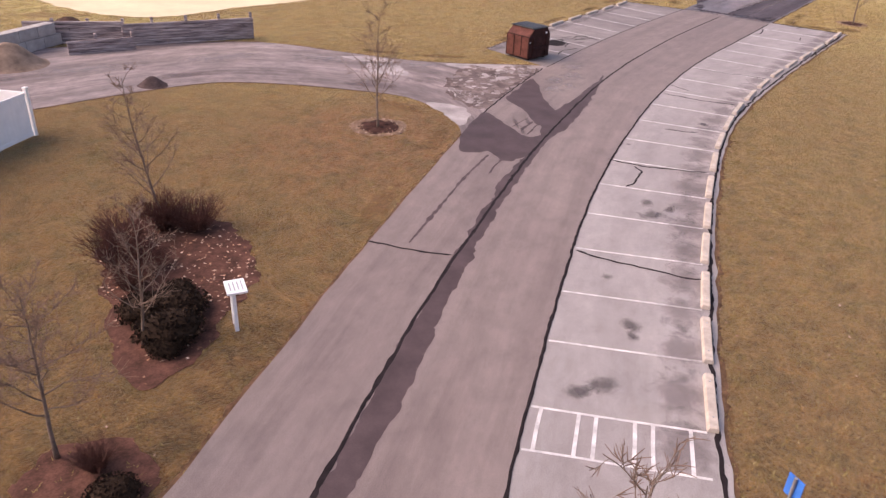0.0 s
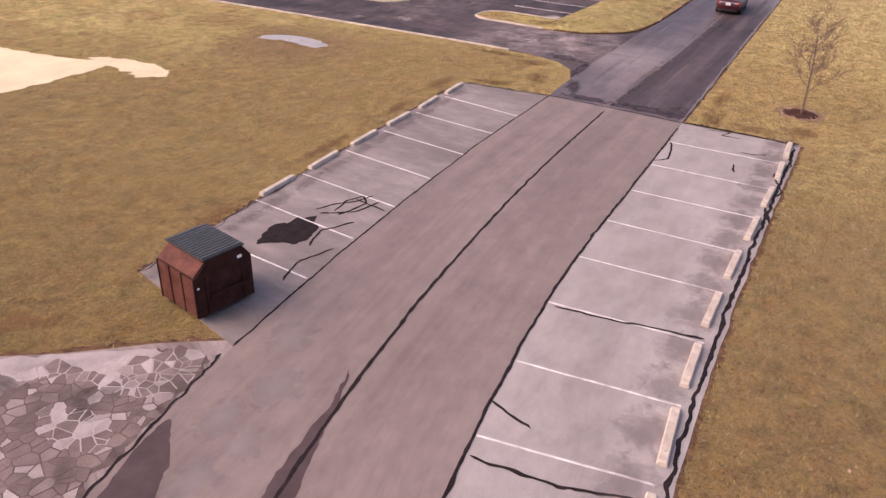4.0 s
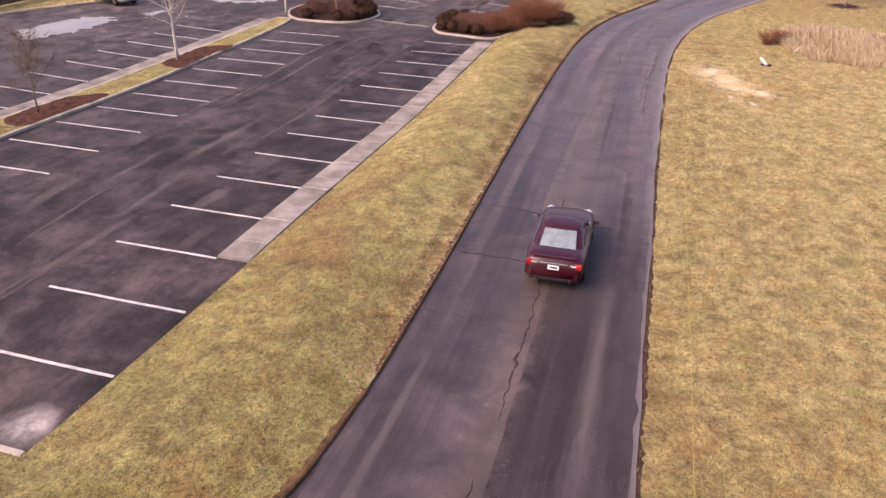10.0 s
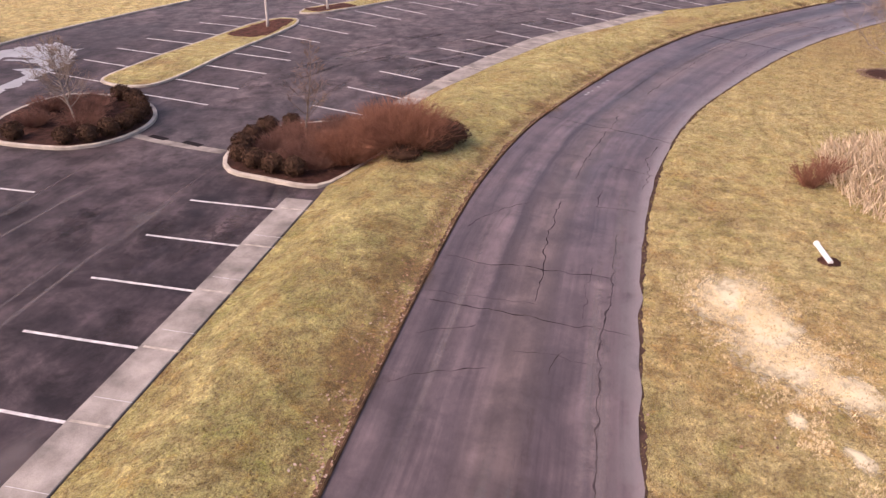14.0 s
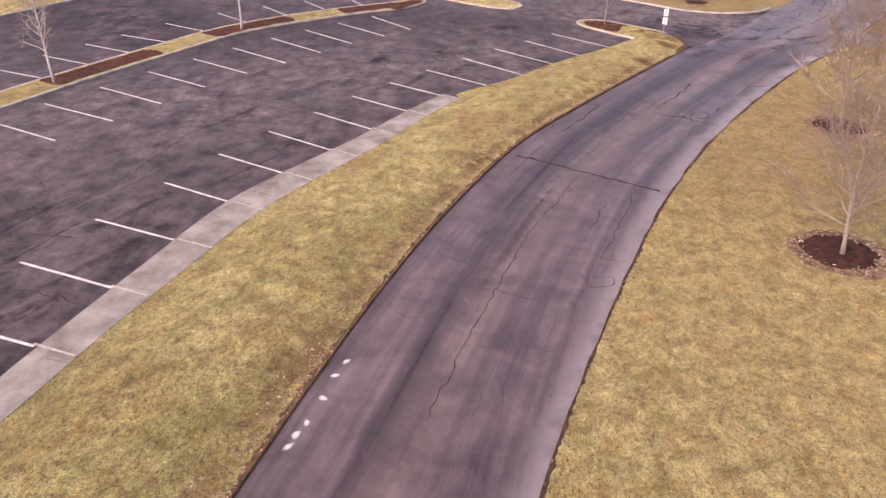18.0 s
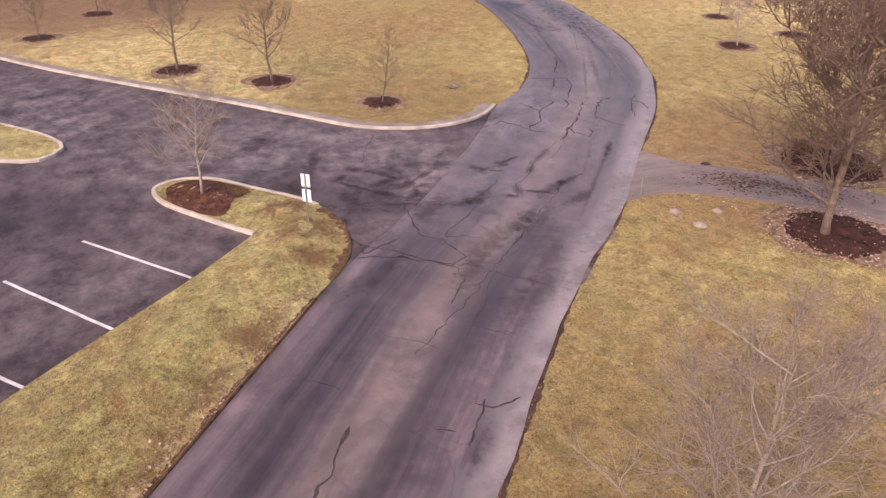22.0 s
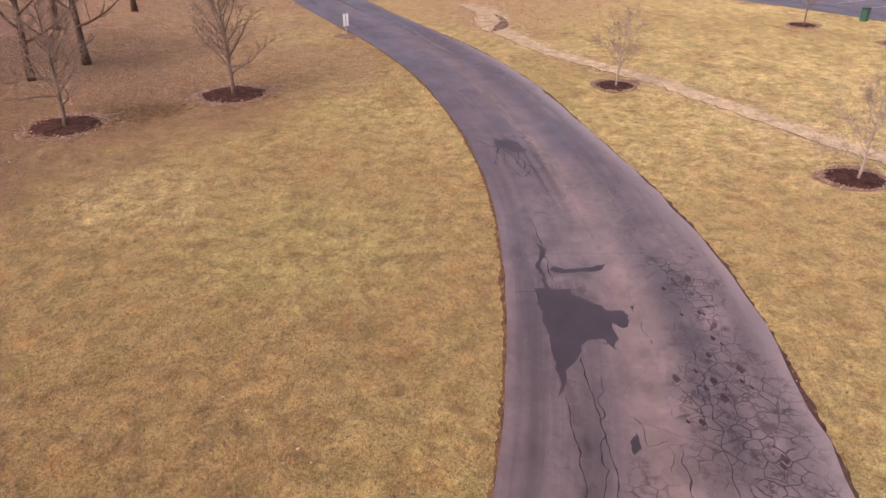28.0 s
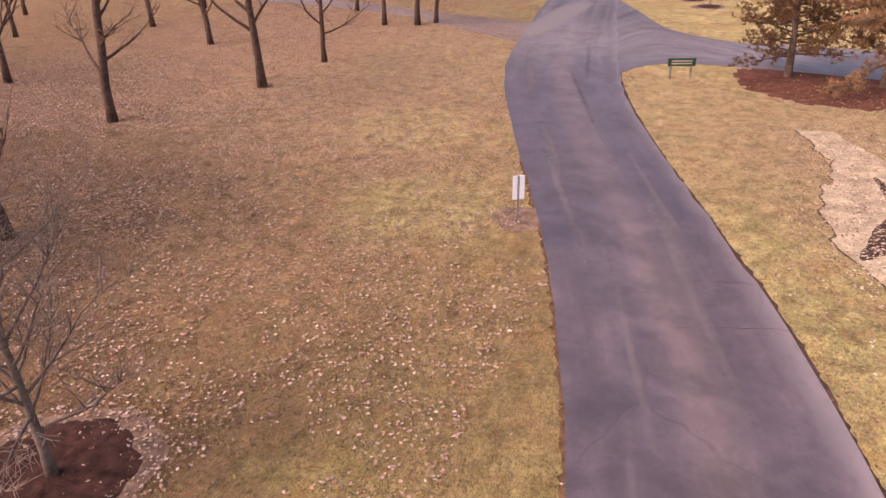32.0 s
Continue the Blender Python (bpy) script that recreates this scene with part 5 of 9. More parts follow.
tagged(stain(None, [(46.2, 50.5), (47.4, 48), (46.6, 44.6), (45.6, 45.2), (45.8, 48)], 0.012, SAND, "bare_patch", 0.4, 6), "pale bare patch in the lawn", "bare ground", kind="structure")
tagged(stain(None, [(46.0, 48.6), (43.0, 48.2), (38.5, 48.4), (34.8, 48.2), (29.4, 49.2), (23.5, 50), (21, 56), (26, 75), (36, 78), (42, 66), (44.5, 57), (45.4, 52)], 0.015, SAND, "ball_field", 0.25, 2), "pale sandy infield beyond the lawn", "ball field", kind="structure")
path = tagged(strip("gravel_path", even(curve_points([(167.0, -7.4), (167.2, -9.2), (166.2, -11.1), (164.6, -13.0), (161.5, -15.6), (152, -22)]), 30), even(curve_points([(171.2, -10.9), (169.3, -11.9), (168.3, -13.3), (167.0, -14.5), (164.3, -16.9), (155, -24)]), 30), 0.02, PATH_STONE, 4), "greyish gravel footpath strewn with leaves", "path", kind="structure")
tagged(strip("gravel_path", even(curve_points([(264.5, -3.2), (267.5, 2), (271, 8), (273.2, 15), (276, 40), (280, 80)]), 30), even(curve_points([(271.5, -2.2), (272.4, 3), (274.2, 9), (276, 15), (279, 40), (283, 80)]), 30), 0.02, PATH_STONE, 4), "pale gravel footpath into the wood", "path", kind="structure")
S_L = [(257.5, -10.6), (260.2, -11.6), (261.6, -13.4), (261.7, -17), (261, -24), (258.6, -33), (252, -43.5), (239, -52.5), (222, -60)]
S_R = [(284, -6), (277.5, -9.2), (272.2, -11.6), (268.8, -15.8), (268.4, -22), (267, -33), (260, -48), (245, -61), (230, -72)]
side_road = tagged(strip("side_road", even(curve_points(S_L), 60), even(curve_points(S_R), 60), 0.022, ASPHALT, 8), "grey asphalt side road leaving the bend", "road", kind="structure")
far_lot = tagged(slab("far_parking_lot", [Vector((*p, 0)) for p in [(250, -47), (239, -54), (232, -60), (236, -84), (300, -80), (300, -48), (268, -40)]], -0.1, 0.018, ASPHALT_LOT), "distant asphalt parking lot behind the lawn", "parking lot", kind="structure")
for k in range(9):
    painted(far_lot, (240 + k * 2.8, -56.5 + k * 1.2), (241.5 + k * 2.8, -60.5 + k * 1.2), 0.026)

LANE = asphalt_material("dark_lane_seal", (0.046, 0.033, 0.037), (0.112, 0.084, 0.091), 0.6, 0.3, 0.6, (0.9, 0.014))
ln, ll, lp = LANE.node_tree.nodes, LANE.node_tree.links, LANE.node_tree.nodes["Principled BSDF"]
lane_uv = ln.new("ShaderNodeSeparateXYZ")
ll.new(ln.new("ShaderNodeTexCoord").outputs["UV"], lane_uv.inputs[0])
lane_edge = ln.new("ShaderNodeMath")
lane_edge.operation = "MULTIPLY_ADD"
lane_edge.inputs[1].default_value = 1.6
ll.new(noise_node(ln, ll, ln.new("ShaderNodeTexCoord").outputs["Object"], 0.8, 5, 0.7), lane_edge.inputs[0])
ll.new(lane_uv.outputs["X"], lane_edge.inputs[2])
lane_run = ln.new("ShaderNodeMapRange")
lane_run.inputs["From Min"].default_value, lane_run.inputs["From Max"].default_value = 34.0, 18.0
ll.new(lane_uv.outputs["Y"], lane_run.inputs["Value"])
lane_mix = mix_node(ln, ll, 1.0, ramp_node(ln, ll, lane_edge.outputs[0], [(0.62, (0, 0, 0)), (1.0, (0.92, 0.92, 0.92))]), lane_run.outputs[0], "MULTIPLY")
ll.new(lane_mix, lp.inputs["Alpha"])
lane_x = np.linspace(55.2, 90.4, 60)
seam_y = lambda x: 23.95 - 0.25 * math.sin((x - 55) * 0.09)  # noqa: E731
lane_r = [p for p in mainR if 54 < p.x < 97]
tagged(strip("dark_lane", ragged([Vector((x, seam_y(x), 0)) for x in lane_x], 0.07, 2.0), ragged([Vector((x, on_line(lane_r, x) + 0.12, 0)) for x in lane_x], 0.12, 6.0), 0.0332, LANE, 5, 0.03), "darker resealed lane of the asphalt road", "road", kind="structure")

# ---- cracks and wear of the asphalt ----
for x, y, rx, ry, rz in ((55.6, 25.2, 0.7, 2.2, 0), (55.7, 22.2, 0.8, 2.4, 0), (57.2, 26.6, 2.0, 0.6, 20), (60.6, 27.4, 2.4, 0.5, 5), (56.0, 20.9, 1.6, 0.7, 0), (62.4, 29.2, 0.8, 2.0, -10)):
    soft_mark(road_b, x, y, rx, ry, rz, 0.0345, SOFT_DAMP, "dark_patch")
for x, y in ((133.77, 22.9), (132.88, 23.1), (132.0, 23.4), (131.2, 23.72), (134.36, 22.65), (131.6, 23.6)):
    soft_mark(road_b, x, y, 0.26, 0.15, x * 60, 0.0352, SOFT_CHALK, "paint_spot")
for c in ([(68.8, 27.4), (68.8, 26.5), (68.5, 25.1), (68.4, 24.4), (68.3, 23.1), (68.1, 21.6), (68.1, 20.6)], [(71.7, 27.7), (68.8, 27.4), (66.5, 27.4), (65.0, 27.5), (62, 27.6)], [(67.9, 31.7), (65.1, 31.4), (63.2, 31.8)], [(65.1, 31.4), (65.1, 29.7), (65.0, 27.5), (65, 24), (64.6, 20.8)], [(72.4, 23.0), (72.5, 22.1)], [(74, 24.0), (69.9, 24.0), (68.3, 24.2)],
          [(87.5, 27.4), (87.4, 25.7), (87.2, 24.4), (86.9, 23.3), (86.9, 22.1), (86.9, 20.9)], [(83.7, 27.2), (83.6, 25.9), (83.6, 24.5), (83.6, 23.1), (83.4, 21.8), (83.4, 20.9)], [(89.0, 24.3), (86.1, 24.2), (83.4, 24.1), (80.9, 24.0), (76, 23.9)], [(89.8, 21.8), (87.3, 21.8), (84.9, 21.8)], [(96.8, 21.4), (95.7, 21.35)],
          [(111.6, 27.2), (111.3, 26.0), (111.4, 24.4), (111.3, 23.0), (111.3, 21.9)], [(108.8, 27.1), (108.7, 25.6), (108.6, 24.3), (108.4, 23.2), (108.4, 22.1), (108.2, 21.3)], [(107.1, 27.1), (107.4, 26.5), (107.8, 25.5)], [(104.8, 27.2), (105.3, 26.6), (106.0, 24.9)], [(116.4, 25.0), (115.4, 26.1), (113.8, 27.0)], [(114.5, 21.8), (110.1, 21.9), (107.7, 22.1), (105.6, 22.1), (101, 22)],
          [(118.3, 22.4), (116.5, 22.6), (116.5, 21.2)], [(107.1, 23.1), (106.0, 23.3)], [(116.7, 23.9), (113.0, 24.1), (109.4, 24.0)], [(127.0, 25.5), (126.1, 23.6), (125.7, 22.3), (125.0, 20.7), (124.2, 19.5)], [(127.8, 21.9), (125.2, 22.4), (122.0, 23.1), (119.0, 23.5)], [(120.9, 22.4), (120.5, 21.4), (120.2, 20.4)], [(123.6, 20.2), (122, 20.6), (120, 20.6), (118.4, 20.9)],
          [(148.8, 16.4), (147.9, 15.1), (146.9, 13.8), (145.7, 12.1), (144.9, 11.0)], [(146.3, 14.1), (141.8, 16.6), (137.5, 18.4), (132, 20.5)], [(144.0, 13.3), (143, 13.9), (141.8, 14.4)], [(145.3, 11.9), (141.9, 13.4), (139.7, 14.5), (139.4, 13.6)], [(138.5, 15.3), (138.5, 14.4), (137.9, 14.5), (137.9, 15.3), (138.6, 15.2)],
          [(167.5, 3.1), (166.7, 2.1), (165.6, 1.0), (164.9, 0.4), (164.2, 0.2), (163.0, 1.2)], [(169.9, 0.4), (167.3, 0.7), (166.5, 0.0), (165.3, -0.2), (164.9, 0.4)],
          [(171.3, -0.2), (172.5, -1.9)], [(168.8, -2.3), (167.8, -1.2), (166.9, -0.1), (166.2, -1.4)], [(172.2, -3.6), (171.5, -3.9), (172.3, -5.4)], [(169.9, 0.8), (169.2, -1.4), (169.3, -2.6)], [(164.9, 0.4), (163.6, -1.2), (162.4, -2.4)], [(161, 3), (163, 0.6), (166, -2.6), (169, -5.8)],
          [(206.7, -18.5), (205.2, -18.5), (202.6, -18.4)], [(213.5, -18.5), (212.0, -18.5), (210.6, -18.8), (211.1, -19.4)], [(198, -18.6), (193.8, -17.6), (191.8, -17.0)], [(193.8, -17.6), (192.9, -17.8)], [(190, -19.4), (194, -20.3), (199, -21.2)], [(187, -17), (191, -19), (195.5, -19.6)]):
    crack(road_b, c, 0.036 if math.dist(c[0], c[-1]) > 4 and len(c) >= 5 else 0.024, 0.036, 0.13, "crack_seal", CRACK_SOFT)
for c in ([(177.0, -0.6), (175.5, 0.2), (174.0, 0.8)], [(173.7, 1.5), (173.0, 0.4), (172.0, -0.4)], [(170.5, 2.3), (169.9, 0.8)]):
    crack(lot_main, c, 0.03, 0.0245, 0.09, "crack_seal", CRACK_SOFT)
for k in range(26):
    x, y = random.uniform(76, 112), random.uniform(38.5, 44)
    crack(lot_main, [(x, y), (x + random.uniform(-2, 2), y + random.uniform(1, 3)), (x + random.uniform(-3, 3), y + random.uniform(3, 5))], 0.013, 0.0243, 0.5, "crack", CRACK_SOFT)
for k in range(34):
    u = random.random()
    x = 126 + 48 * u
    y = 40 - 26 * u + random.uniform(-3, 5)
    crack(lot_main, [(x, y), (x + random.uniform(1, 3), y + random.uniform(-2, 1)), (x + random.uniform(3, 6), y + random.uniform(-3, 0))], 0.014, 0.0243, 0.5, "crack", CRACK_SOFT)
CRACKS_JUNCTION = [[(173.6, 1.7), (173.1, 0.9), (172.0, -0.1), (171.7, 0.7)],
          [(173.0, 2.4), (173.0, 1.7), (172.5, 2.3), (171.2, 1.2), (170.2, 0.2)],
          [(171.0, 0.2), (171.6, -0.7), (172.2, -1.7)],
          [(172.9, -1.7), (172.7, -2.6)],
          [(172.1, -3.2), (171.6, -3.6), (171.2, -4.3)],
          [(171.8, -3.6), (171.2, -3.5)],
          [(171.8, -4.3), (172.0, -4.8), (172.3, -5.5), (171.8, -5.0)],
          [(169.9, 0.3), (170.3, -0.3), (170.9, -0.5), (171.1, -1.0)],
          [(169.9, 1.2), (169.5, -0.1), (168.9, -1.4), (169.1, -2.1), (169.7, -3.0), (170.5, -3.8)],
          [(170.4, 2.3), (170.0, 1.7), (170.0, 1.2)],
          [(169.9, -4.3), (168.8, -3.9), (169.1, -3.3), (169.1, -2.6), (168.8, -1.8)],
          [(169.6, -4.1), (170.5, -5.2), (171.4, -5.8), (172.7, -7.2), (173.2, -8.0)],
          [(169.3, -4.1), (168.6, -5.2)],
          [(169.2, -5.9), (169.6, -6.8), (169.8, -7.3)],
          [(172.5, -10.2), (171.0, -9.1)]]
CRACKS_BEND = [[(176.04, -5.62), (176.29, -6.19), (176.55, -6.79), (175.69, -7.2), (175.09, -7.52), (174.46, -8.0)],
               [(175.2, -7.49), (175.53, -8.08), (175.84, -8.55), (177.25, -9.19), (178.08, -8.98), (178.84, -8.71)],
               [(177.35, -9.23), (177.78, -10.04), (178.35, -10.61)],
               [(175.84, -8.55), (175.4, -8.65)],
               [(173.56, -8.26), (173.74, -8.72), (174.56, -9.31), (175.26, -10.01), (176.06, -10.71), (177.81, -11.95)],
               [(173.84, -9.3), (174.56, -9.31)],
               [(174.06, -9.41), (173.57, -9.56)],
               [(175.21, -11.17), (175.75, -11.47), (176.7, -12.09), (177.67, -12.99), (177.84, -13.63)],
               [(175.45, -11.38), (174.73, -11.57), (174.42, -11.83), (173.94, -12.04)],
               [(177.38, -14.42), (176.6, -14.6), (175.7, -14.57)],
               [(181.84, -12.39), (180.75, -11.93), (179.75, -11.16)],
               [(182.7, -13.19), (183.3, -13.27), (184.13, -13.98), (185.77, -14.77)],
               [(182.37, -11.07), (182.04, -11.89), (181.73, -13.12)],
               [(178.35, -11.29), (177.64, -11.02), (177.16, -10.63)],
               [(179.05, -9.92), (178.51, -9.54)],
               [(177.73, -15.02), (177.1, -14.41), (174.88, -13.07)],
               [(174.19, -10.23), (173.72, -10.05), (173.25, -9.53)],
               [(181.54, -13.13), (180.53, -12.91), (178.56, -11.47)],
               [(155.76, 12.1), (155.61, 11.61), (155.22, 11.36), (154.53, 10.66), (154.06, 10.09), (153.71, 9.45)],
               [(155.15, 11.37), (154.35, 11.95), (153.39, 12.56), (152.56, 13.23), (151.55, 13.9)],
               [(154.19, 8.75), (153.74, 8.04), (153.39, 7.4)],
               [(153.79, 7.42), (153.03, 7.22), (152.73, 6.58), (152.24, 6.03)],
               [(153.03, 7.22), (153.78, 7.0), (154.25, 6.49), (154.12, 5.82)],
               [(154.07, 5.92), (153.44, 6.28), (153.28, 6.76)],
               [(152.93, 7.25), (152.38, 7.22), (151.78, 7.57), (151.13, 7.93)],
               [(154.5, 8.59), (155.39, 8.13), (156.49, 7.09), (157.65, 6.21), (158.97, 5.32)],
               [(166.57, 3.4), (166.18, 2.05), (164.93, 0.3)],
               [(168.05, 2.94), (166.69, 2.75), (167.26, 1.4)],
               [(158.64, 2.28), (158.4, 1.88), (158.49, 1.12)],
               [(158.23, 3.46), (157.94, 3.09)],
               [(158.76, 2.02), (157.36, 2.96)],
               [(155.01, 5.05), (154.21, 5.54)],
               [(152.81, 14.07), (152.27, 14.3), (151.99, 14.19)]]
CRACKS_LOT = [[(145.9, 37.7), (143.6, 35.7), (144.8, 35.1), (145.9, 33.1)],
          [(144.8, 35.1), (147.6, 37.1)],
          [(138.0, 33.7), (138.3, 33.2), (137.6, 31.8), (136.4, 32.0)],
          [(137.8, 31.9), (137.1, 30.8)],
          [(141.2, 35.3), (141.8, 34.4), (141.6, 32.5)],
          [(145.9, 33.1), (151.5, 31.7), (152.2, 30.0)],
          [(151.5, 31.7), (156.4, 28.6), (160.3, 25.4)],
          [(156.4, 28.6), (155.4, 23.7)]]
crack(road_b, [(148.8, 16.4), (147.9, 15.1), (146.9, 13.8), (145.7, 12.1), (144.9, 11.0)], 0.16, 0.0351, 0.13, "crack_stain", CRACK_STAIN)
for c in CRACKS_BEND:
    crack(road_b, c, 0.07, 0.0353, 0.13, "crack_stain", CRACK_STAIN)
    crack(road_b, c, 0.012, 0.0362, 0.13, "crack_seal", CRACK_SOFT)
for c in CRACKS_JUNCTION:
    crack(road_b, c, 0.022, 0.0362, 0.1, "crack_seal", CRACK_SOFT)
for c in [[(213.36, -19.06), (212.67, -19.08), (211.99, -19.22), (211.41, -19.44), (211.45, -19.99)], [(211.99, -19.22), (211.31, -19.09), (210.71, -19.28)], [(211.41, -19.44), (210.97, -19.72)], [(213.93, -18.39), (213.07, -18.2), (211.92, -18.0)]]:
    crack(road_b, c, 0.05, 0.0366, 0.12, "crack_seal", CRACK_STAIN)
rng_s = random.Random(21)
for c in CRACKS_JUNCTION:
    for p, q in zip(c, c[1:]):
        if rng_s.random() < 0.75:
            soft_mark(road_b, (p[0] + q[0]) / 2, (p[1] + q[1]) / 2, math.dist(p, q) * 0.9, rng_s.uniform(0.2, 0.5), math.degrees(math.atan2(q[1] - p[1], q[0] - p[0])), 0.0344, SOFT_SEAL, "seal_smear")
for x, y, rx, ry, rz in ((172.9, 4.4, 2.4, 1.1, -40), (171.0, 2.2, 2.0, 0.8, -20), (177.6, 4.6, 2.4, 0.8, -30), (169.0, -0.4, 2.2, 0.9, -50), (169.0, -5.4, 1.8, 0.5, -55), (167.9, -6.0, 1.6, 0.5, -60), (174.6, 2.8, 2.0, 0.5, -20), (167.0, -3.2, 2.2, 0.5, -50)):
    soft_mark(lot_main if x > 172 else road_b, x, y, rx, ry, rz, 0.0345, SOFT_SEAL, "seal_smear")
for c in CRACKS_LOT:
    crack(lot_main, c, 0.035, 0.0246, 0.2, "crack_seal", CRACK_SOFT)
DAMP_ASPHALT = plain("damp_asphalt", (0.042, 0.028, 0.031), 0.48, vary=0.3, scale=1.0, fine=40, bump=0.08)
for k, o in enumerate(([(202.15, -17.77), (202.13, -18.8), (201.66, -18.79), (201.16, -19.43), (200.52, -19.54), (199.57, -19.45), (198.99, -19.25), (199.6, -19.02), (199.63, -18.7), (198.65, -18.2), (198.33, -17.85), (197.3, -17.49), (198.69, -17.68), (199.66, -17.68), (200.86, -17.8)],
                       [(203.5, -18.54), (203.19, -18.9), (203.45, -20.14), (203.1, -19.98), (202.92, -18.84), (203.15, -18.47)], [(200.94, -19.34), (200.77, -20.0), (200.38, -20.03), (199.89, -19.69), (200.31, -19.45)], [(195.99, -18.65), (196.06, -18.91), (195.46, -18.84), (195.35, -18.57)],
                       [(205.02, -18.43), (204.61, -18.53), (203.7, -18.28), (202.18, -18.22), (202.13, -18.05), (203.53, -18.11)], [(215.47, -18.29), (214.85, -18.55), (214.98, -18.95), (214.6, -19.38), (214.36, -19.05), (214.0, -19.18), (213.7, -19.59), (213.32, -19.27), (213.48, -18.88), (213.97, -18.62), (213.85, -18.41), (214.58, -18.35)])):
    stain(road_b, o, 0.0372 + 0.00025 * k, DAMP_ASPHALT, "damp_stain", 0.12, k, False)
for x, y, rx, ry, rz in ((196.8, -17.7, 2.4, 0.3, -3), (193.6, -17.4, 2.6, 0.25, 8), (201.2, -18.6, 2.4, 1.4, 0), (214.6, -18.9, 1.6, 0.6, 10), (192.6, -19.6, 1.1, 0.35, -15)):
    soft_mark(road_b, x, y, rx, ry, rz, 0.0338, SOFT_FAINT, "damp_stain")
for c in ([(213.96, -18.52), (213.01, -18.86), (211.78, -18.97), (211.36, -19.33), (210.71, -18.96)], [(211.36, -19.33), (211.41, -19.99)], [(214.6, -19.0), (214.17, -19.62), (213.43, -19.5)], [(214.9, -17.53), (214.31, -18.07), (213.93, -18.39)], [(197.4, -17.6), (195.2, -17.5), (193.0, -17.2), (191.0, -16.6)], [(198.8, -18.3), (196.5, -18.2), (194.6, -18.1), (193, -17.6)]):
    crack(road_b, c, 0.028, 0.0358, 0.08, "crack_seal", CRACK_SOFT)
rng_m = random.Random(8)
for k in range(36):
    x = rng_m.uniform(185, 210)
    y = float(np.interp(x, [185, 195, 207, 210], [-20.0, -22, -22.9, -22.9])) + abs(rng_m.gauss(0.2, 1.3))
    crack(road_b, [(x, y), (x + rng_m.uniform(-0.6, 0.6), y + rng_m.uniform(0.2, 0.6)), (x + rng_m.uniform(-1.2, 1.2), y + rng_m.uniform(0.3, 1.0))], 0.012, 0.0356, 0.2, "crack", CRACK_SOFT)
for x, y in [(170.1, 2.3), (167.4, 1.1), (164.3, 0.0), (170.7, 0.9), (162.6, -1.4), (172.6, 3.8), (168.9, -0.6), (165.9, -1.4), (164.4, -2.9), (165.4, 2.6), (166.6, -3.4)]:
    soft_mark(road_b, x, y, rng_m.uniform(1.8, 3.2), rng_m.uniform(0.5, 1.0), rng_m.uniform(-60, -35), 0.0336, SOFT_FAINT, "dark_patch")
for x, y in [(168.7, -8.3), (166.9, -6.9), (164.9, -5.0), (163.0, -3.1), (171.1, -3.5), (174.0, -2.2), (175.3, 4.0)]:
    soft_mark(road_b, x, y, rng_m.uniform(1.4, 2.2), rng_m.uniform(0.5, 0.8), rng_m.uniform(-60, -40), 0.0336, SOFT_PALE, "bleached_patch")
for p in [p for p in mainL if 165.5 < p.x < 178.5][::2]:
    soft_mark(road_b, p.x + rng_m.uniform(-0.4, 0.4), p.y + rng_m.uniform(-0.4, 0.4), rng_m.uniform(1.2, 2.4), rng_m.uniform(0.5, 1.0), rng_m.uniform(-70, 0), 0.0346, rng_m.choice([SOFT_GRIME, SOFT_SEAL, SOFT_FADED]), "washed_patch")
for k in range(64):
    i = rng_m.randrange(3, len(mainL) - 70)
    t = (mainL[i + 1] - mainL[i - 1]).normalized()
    q = mainL[i].lerp(mainR[i], rng_m.uniform(0.12, 0.88))
    soft_mark(road_b, q.x, q.y, rng_m.uniform(5.0, 10.0), rng_m.uniform(0.12, 0.4), math.degrees(math.atan2(t.y, t.x)), 0.0336, rng_m.choice([SOFT_FAINT, SOFT_FADED, SOFT_FADED]), "tyre_streak")
for k in range(44):
    x, y = rng_m.uniform(74, 118), rng_m.choice([rng_m.uniform(34.5, 39), rng_m.uniform(38, 44)])
    soft_mark(lot_main, x, y, rng_m.uniform(0.8, 3.0), rng_m.uniform(0.3, 1.1), rng_m.uniform(-12, 12), 0.0215, rng_m.choice([SOFT_SEAL, SOFT_SEAL, SOFT_FADED, SOFT_GRIME]), "worn_patch")
for k in range(46):
    u = rng_m.random()
    soft_mark(lot_main, 126 + 48 * u, 38 - 27 * u + rng_m.uniform(-5, 8), rng_m.uniform(0.8, 3.2), rng_m.uniform(0.4, 1.6), rng_m.uniform(-60, 0), 0.0215, rng_m.choice([SOFT_SEAL, SOFT_SEAL, SOFT_FADED, SOFT_GRIME]), "worn_patch")
for k in range(34):
    soft_mark(lot_main, rng_m.uniform(72, 116), rng_m.uniform(38.6, 44.5), rng_m.uniform(3.0, 8.0), rng_m.uniform(0.12, 0.4), rng_m.uniform(-4, 4), 0.0215, rng_m.choice([SOFT_FADED, SOFT_FADED, SOFT_GRIME]), "tyre_streak")
for k in range(24):
    u = rng_m.random()
    soft_mark(lot_main, 130 + 42 * u, 38 - 25 * u + rng_m.uniform(-2, 7), rng_m.uniform(2.5, 6.0), rng_m.uniform(0.15, 0.5), rng_m.uniform(-36, -22), 0.0215, rng_m.choice([SOFT_FADED, SOFT_SEAL]), "tyre_streak")
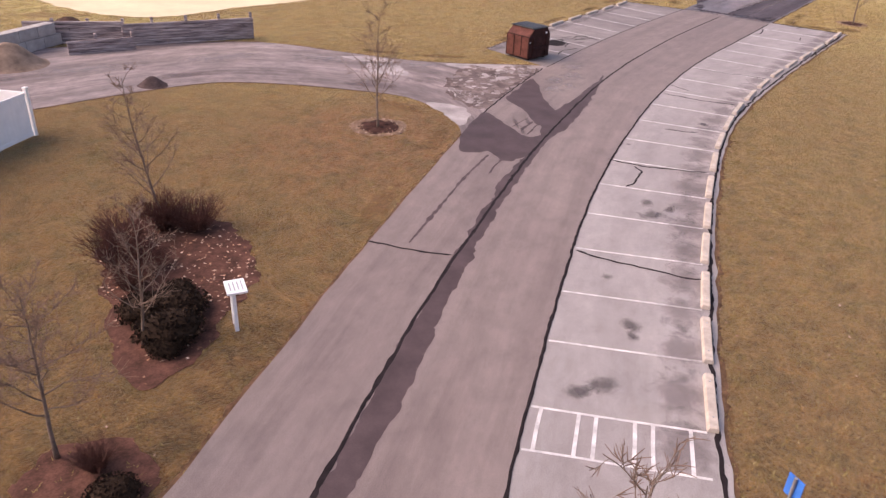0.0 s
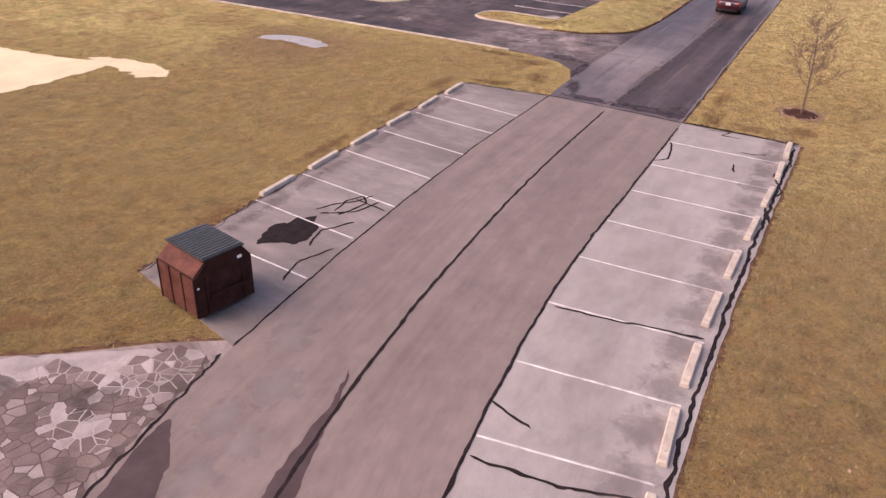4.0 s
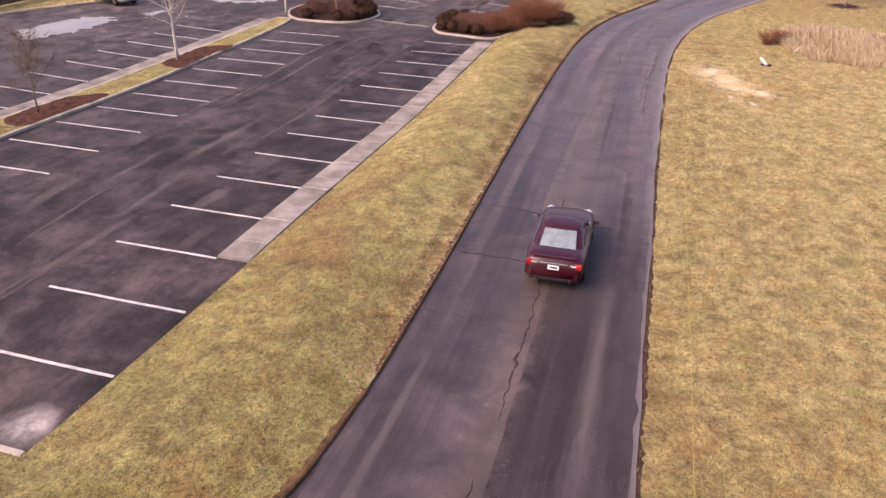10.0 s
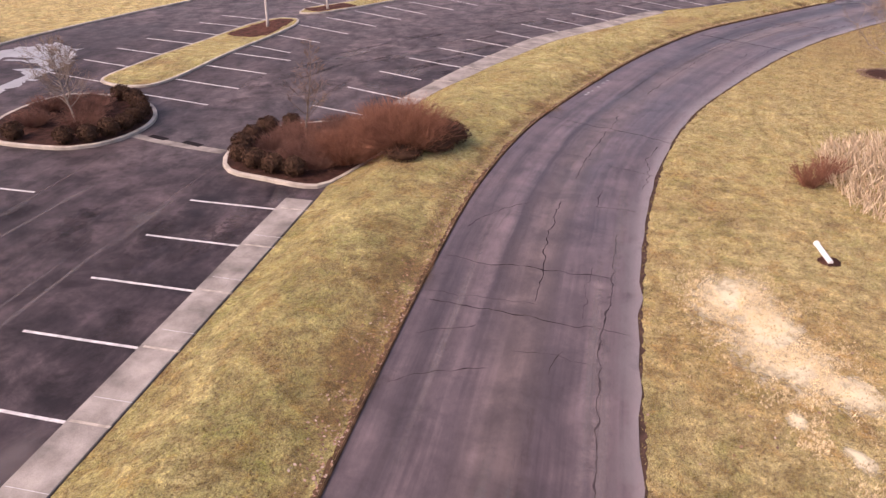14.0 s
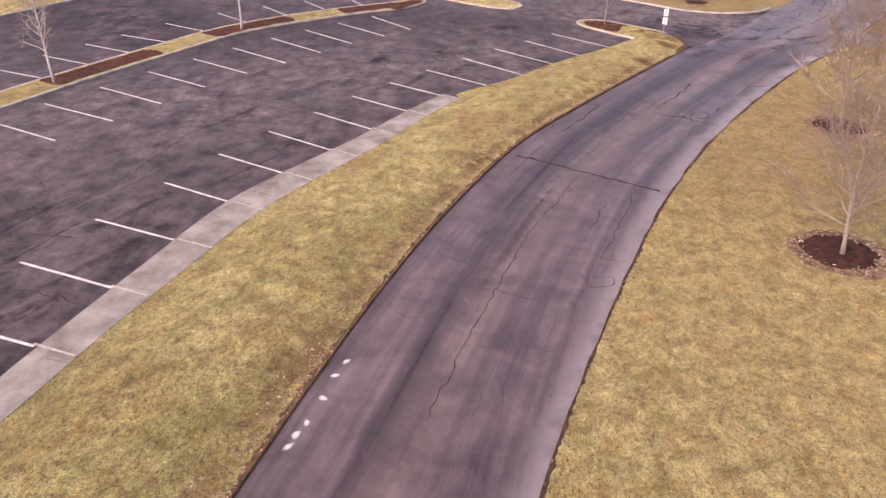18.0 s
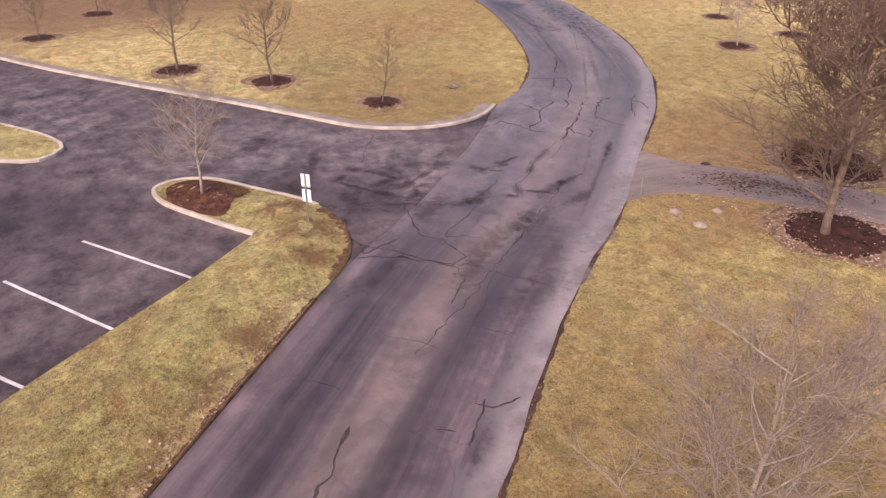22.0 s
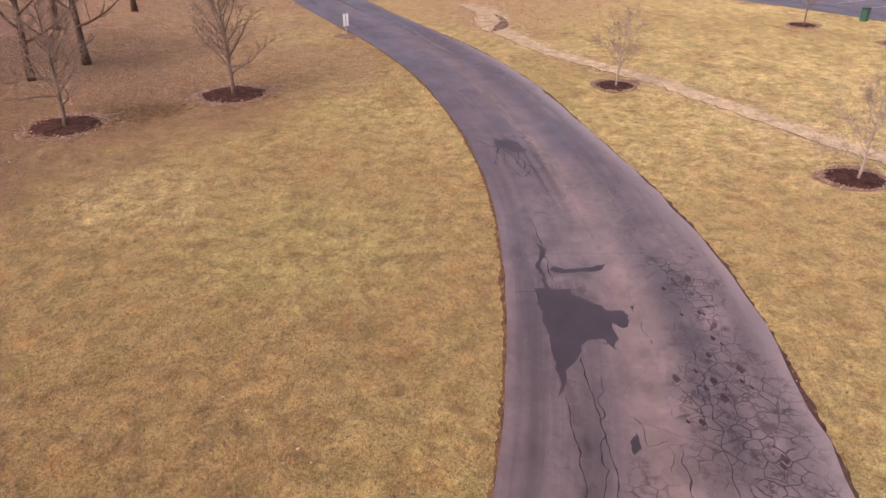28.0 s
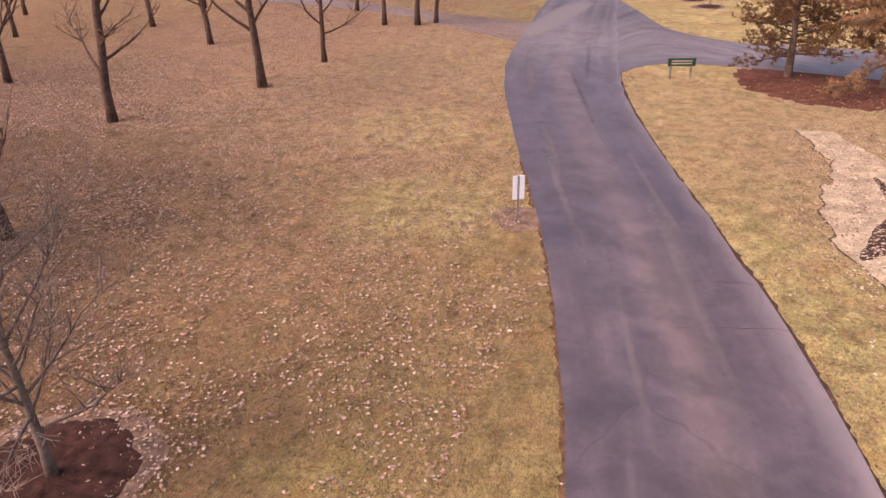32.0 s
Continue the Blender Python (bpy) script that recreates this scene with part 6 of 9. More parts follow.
for k in range(14):
    soft_mark(lot_main, rng_m.uniform(62.5, 68), rng_m.uniform(28, 48), rng_m.uniform(0.6, 1.6), rng_m.uniform(0.6, 2.4), rng_m.uniform(-20, 20), 0.0215, rng_m.choice([SOFT_PALE, SOFT_GRIME]), "worn_patch")
for k in range(60):
    i = rng_m.randrange(3, len(mainL) - 75)
    t = (mainL[i + 1] - mainL[i - 1]).normalized()
    s = Vector((-t.y, t.x, 0))
    q = mainL[i].lerp(mainR[i], rng_m.uniform(0.1, 0.9))
    way = t if rng_m.random() < 0.45 else s
    ln = rng_m.uniform(0.6, 1.8)
    ends3 = [q - way * ln + t * rng_m.gauss(0, 0.2), q + s * rng_m.gauss(0, 0.15), q + way * ln + s * rng_m.gauss(0, 0.2)]
    crack(road_b, [(e.x, e.y) for e in ends3], 0.012, 0.0355, 0.16, "crack", CRACK_SOFT)
def crazed_material(name, col, size, most):
    """A net of fine cracks that thins out raggedly towards the edge of its patch."""
    m, n, l, p = nodes_of(name)
    tc = n.new("ShaderNodeTexCoord")
    wob = n.new("ShaderNodeMix")
    wob.data_type = "VECTOR"
    wob.inputs[0].default_value = 0.22
    nz = n.new("ShaderNodeTexNoise")
    nz.inputs["Scale"].default_value = 2.0
    l.new(tc.outputs["Object"], nz.inputs["Vector"])
    l.new(tc.outputs["Object"], wob.inputs[4])
    l.new(nz.outputs["Color"], wob.inputs[5])
    v = n.new("ShaderNodeTexVoronoi")
    v.feature = "DISTANCE_TO_EDGE"
    v.inputs["Scale"].default_value = 1.0 / size
    l.new(wob.outputs[1], v.inputs["Vector"])
    line = ramp_node(n, l, v.outputs["Distance"], [(0.008, (1, 1, 1)), (0.05, (0, 0, 0))])
    away = n.new("ShaderNodeVectorMath")
    away.operation = "DISTANCE"
    away.inputs[1].default_value = (0.5, 0.5, 0)
    l.new(tc.outputs["UV"], away.inputs[0])
    add = n.new("ShaderNodeMath")
    add.operation = "MULTIPLY_ADD"
    add.inputs[1].default_value = 0.9
    worn = noise_node(n, l, tc.outputs["Object"], 1.1, 6, 0.7)
    l.new(worn, add.inputs[0])
    l.new(away.outputs["Value"], add.inputs[2])
    fade = ramp_node(n, l, add.outputs[0], [(0.62, (most,) * 3), (0.90, (0, 0, 0))])
    blot = ramp_node(n, l, noise_node(n, l, tc.outputs["Object"], 2.6, 5, 0.7), [(0.5, (0, 0, 0)), (0.62, (0.75, 0.75, 0.75))])
    both = mix_node(n, l, 1.0, line, blot, "LIGHTEN")
    l.new(mix_node(n, l, 1.0, both, fade, "MULTIPLY"), p.inputs["Alpha"])
    p.inputs["Base Color"].default_value = (*col, 1)
    p.inputs["Roughness"].default_value = 0.85
    return m


CROCODILE = crazed_material("crazed_asphalt", (0.055, 0.040, 0.046), 0.30, 0.6)
for x, y, rx, ry, rz in ((196.5, -21.4, 4.6, 2.0, -8), (191.6, -20.4, 4.0, 1.7, -15), (202.6, -22.3, 3.2, 1.2, -4), (193.2, -18.4, 2.6, 0.9, -10), (187, -18.6, 3.0, 1.6, -22)):
    soft_mark(road_b, x, y, rx, ry, rz, 0.0342, CROCODILE, "crazed_patch")
for x, y, rx, ry, rz in ((203.5, -22.7, 3.6, 0.8, -4), (198.5, -22.4, 3.2, 0.7, -9), (193.4, -21.5, 3.0, 0.6, -12), (200.5, -20.6, 5.0, 0.45, -5), (209, -21.4, 6.0, 0.5, 2), (212, -20.2, 7.0, 0.4, 6), (223, -18.8, 6.0, 0.5, 14), (187.5, -19.6, 3.0, 0.6, -22), (205.5, -19.4, 4.5, 0.5, 2)):
    soft_mark(road_b, x, y, rx, ry, rz, 0.0340, SOFT_FADED, "worn_track")
for k in range(40):
    x = rng_m.uniform(188, 203)
    y = float(np.interp(x, [185, 195, 207, 210], [-19.8, -21.8, -22.8, -22.9])) + abs(rng_m.gauss(0.1, 1.1))
    r = rng_m.uniform(0.05, 0.16)
    stain(road_b, [(x + r * 1.3, y), (x + r * 0.2, y + r * 0.6), (x - r * 1.1, y + r * 0.3), (x - r * 0.4, y - r * 0.7)], 0.0374 + 0.0001 * k, CRACK_SOFT, "pit", 0.05, x)



# ---- plants: makers ----
BARK = plain("grey_brown_bark", (0.20, 0.145, 0.115), 0.9, vary=0.35, scale=5, fine=40, bump=0.6)
BARK_WOOD = plain("reddish_bark", (0.125, 0.078, 0.058), 0.95, vary=0.4, scale=4, fine=35, bump=0.8)
BARK_PALE = plain("pale_bark", (0.36, 0.29, 0.245), 0.85, vary=0.25, scale=6, fine=40, bump=0.4)
BARK_DARK = plain("dark_bark", (0.15, 0.105, 0.08), 0.95, vary=0.4, scale=4, fine=35, bump=0.8)
TWIG = plain("bare_twig", (0.23, 0.15, 0.115), 0.9, vary=0.3, scale=8, bump=0)
TWIG_DARK = plain("dark_twig", (0.19, 0.12, 0.09), 0.9, vary=0.35, scale=8, bump=0)
TWIG_PALE = plain("pale_twig", (0.30, 0.22, 0.175), 0.9, vary=0.3, scale=8, bump=0)
TWIG_RED = plain("red_twig", (0.115, 0.05, 0.04), 0.85, vary=0.4, scale=5, bump=0)
TWIG_FILL = plain("faded_twig", (0.24, 0.12, 0.09), 0.9, vary=0.45, scale=3, bump=0)
BARK_WHITE = plain("whitish_bark", (0.58, 0.52, 0.48), 0.8, vary=0.25, scale=5, fine=40, bump=0.3)
TWIG_BUSH = plain("russet_twig", (0.30, 0.135, 0.088), 0.85, vary=0.45, scale=3, bump=0)


def island_tint(name, cols, rough=0.9):
    """A leaf or blade surface whose colour differs from piece to piece."""
    m, n, l, p = nodes_of(name)
    g = n.new("ShaderNodeNewGeometry").outputs["Random Per Island"]
    k = len(cols) - 1
    l.new(ramp_node(n, l, g, [(i / k, c) for i, c in enumerate(cols)]), p.inputs["Base Color"])
    p.inputs["Roughness"].default_value = rough
    p.inputs["Specular IOR Level"].default_value = 0.15
    return m


BLADES = island_tint("grass_blades", [(0.06, 0.042, 0.016), (0.30, 0.225, 0.085), (0.17, 0.128, 0.042), (0.46, 0.37, 0.17), (0.13, 0.075, 0.028), (0.33, 0.25, 0.10)])
LEAVES = island_tint("fallen_leaves", [(0.12, 0.055, 0.035), (0.56, 0.39, 0.30), (0.22, 0.10, 0.058), (0.66, 0.50, 0.40), (0.15, 0.068, 0.042), (0.40, 0.22, 0.14), (0.54, 0.36, 0.27)])
HEDGE_LEAF = island_tint("hedge_leaves", [(0.038, 0.019, 0.013), (0.08, 0.040, 0.026), (0.055, 0.032, 0.016)])
NEEDLE = island_tint("pine_needles", [(0.14, 0.078, 0.036), (0.23, 0.135, 0.066), (0.19, 0.09, 0.045), (0.30, 0.155, 0.088)])
JUNIPER = island_tint("juniper_sprays", [(0.012, 0.007, 0.005), (0.026, 0.014, 0.008), (0.018, 0.010, 0.006)])
REED = island_tint("dry_reeds", [(0.55, 0.42, 0.29), (0.72, 0.58, 0.42), (0.48, 0.35, 0.23)])
STRAW_BITS = island_tint("straw_bits", [(0.74, 0.58, 0.34), (0.62, 0.47, 0.26), (0.82, 0.66, 0.42)])


class Tubes:
    """Collects tapered tubes and turns them into one mesh."""

    def __init__(self):
        self.v, self.f = [], []

    def add(self, line, radii, sides=4):
        base = len(self.v)
        for i, p in enumerate(line):
            t = (line[min(i + 1, len(line) - 1)] - line[max(i - 1, 0)]).normalized()
            u = t.cross(Vector((0.31, 0.17, 0.93)) if abs(t.z) < 0.9 else Vector((1, 0, 0))).normalized()
            w = t.cross(u)
            for k in range(sides):
                a = 2 * math.pi * k / sides
                self.v.append(tuple(p + (u * math.cos(a) + w * math.sin(a)) * radii[i]))
        for i in range(len(line) - 1):
            for k in range(sides):
                j = (k + 1) % sides
                self.f.append((base + i * sides + k, base + i * sides + j, base + (i + 1) * sides + j, base + (i + 1) * sides + k))

    def to(self, name, mat, parent, label=""):
        return mesh_part(name, self.v, self.f, mat, parent, label, True)


def branch_line(rng, start, way, length, steps, wander, lift):
    line, p, d = [start.copy()], start.copy(), way.normalized()
    for _ in range(steps):
        d = (d + Vector((rng.gauss(0, wander), rng.gauss(0, wander), rng.gauss(0, wander) + lift))).normalized()
        p = p + d * (length / steps)
        line.append(p.copy())
    return line


def bare_tree(seed, height, crown_from=0.3, spread=0.55, radius=0.07, limbs=16, sub=7, twig=4, wood=None, fine=None, label="", fork=False, name="bare_tree", twig_r=0.006, lift=0.10, rise=(0.35, 1.0), sway=1.0):
    """A leafless tree: trunk, limbs and twigs. Its foot is at the origin."""
    rng = random.Random(seed)
    thing = empty(name, label=label, category="tree", group="bare trees")
    trunk, twigs, arms = Tubes(), Tubes(), []
    stems = []
    main = branch_line(rng, Vector((0, 0, -0.05)), Vector((rng.gauss(0, 0.04) * sway, rng.gauss(0, 0.04) * sway, 1)), height * (0.62 if fork else 0.97), 10, 0.045 * sway, 0.05)
    n = len(main)
    trunk.add([main[0] + Vector((0, 0, 0))] + main, [radius * 1.7, radius * 1.25] + [radius * (1 - 0.88 * i / (n - 1)) if not fork else radius * (1 - 0.45 * i / (n - 1)) for i in range(1, n)], 9)
    stems.append(main)
    if fork:
        for _ in range(3):
            b = branch_line(rng, main[rng.randrange(4, 8)], Vector((rng.gauss(0, 0.5), rng.gauss(0, 0.5), 1)), height * 0.5, 7, 0.09, 0.08)
            trunk.add(b, [radius * 0.5 * (1 - 0.85 * i / 7) for i in range(8)], 6)
            stems.append(b)
    for k in range(limbs):
        s = rng.choice(stems) if fork else main
        f = crown_from + (0.97 - crown_from) * (k + rng.random()) / limbs
        if fork and s is not main:
            f = rng.uniform(0.1, 0.95)
        x = f * (len(s) - 1)
        i = min(int(x), len(s) - 2)
        at = s[i].lerp(s[i + 1], x - i)
        a = k * 2.4 + rng.uniform(-0.5, 0.5)
        way = Vector((math.cos(a), math.sin(a), rng.uniform(*rise)))
        ln = height * spread * (1.05 - 0.75 * (f if not fork else 0.4)) * rng.uniform(0.6, 1.1)
        b = branch_line(rng, at, way, ln, 6, 0.14, lift)
        r0 = radius * 0.42 * (1.05 - 0.6 * f)
        limb = Tubes()
        arms.append(limb)
        limb.add(b, [max(0.006, r0 * (1 - 0.85 * q / 6)) for q in range(7)], 5)
        for _ in range(sub):
            y = rng.uniform(0.25, 1.0) * 5.99
            q = int(y)
            c = branch_line(rng, b[q].lerp(b[q + 1], y - q), (b[q + 1] - b[q]).normalized() + Vector((rng.gauss(0, 0.7), rng.gauss(0, 0.7), rng.gauss(0.15, 0.5))), ln * rng.uniform(0.2, 0.5), 4, 0.16, 0.06)
            limb.add(c, [max(0.004, r0 * 0.35 * (1 - 0.75 * w / 4)) for w in range(5)], 4)
            for _ in range(twig):
                q2 = rng.randrange(1, 4)
                d = branch_line(rng, c[q2], (c[q2 + 1] - c[q2]).normalized() + Vector((rng.gauss(0, 0.8), rng.gauss(0, 0.8), rng.gauss(0.1, 0.6))), ln * rng.uniform(0.12, 0.32), 2, 0.2, 0.05)
                twigs.add(d, [twig_r, twig_r * 0.8, twig_r * 0.4], 3)
    trunk.to("trunk", wood or BARK, thing)
    for limb in arms:
        limb.to("limb", wood or BARK, thing)
    tagged(twigs.to("crown", fine or TWIG, thing), kind="stuff")
    return thing


def quads(rng, centres, size, flat=0.5):
    """Small bent leaf shapes, one at each centre, as vertices and faces."""
    v, f = [], []
    for c in centres:
        a = rng.uniform(0, 6.283)
        tilt = Vector((rng.gauss(0, flat), rng.gauss(0, flat), 1)).normalized()
        u = tilt.cross(Vector((math.cos(a), math.sin(a), 0.01))).normalized()
        w = tilt.cross(u)
        s = size * rng.uniform(0.6, 1.4)
        b = len(v)
        v += [tuple(c - u * s), tuple(c + w * s * 0.6 + tilt * s * 0.2), tuple(c + u * s), tuple(c - w * s * 0.6 + tilt * s * 0.2)]
        f.append((b, b + 1, b + 2, b + 3))
    return v, f


def twig_shrub(seed, r, h, stems, mat, label, name="bare_shrub", lean=0.8):
    rng = random.Random(seed)
    thing = empty(name, label=label, category="shrub", group="shrubs")
    core, fine = Tubes(), Tubes()
    for _ in range(stems):
        a, k = rng.uniform(0, 6.283), rng.random() ** 0.6
        foot = Vector((math.cos(a), math.sin(a), 0)) * r * 0.35 * rng.random()
        b = branch_line(rng, foot, Vector((math.cos(a) * k * lean, math.sin(a) * k * lean, h / r * 0.75)), math.hypot(r * k, h) * rng.uniform(0.65, 1.0), 4, 0.10, -0.03)
        core.add(b, [0.014, 0.012, 0.009, 0.006, 0.003], 3)
        for _ in range(4):
            q = rng.randrange(1, 4)
            c = branch_line(rng, b[q], (b[q + 1] - b[q]).normalized() + Vector((rng.gauss(0, 0.5), rng.gauss(0, 0.5), rng.gauss(0.1, 0.4))), h * rng.uniform(0.15, 0.4), 2, 0.15, 0.02)
            fine.add(c, [0.008, 0.006, 0.003], 3)
    tagged(core.to("crown", mat, thing), kind="stuff")
    tagged(fine.to("outer_crown", mat, thing), kind="stuff")
    return thing


def leafy_ball(seed, r, h, mat, label, count=900, name="clipped_shrub", leaf=0.05):
    rng = random.Random(seed)
    thing = empty(name, label=label, category="shrub", group="clipped shrubs")
    bm = bmesh.new()
    bmesh.ops.create_icosphere(bm, subdivisions=3, radius=1.0)
    for v in bm.verts:
        k = 0.84 + 0.22 * noise.noise(v.co * 2.3 + Vector((seed, 0, 0)))
        v.co = Vector((v.co.x * r * k, v.co.y * r * k, max(0.0, h * 0.5 + v.co.z * h * 0.5 * k)))
    part("core", bm, mat, thing, smooth=True)
    cs = []
    for _ in range(count):
        d = Vector((rng.gauss(0, 1), rng.gauss(0, 1), rng.gauss(0.2, 1))).normalized()
        k = rng.uniform(0.82, 1.08) + 0.16 * noise.noise(d * 2.3 + Vector((seed, 0, 0)))
        cs.append(Vector((d.x * r * k, d.y * r * k, max(0.02, h * 0.5 + d.z * h * 0.5 * k))))
    v, f = quads(rng, cs, leaf, 1.2)
    tagged(mesh_part("foliage", v, f, mat, thing), kind="stuff")
    return thing


def pine(seed, height, r):
    rng = random.Random(seed)
    thing = empty("pine_tree", label="open-crowned pine with brownish olive needles in layered tufts", category="tree", group="pines")
    trunk, limb = Tubes(), Tubes()
    main = branch_line(rng, Vector((0, 0, -0.05)), Vector((0, 0, 1)), height, 9, 0.03, 0.05)
    trunk.add(main, [0.2 * (1 - 0.85 * i / 9) for i in range(10)], 9)
    v, f = [], []
    for k in range(46):
        fz = 0.16 + 0.82 * k / 46
        x = fz * 9
        i = min(int(x), 8)
        at = main[i].lerp(main[i + 1], x - i)
        a = k * 2.4 + rng.uniform(-0.4, 0.4)
        ln = r * (1.15 - 0.85 * fz) * rng.uniform(0.7, 1.1)
        b = branch_line(rng, at, Vector((math.cos(a), math.sin(a), 0.12)), ln, 5, 0.10, 0.04)
        limb.add(b, [0.045 * (1 - 0.8 * q / 5) for q in range(6)], 5)
        for _ in range(34):
            y = rng.uniform(1.0, 4.99)
            q = int(y)
            c = b[q].lerp(b[q + 1], y - q) + Vector((rng.gauss(0, 0.28), rng.gauss(0, 0.28), rng.gauss(0.08, 0.14)))
            limb.add([b[q].lerp(b[q + 1], y - q), c], [0.012, 0.005], 3)
            for _ in range(20):
                d = Vector((rng.gauss(0, 1), rng.gauss(0, 1), rng.gauss(0.35, 0.8))).normalized() * rng.uniform(0.12, 0.26)
                s = d.cross(Vector((rng.random(), rng.random(), rng.random()))).normalized() * 0.02
                n = len(v)
                v += [tuple(c - s), tuple(c + s), tuple(c + d)]
                f.append((n, n + 1, n + 2))
    trunk.to("trunk", BARK_DARK, thing)
    tagged(limb.to("branchwork", BARK_DARK, thing), kind="stuff")
    tagged(mesh_part("foliage", v, f, NEEDLE, thing), kind="stuff")
    return thing


HALO = plain("pale_leafy_soil", (0.23, 0.145, 0.10), 0.95, vary=0.5, scale=3, fine=16, bump=0.5)
RIM_LEAVES = island_tint("rim_leaves", [(0.40, 0.28, 0.21), (0.25, 0.14, 0.09), (0.56, 0.43, 0.34), (0.33, 0.20, 0.13)])


def mulch_ring(x, y, r, seed=0, ring=True, label="round bed of dark bark mulch with a rim of pale leaves"):
    """A low mulch mound with a ragged rim and scattered chips."""
    rng = random.Random(seed + int(x * 10))
    bm = bmesh.new()
    centre, rows = bm.verts.new((x, y, 0.07)), []
    for q, (k, z) in enumerate(((0.3, 0.062), (0.62, 0.055), (0.88, 0.035), (1.0, 0.004))):
        row = []
        for j in range(36):
            a = 2 * math.pi * j / 36
            rr = r * k * (1 + 0.13 * noise.noise((math.cos(a) * 2.5 + x, math.sin(a) * 2.5 + y, 0)) + (rng.uniform(-0.05, 0.05) if q > 1 else 0))
            row.append(bm.verts.new((x + rr * math.cos(a), y + rr * math.sin(a), z + (rng.uniform(-0.012, 0.012) if q < 3 else 0))))
        rows.append(row)
    for j in range(36):
        bm.faces.new((centre, rows[0][j], rows[0][(j + 1) % 36]))
        for r0, r1 in zip(rows, rows[1:]):
            bm.faces.new((r0[j], r1[j], r1[(j + 1) % 36], r0[(j + 1) % 36]))
    bed = empty("mulch_bed", label=label, category="mulch bed", group="mulch beds")
    part("mound", bm, MULCH, bed)
    if ring:
        halo = [Vector((x + math.cos(6.283 * j / 60), y + math.sin(6.283 * j / 60), 0)) for j in range(60)]
        halo = [Vector((x, y, 0)) + (p - Vector((x, y, 0))) * r * (1.32 + 0.45 * noise.noise((p.x * 1.1, p.y * 1.1, 3.0)) + 0.08 * noise.noise((p.x * 7, p.y * 7, 1.0))) for p in halo]
        mesh_part("bare_rim", [(x, y, 0.009)] + [(p.x, p.y, 0.008) for p in halo], [(0, 1 + j, 1 + (j + 1) % 60) for j in range(60)], HALO, bed, "pale bare soil around the mulch")
    if ring:
        cs = []
        for _ in range(int(300 * r)):
            a, k = rng.uniform(0, 6.283), r * rng.gauss(1.16, 0.17)
            cs.append(Vector((x + k * math.cos(a), y + k * math.sin(a), 0.035)))
        v, f = quads(rng, cs, 0.05, 0.25)
        tagged(mesh_part("leaf_rim", v, f, RIM_LEAVES, bed, "pale fallen leaves"), kind="stuff")
    return bed


def place(proto, used, x, y, rz=0.0, s=1.0, z=0.0):
    m = pose(x, y, z, 0, 0, rz) @ Matrix.Scale(s, 4)
    if used.get(proto.name):
        return copy_thing(proto, m)
    proto.matrix_basis = m
    used[proto.name] = True
    return proto


used = {}
YOUNG = [bare_tree(11 + k, 4.7, 0.26, 0.60, 0.06, 22, 8, 5, BARK, TWIG, "young leafless tree with upswept spreading branches", twig_r=0.008) for k in range(3)]
PALE = [bare_tree(31 + k, 5.2, 0.22, 0.62, 0.075, 24, 9, 5, BARK_PALE, TWIG_PALE, "pale-barked leafless tree with fine spreading twigs", twig_r=0.008) for k in range(3)]
SLIM = bare_tree(51, 4.6, 0.20, 0.42, 0.05, 24, 5, 4, BARK, TWIG, "slender young leafless tree with short side twigs", twig_r=0.007)
WOOD = [bare_tree(61 + k, 15.0, 0.17, 0.46, 0.24, 19, 8, 4, BARK_WOOD, TWIG, "tall mature leafless woodland tree with brown furrowed bark", k == 1, twig_r=0.014) for k in range(3)]
WHITE = bare_tree(41, 7.4, 0.30, 0.42, 0.11, 24, 7, 5, BARK_WHITE, TWIG_PALE, "whitish-barked leafless tree with a straight clean trunk", twig_r=0.008, sway=0.5)
VASE = bare_tree(53, 4.4, 0.30, 0.78, 0.085, 20, 9, 3, BARK, TWIG_DARK, "young leafless tree with a wide vase-shaped crown", twig_r=0.007)
LAWN_TREE = bare_tree(57, 7.2, 0.18, 0.80, 0.10, 30, 12, 7, BARK_PALE, TWIG_PALE, "pale-barked leafless lawn tree with a rounded crown of fine brown twigs", twig_r=0.009)
OAK = bare_tree(59, 7.0, 0.16, 0.50, 0.11, 36, 11, 6, BARK, TWIG_PALE, "leafless lawn tree with fine upswept branches", twig_r=0.007, lift=0.08, rise=(0.45, 1.2), sway=0.4)
BIG = bare_tree(71, 8.2, 0.14, 0.58, 0.13, 40, 13, 8, BARK, TWIG_DARK, "wide-spreading leafless tree with dense tangled branches", True, twig_r=0.011)

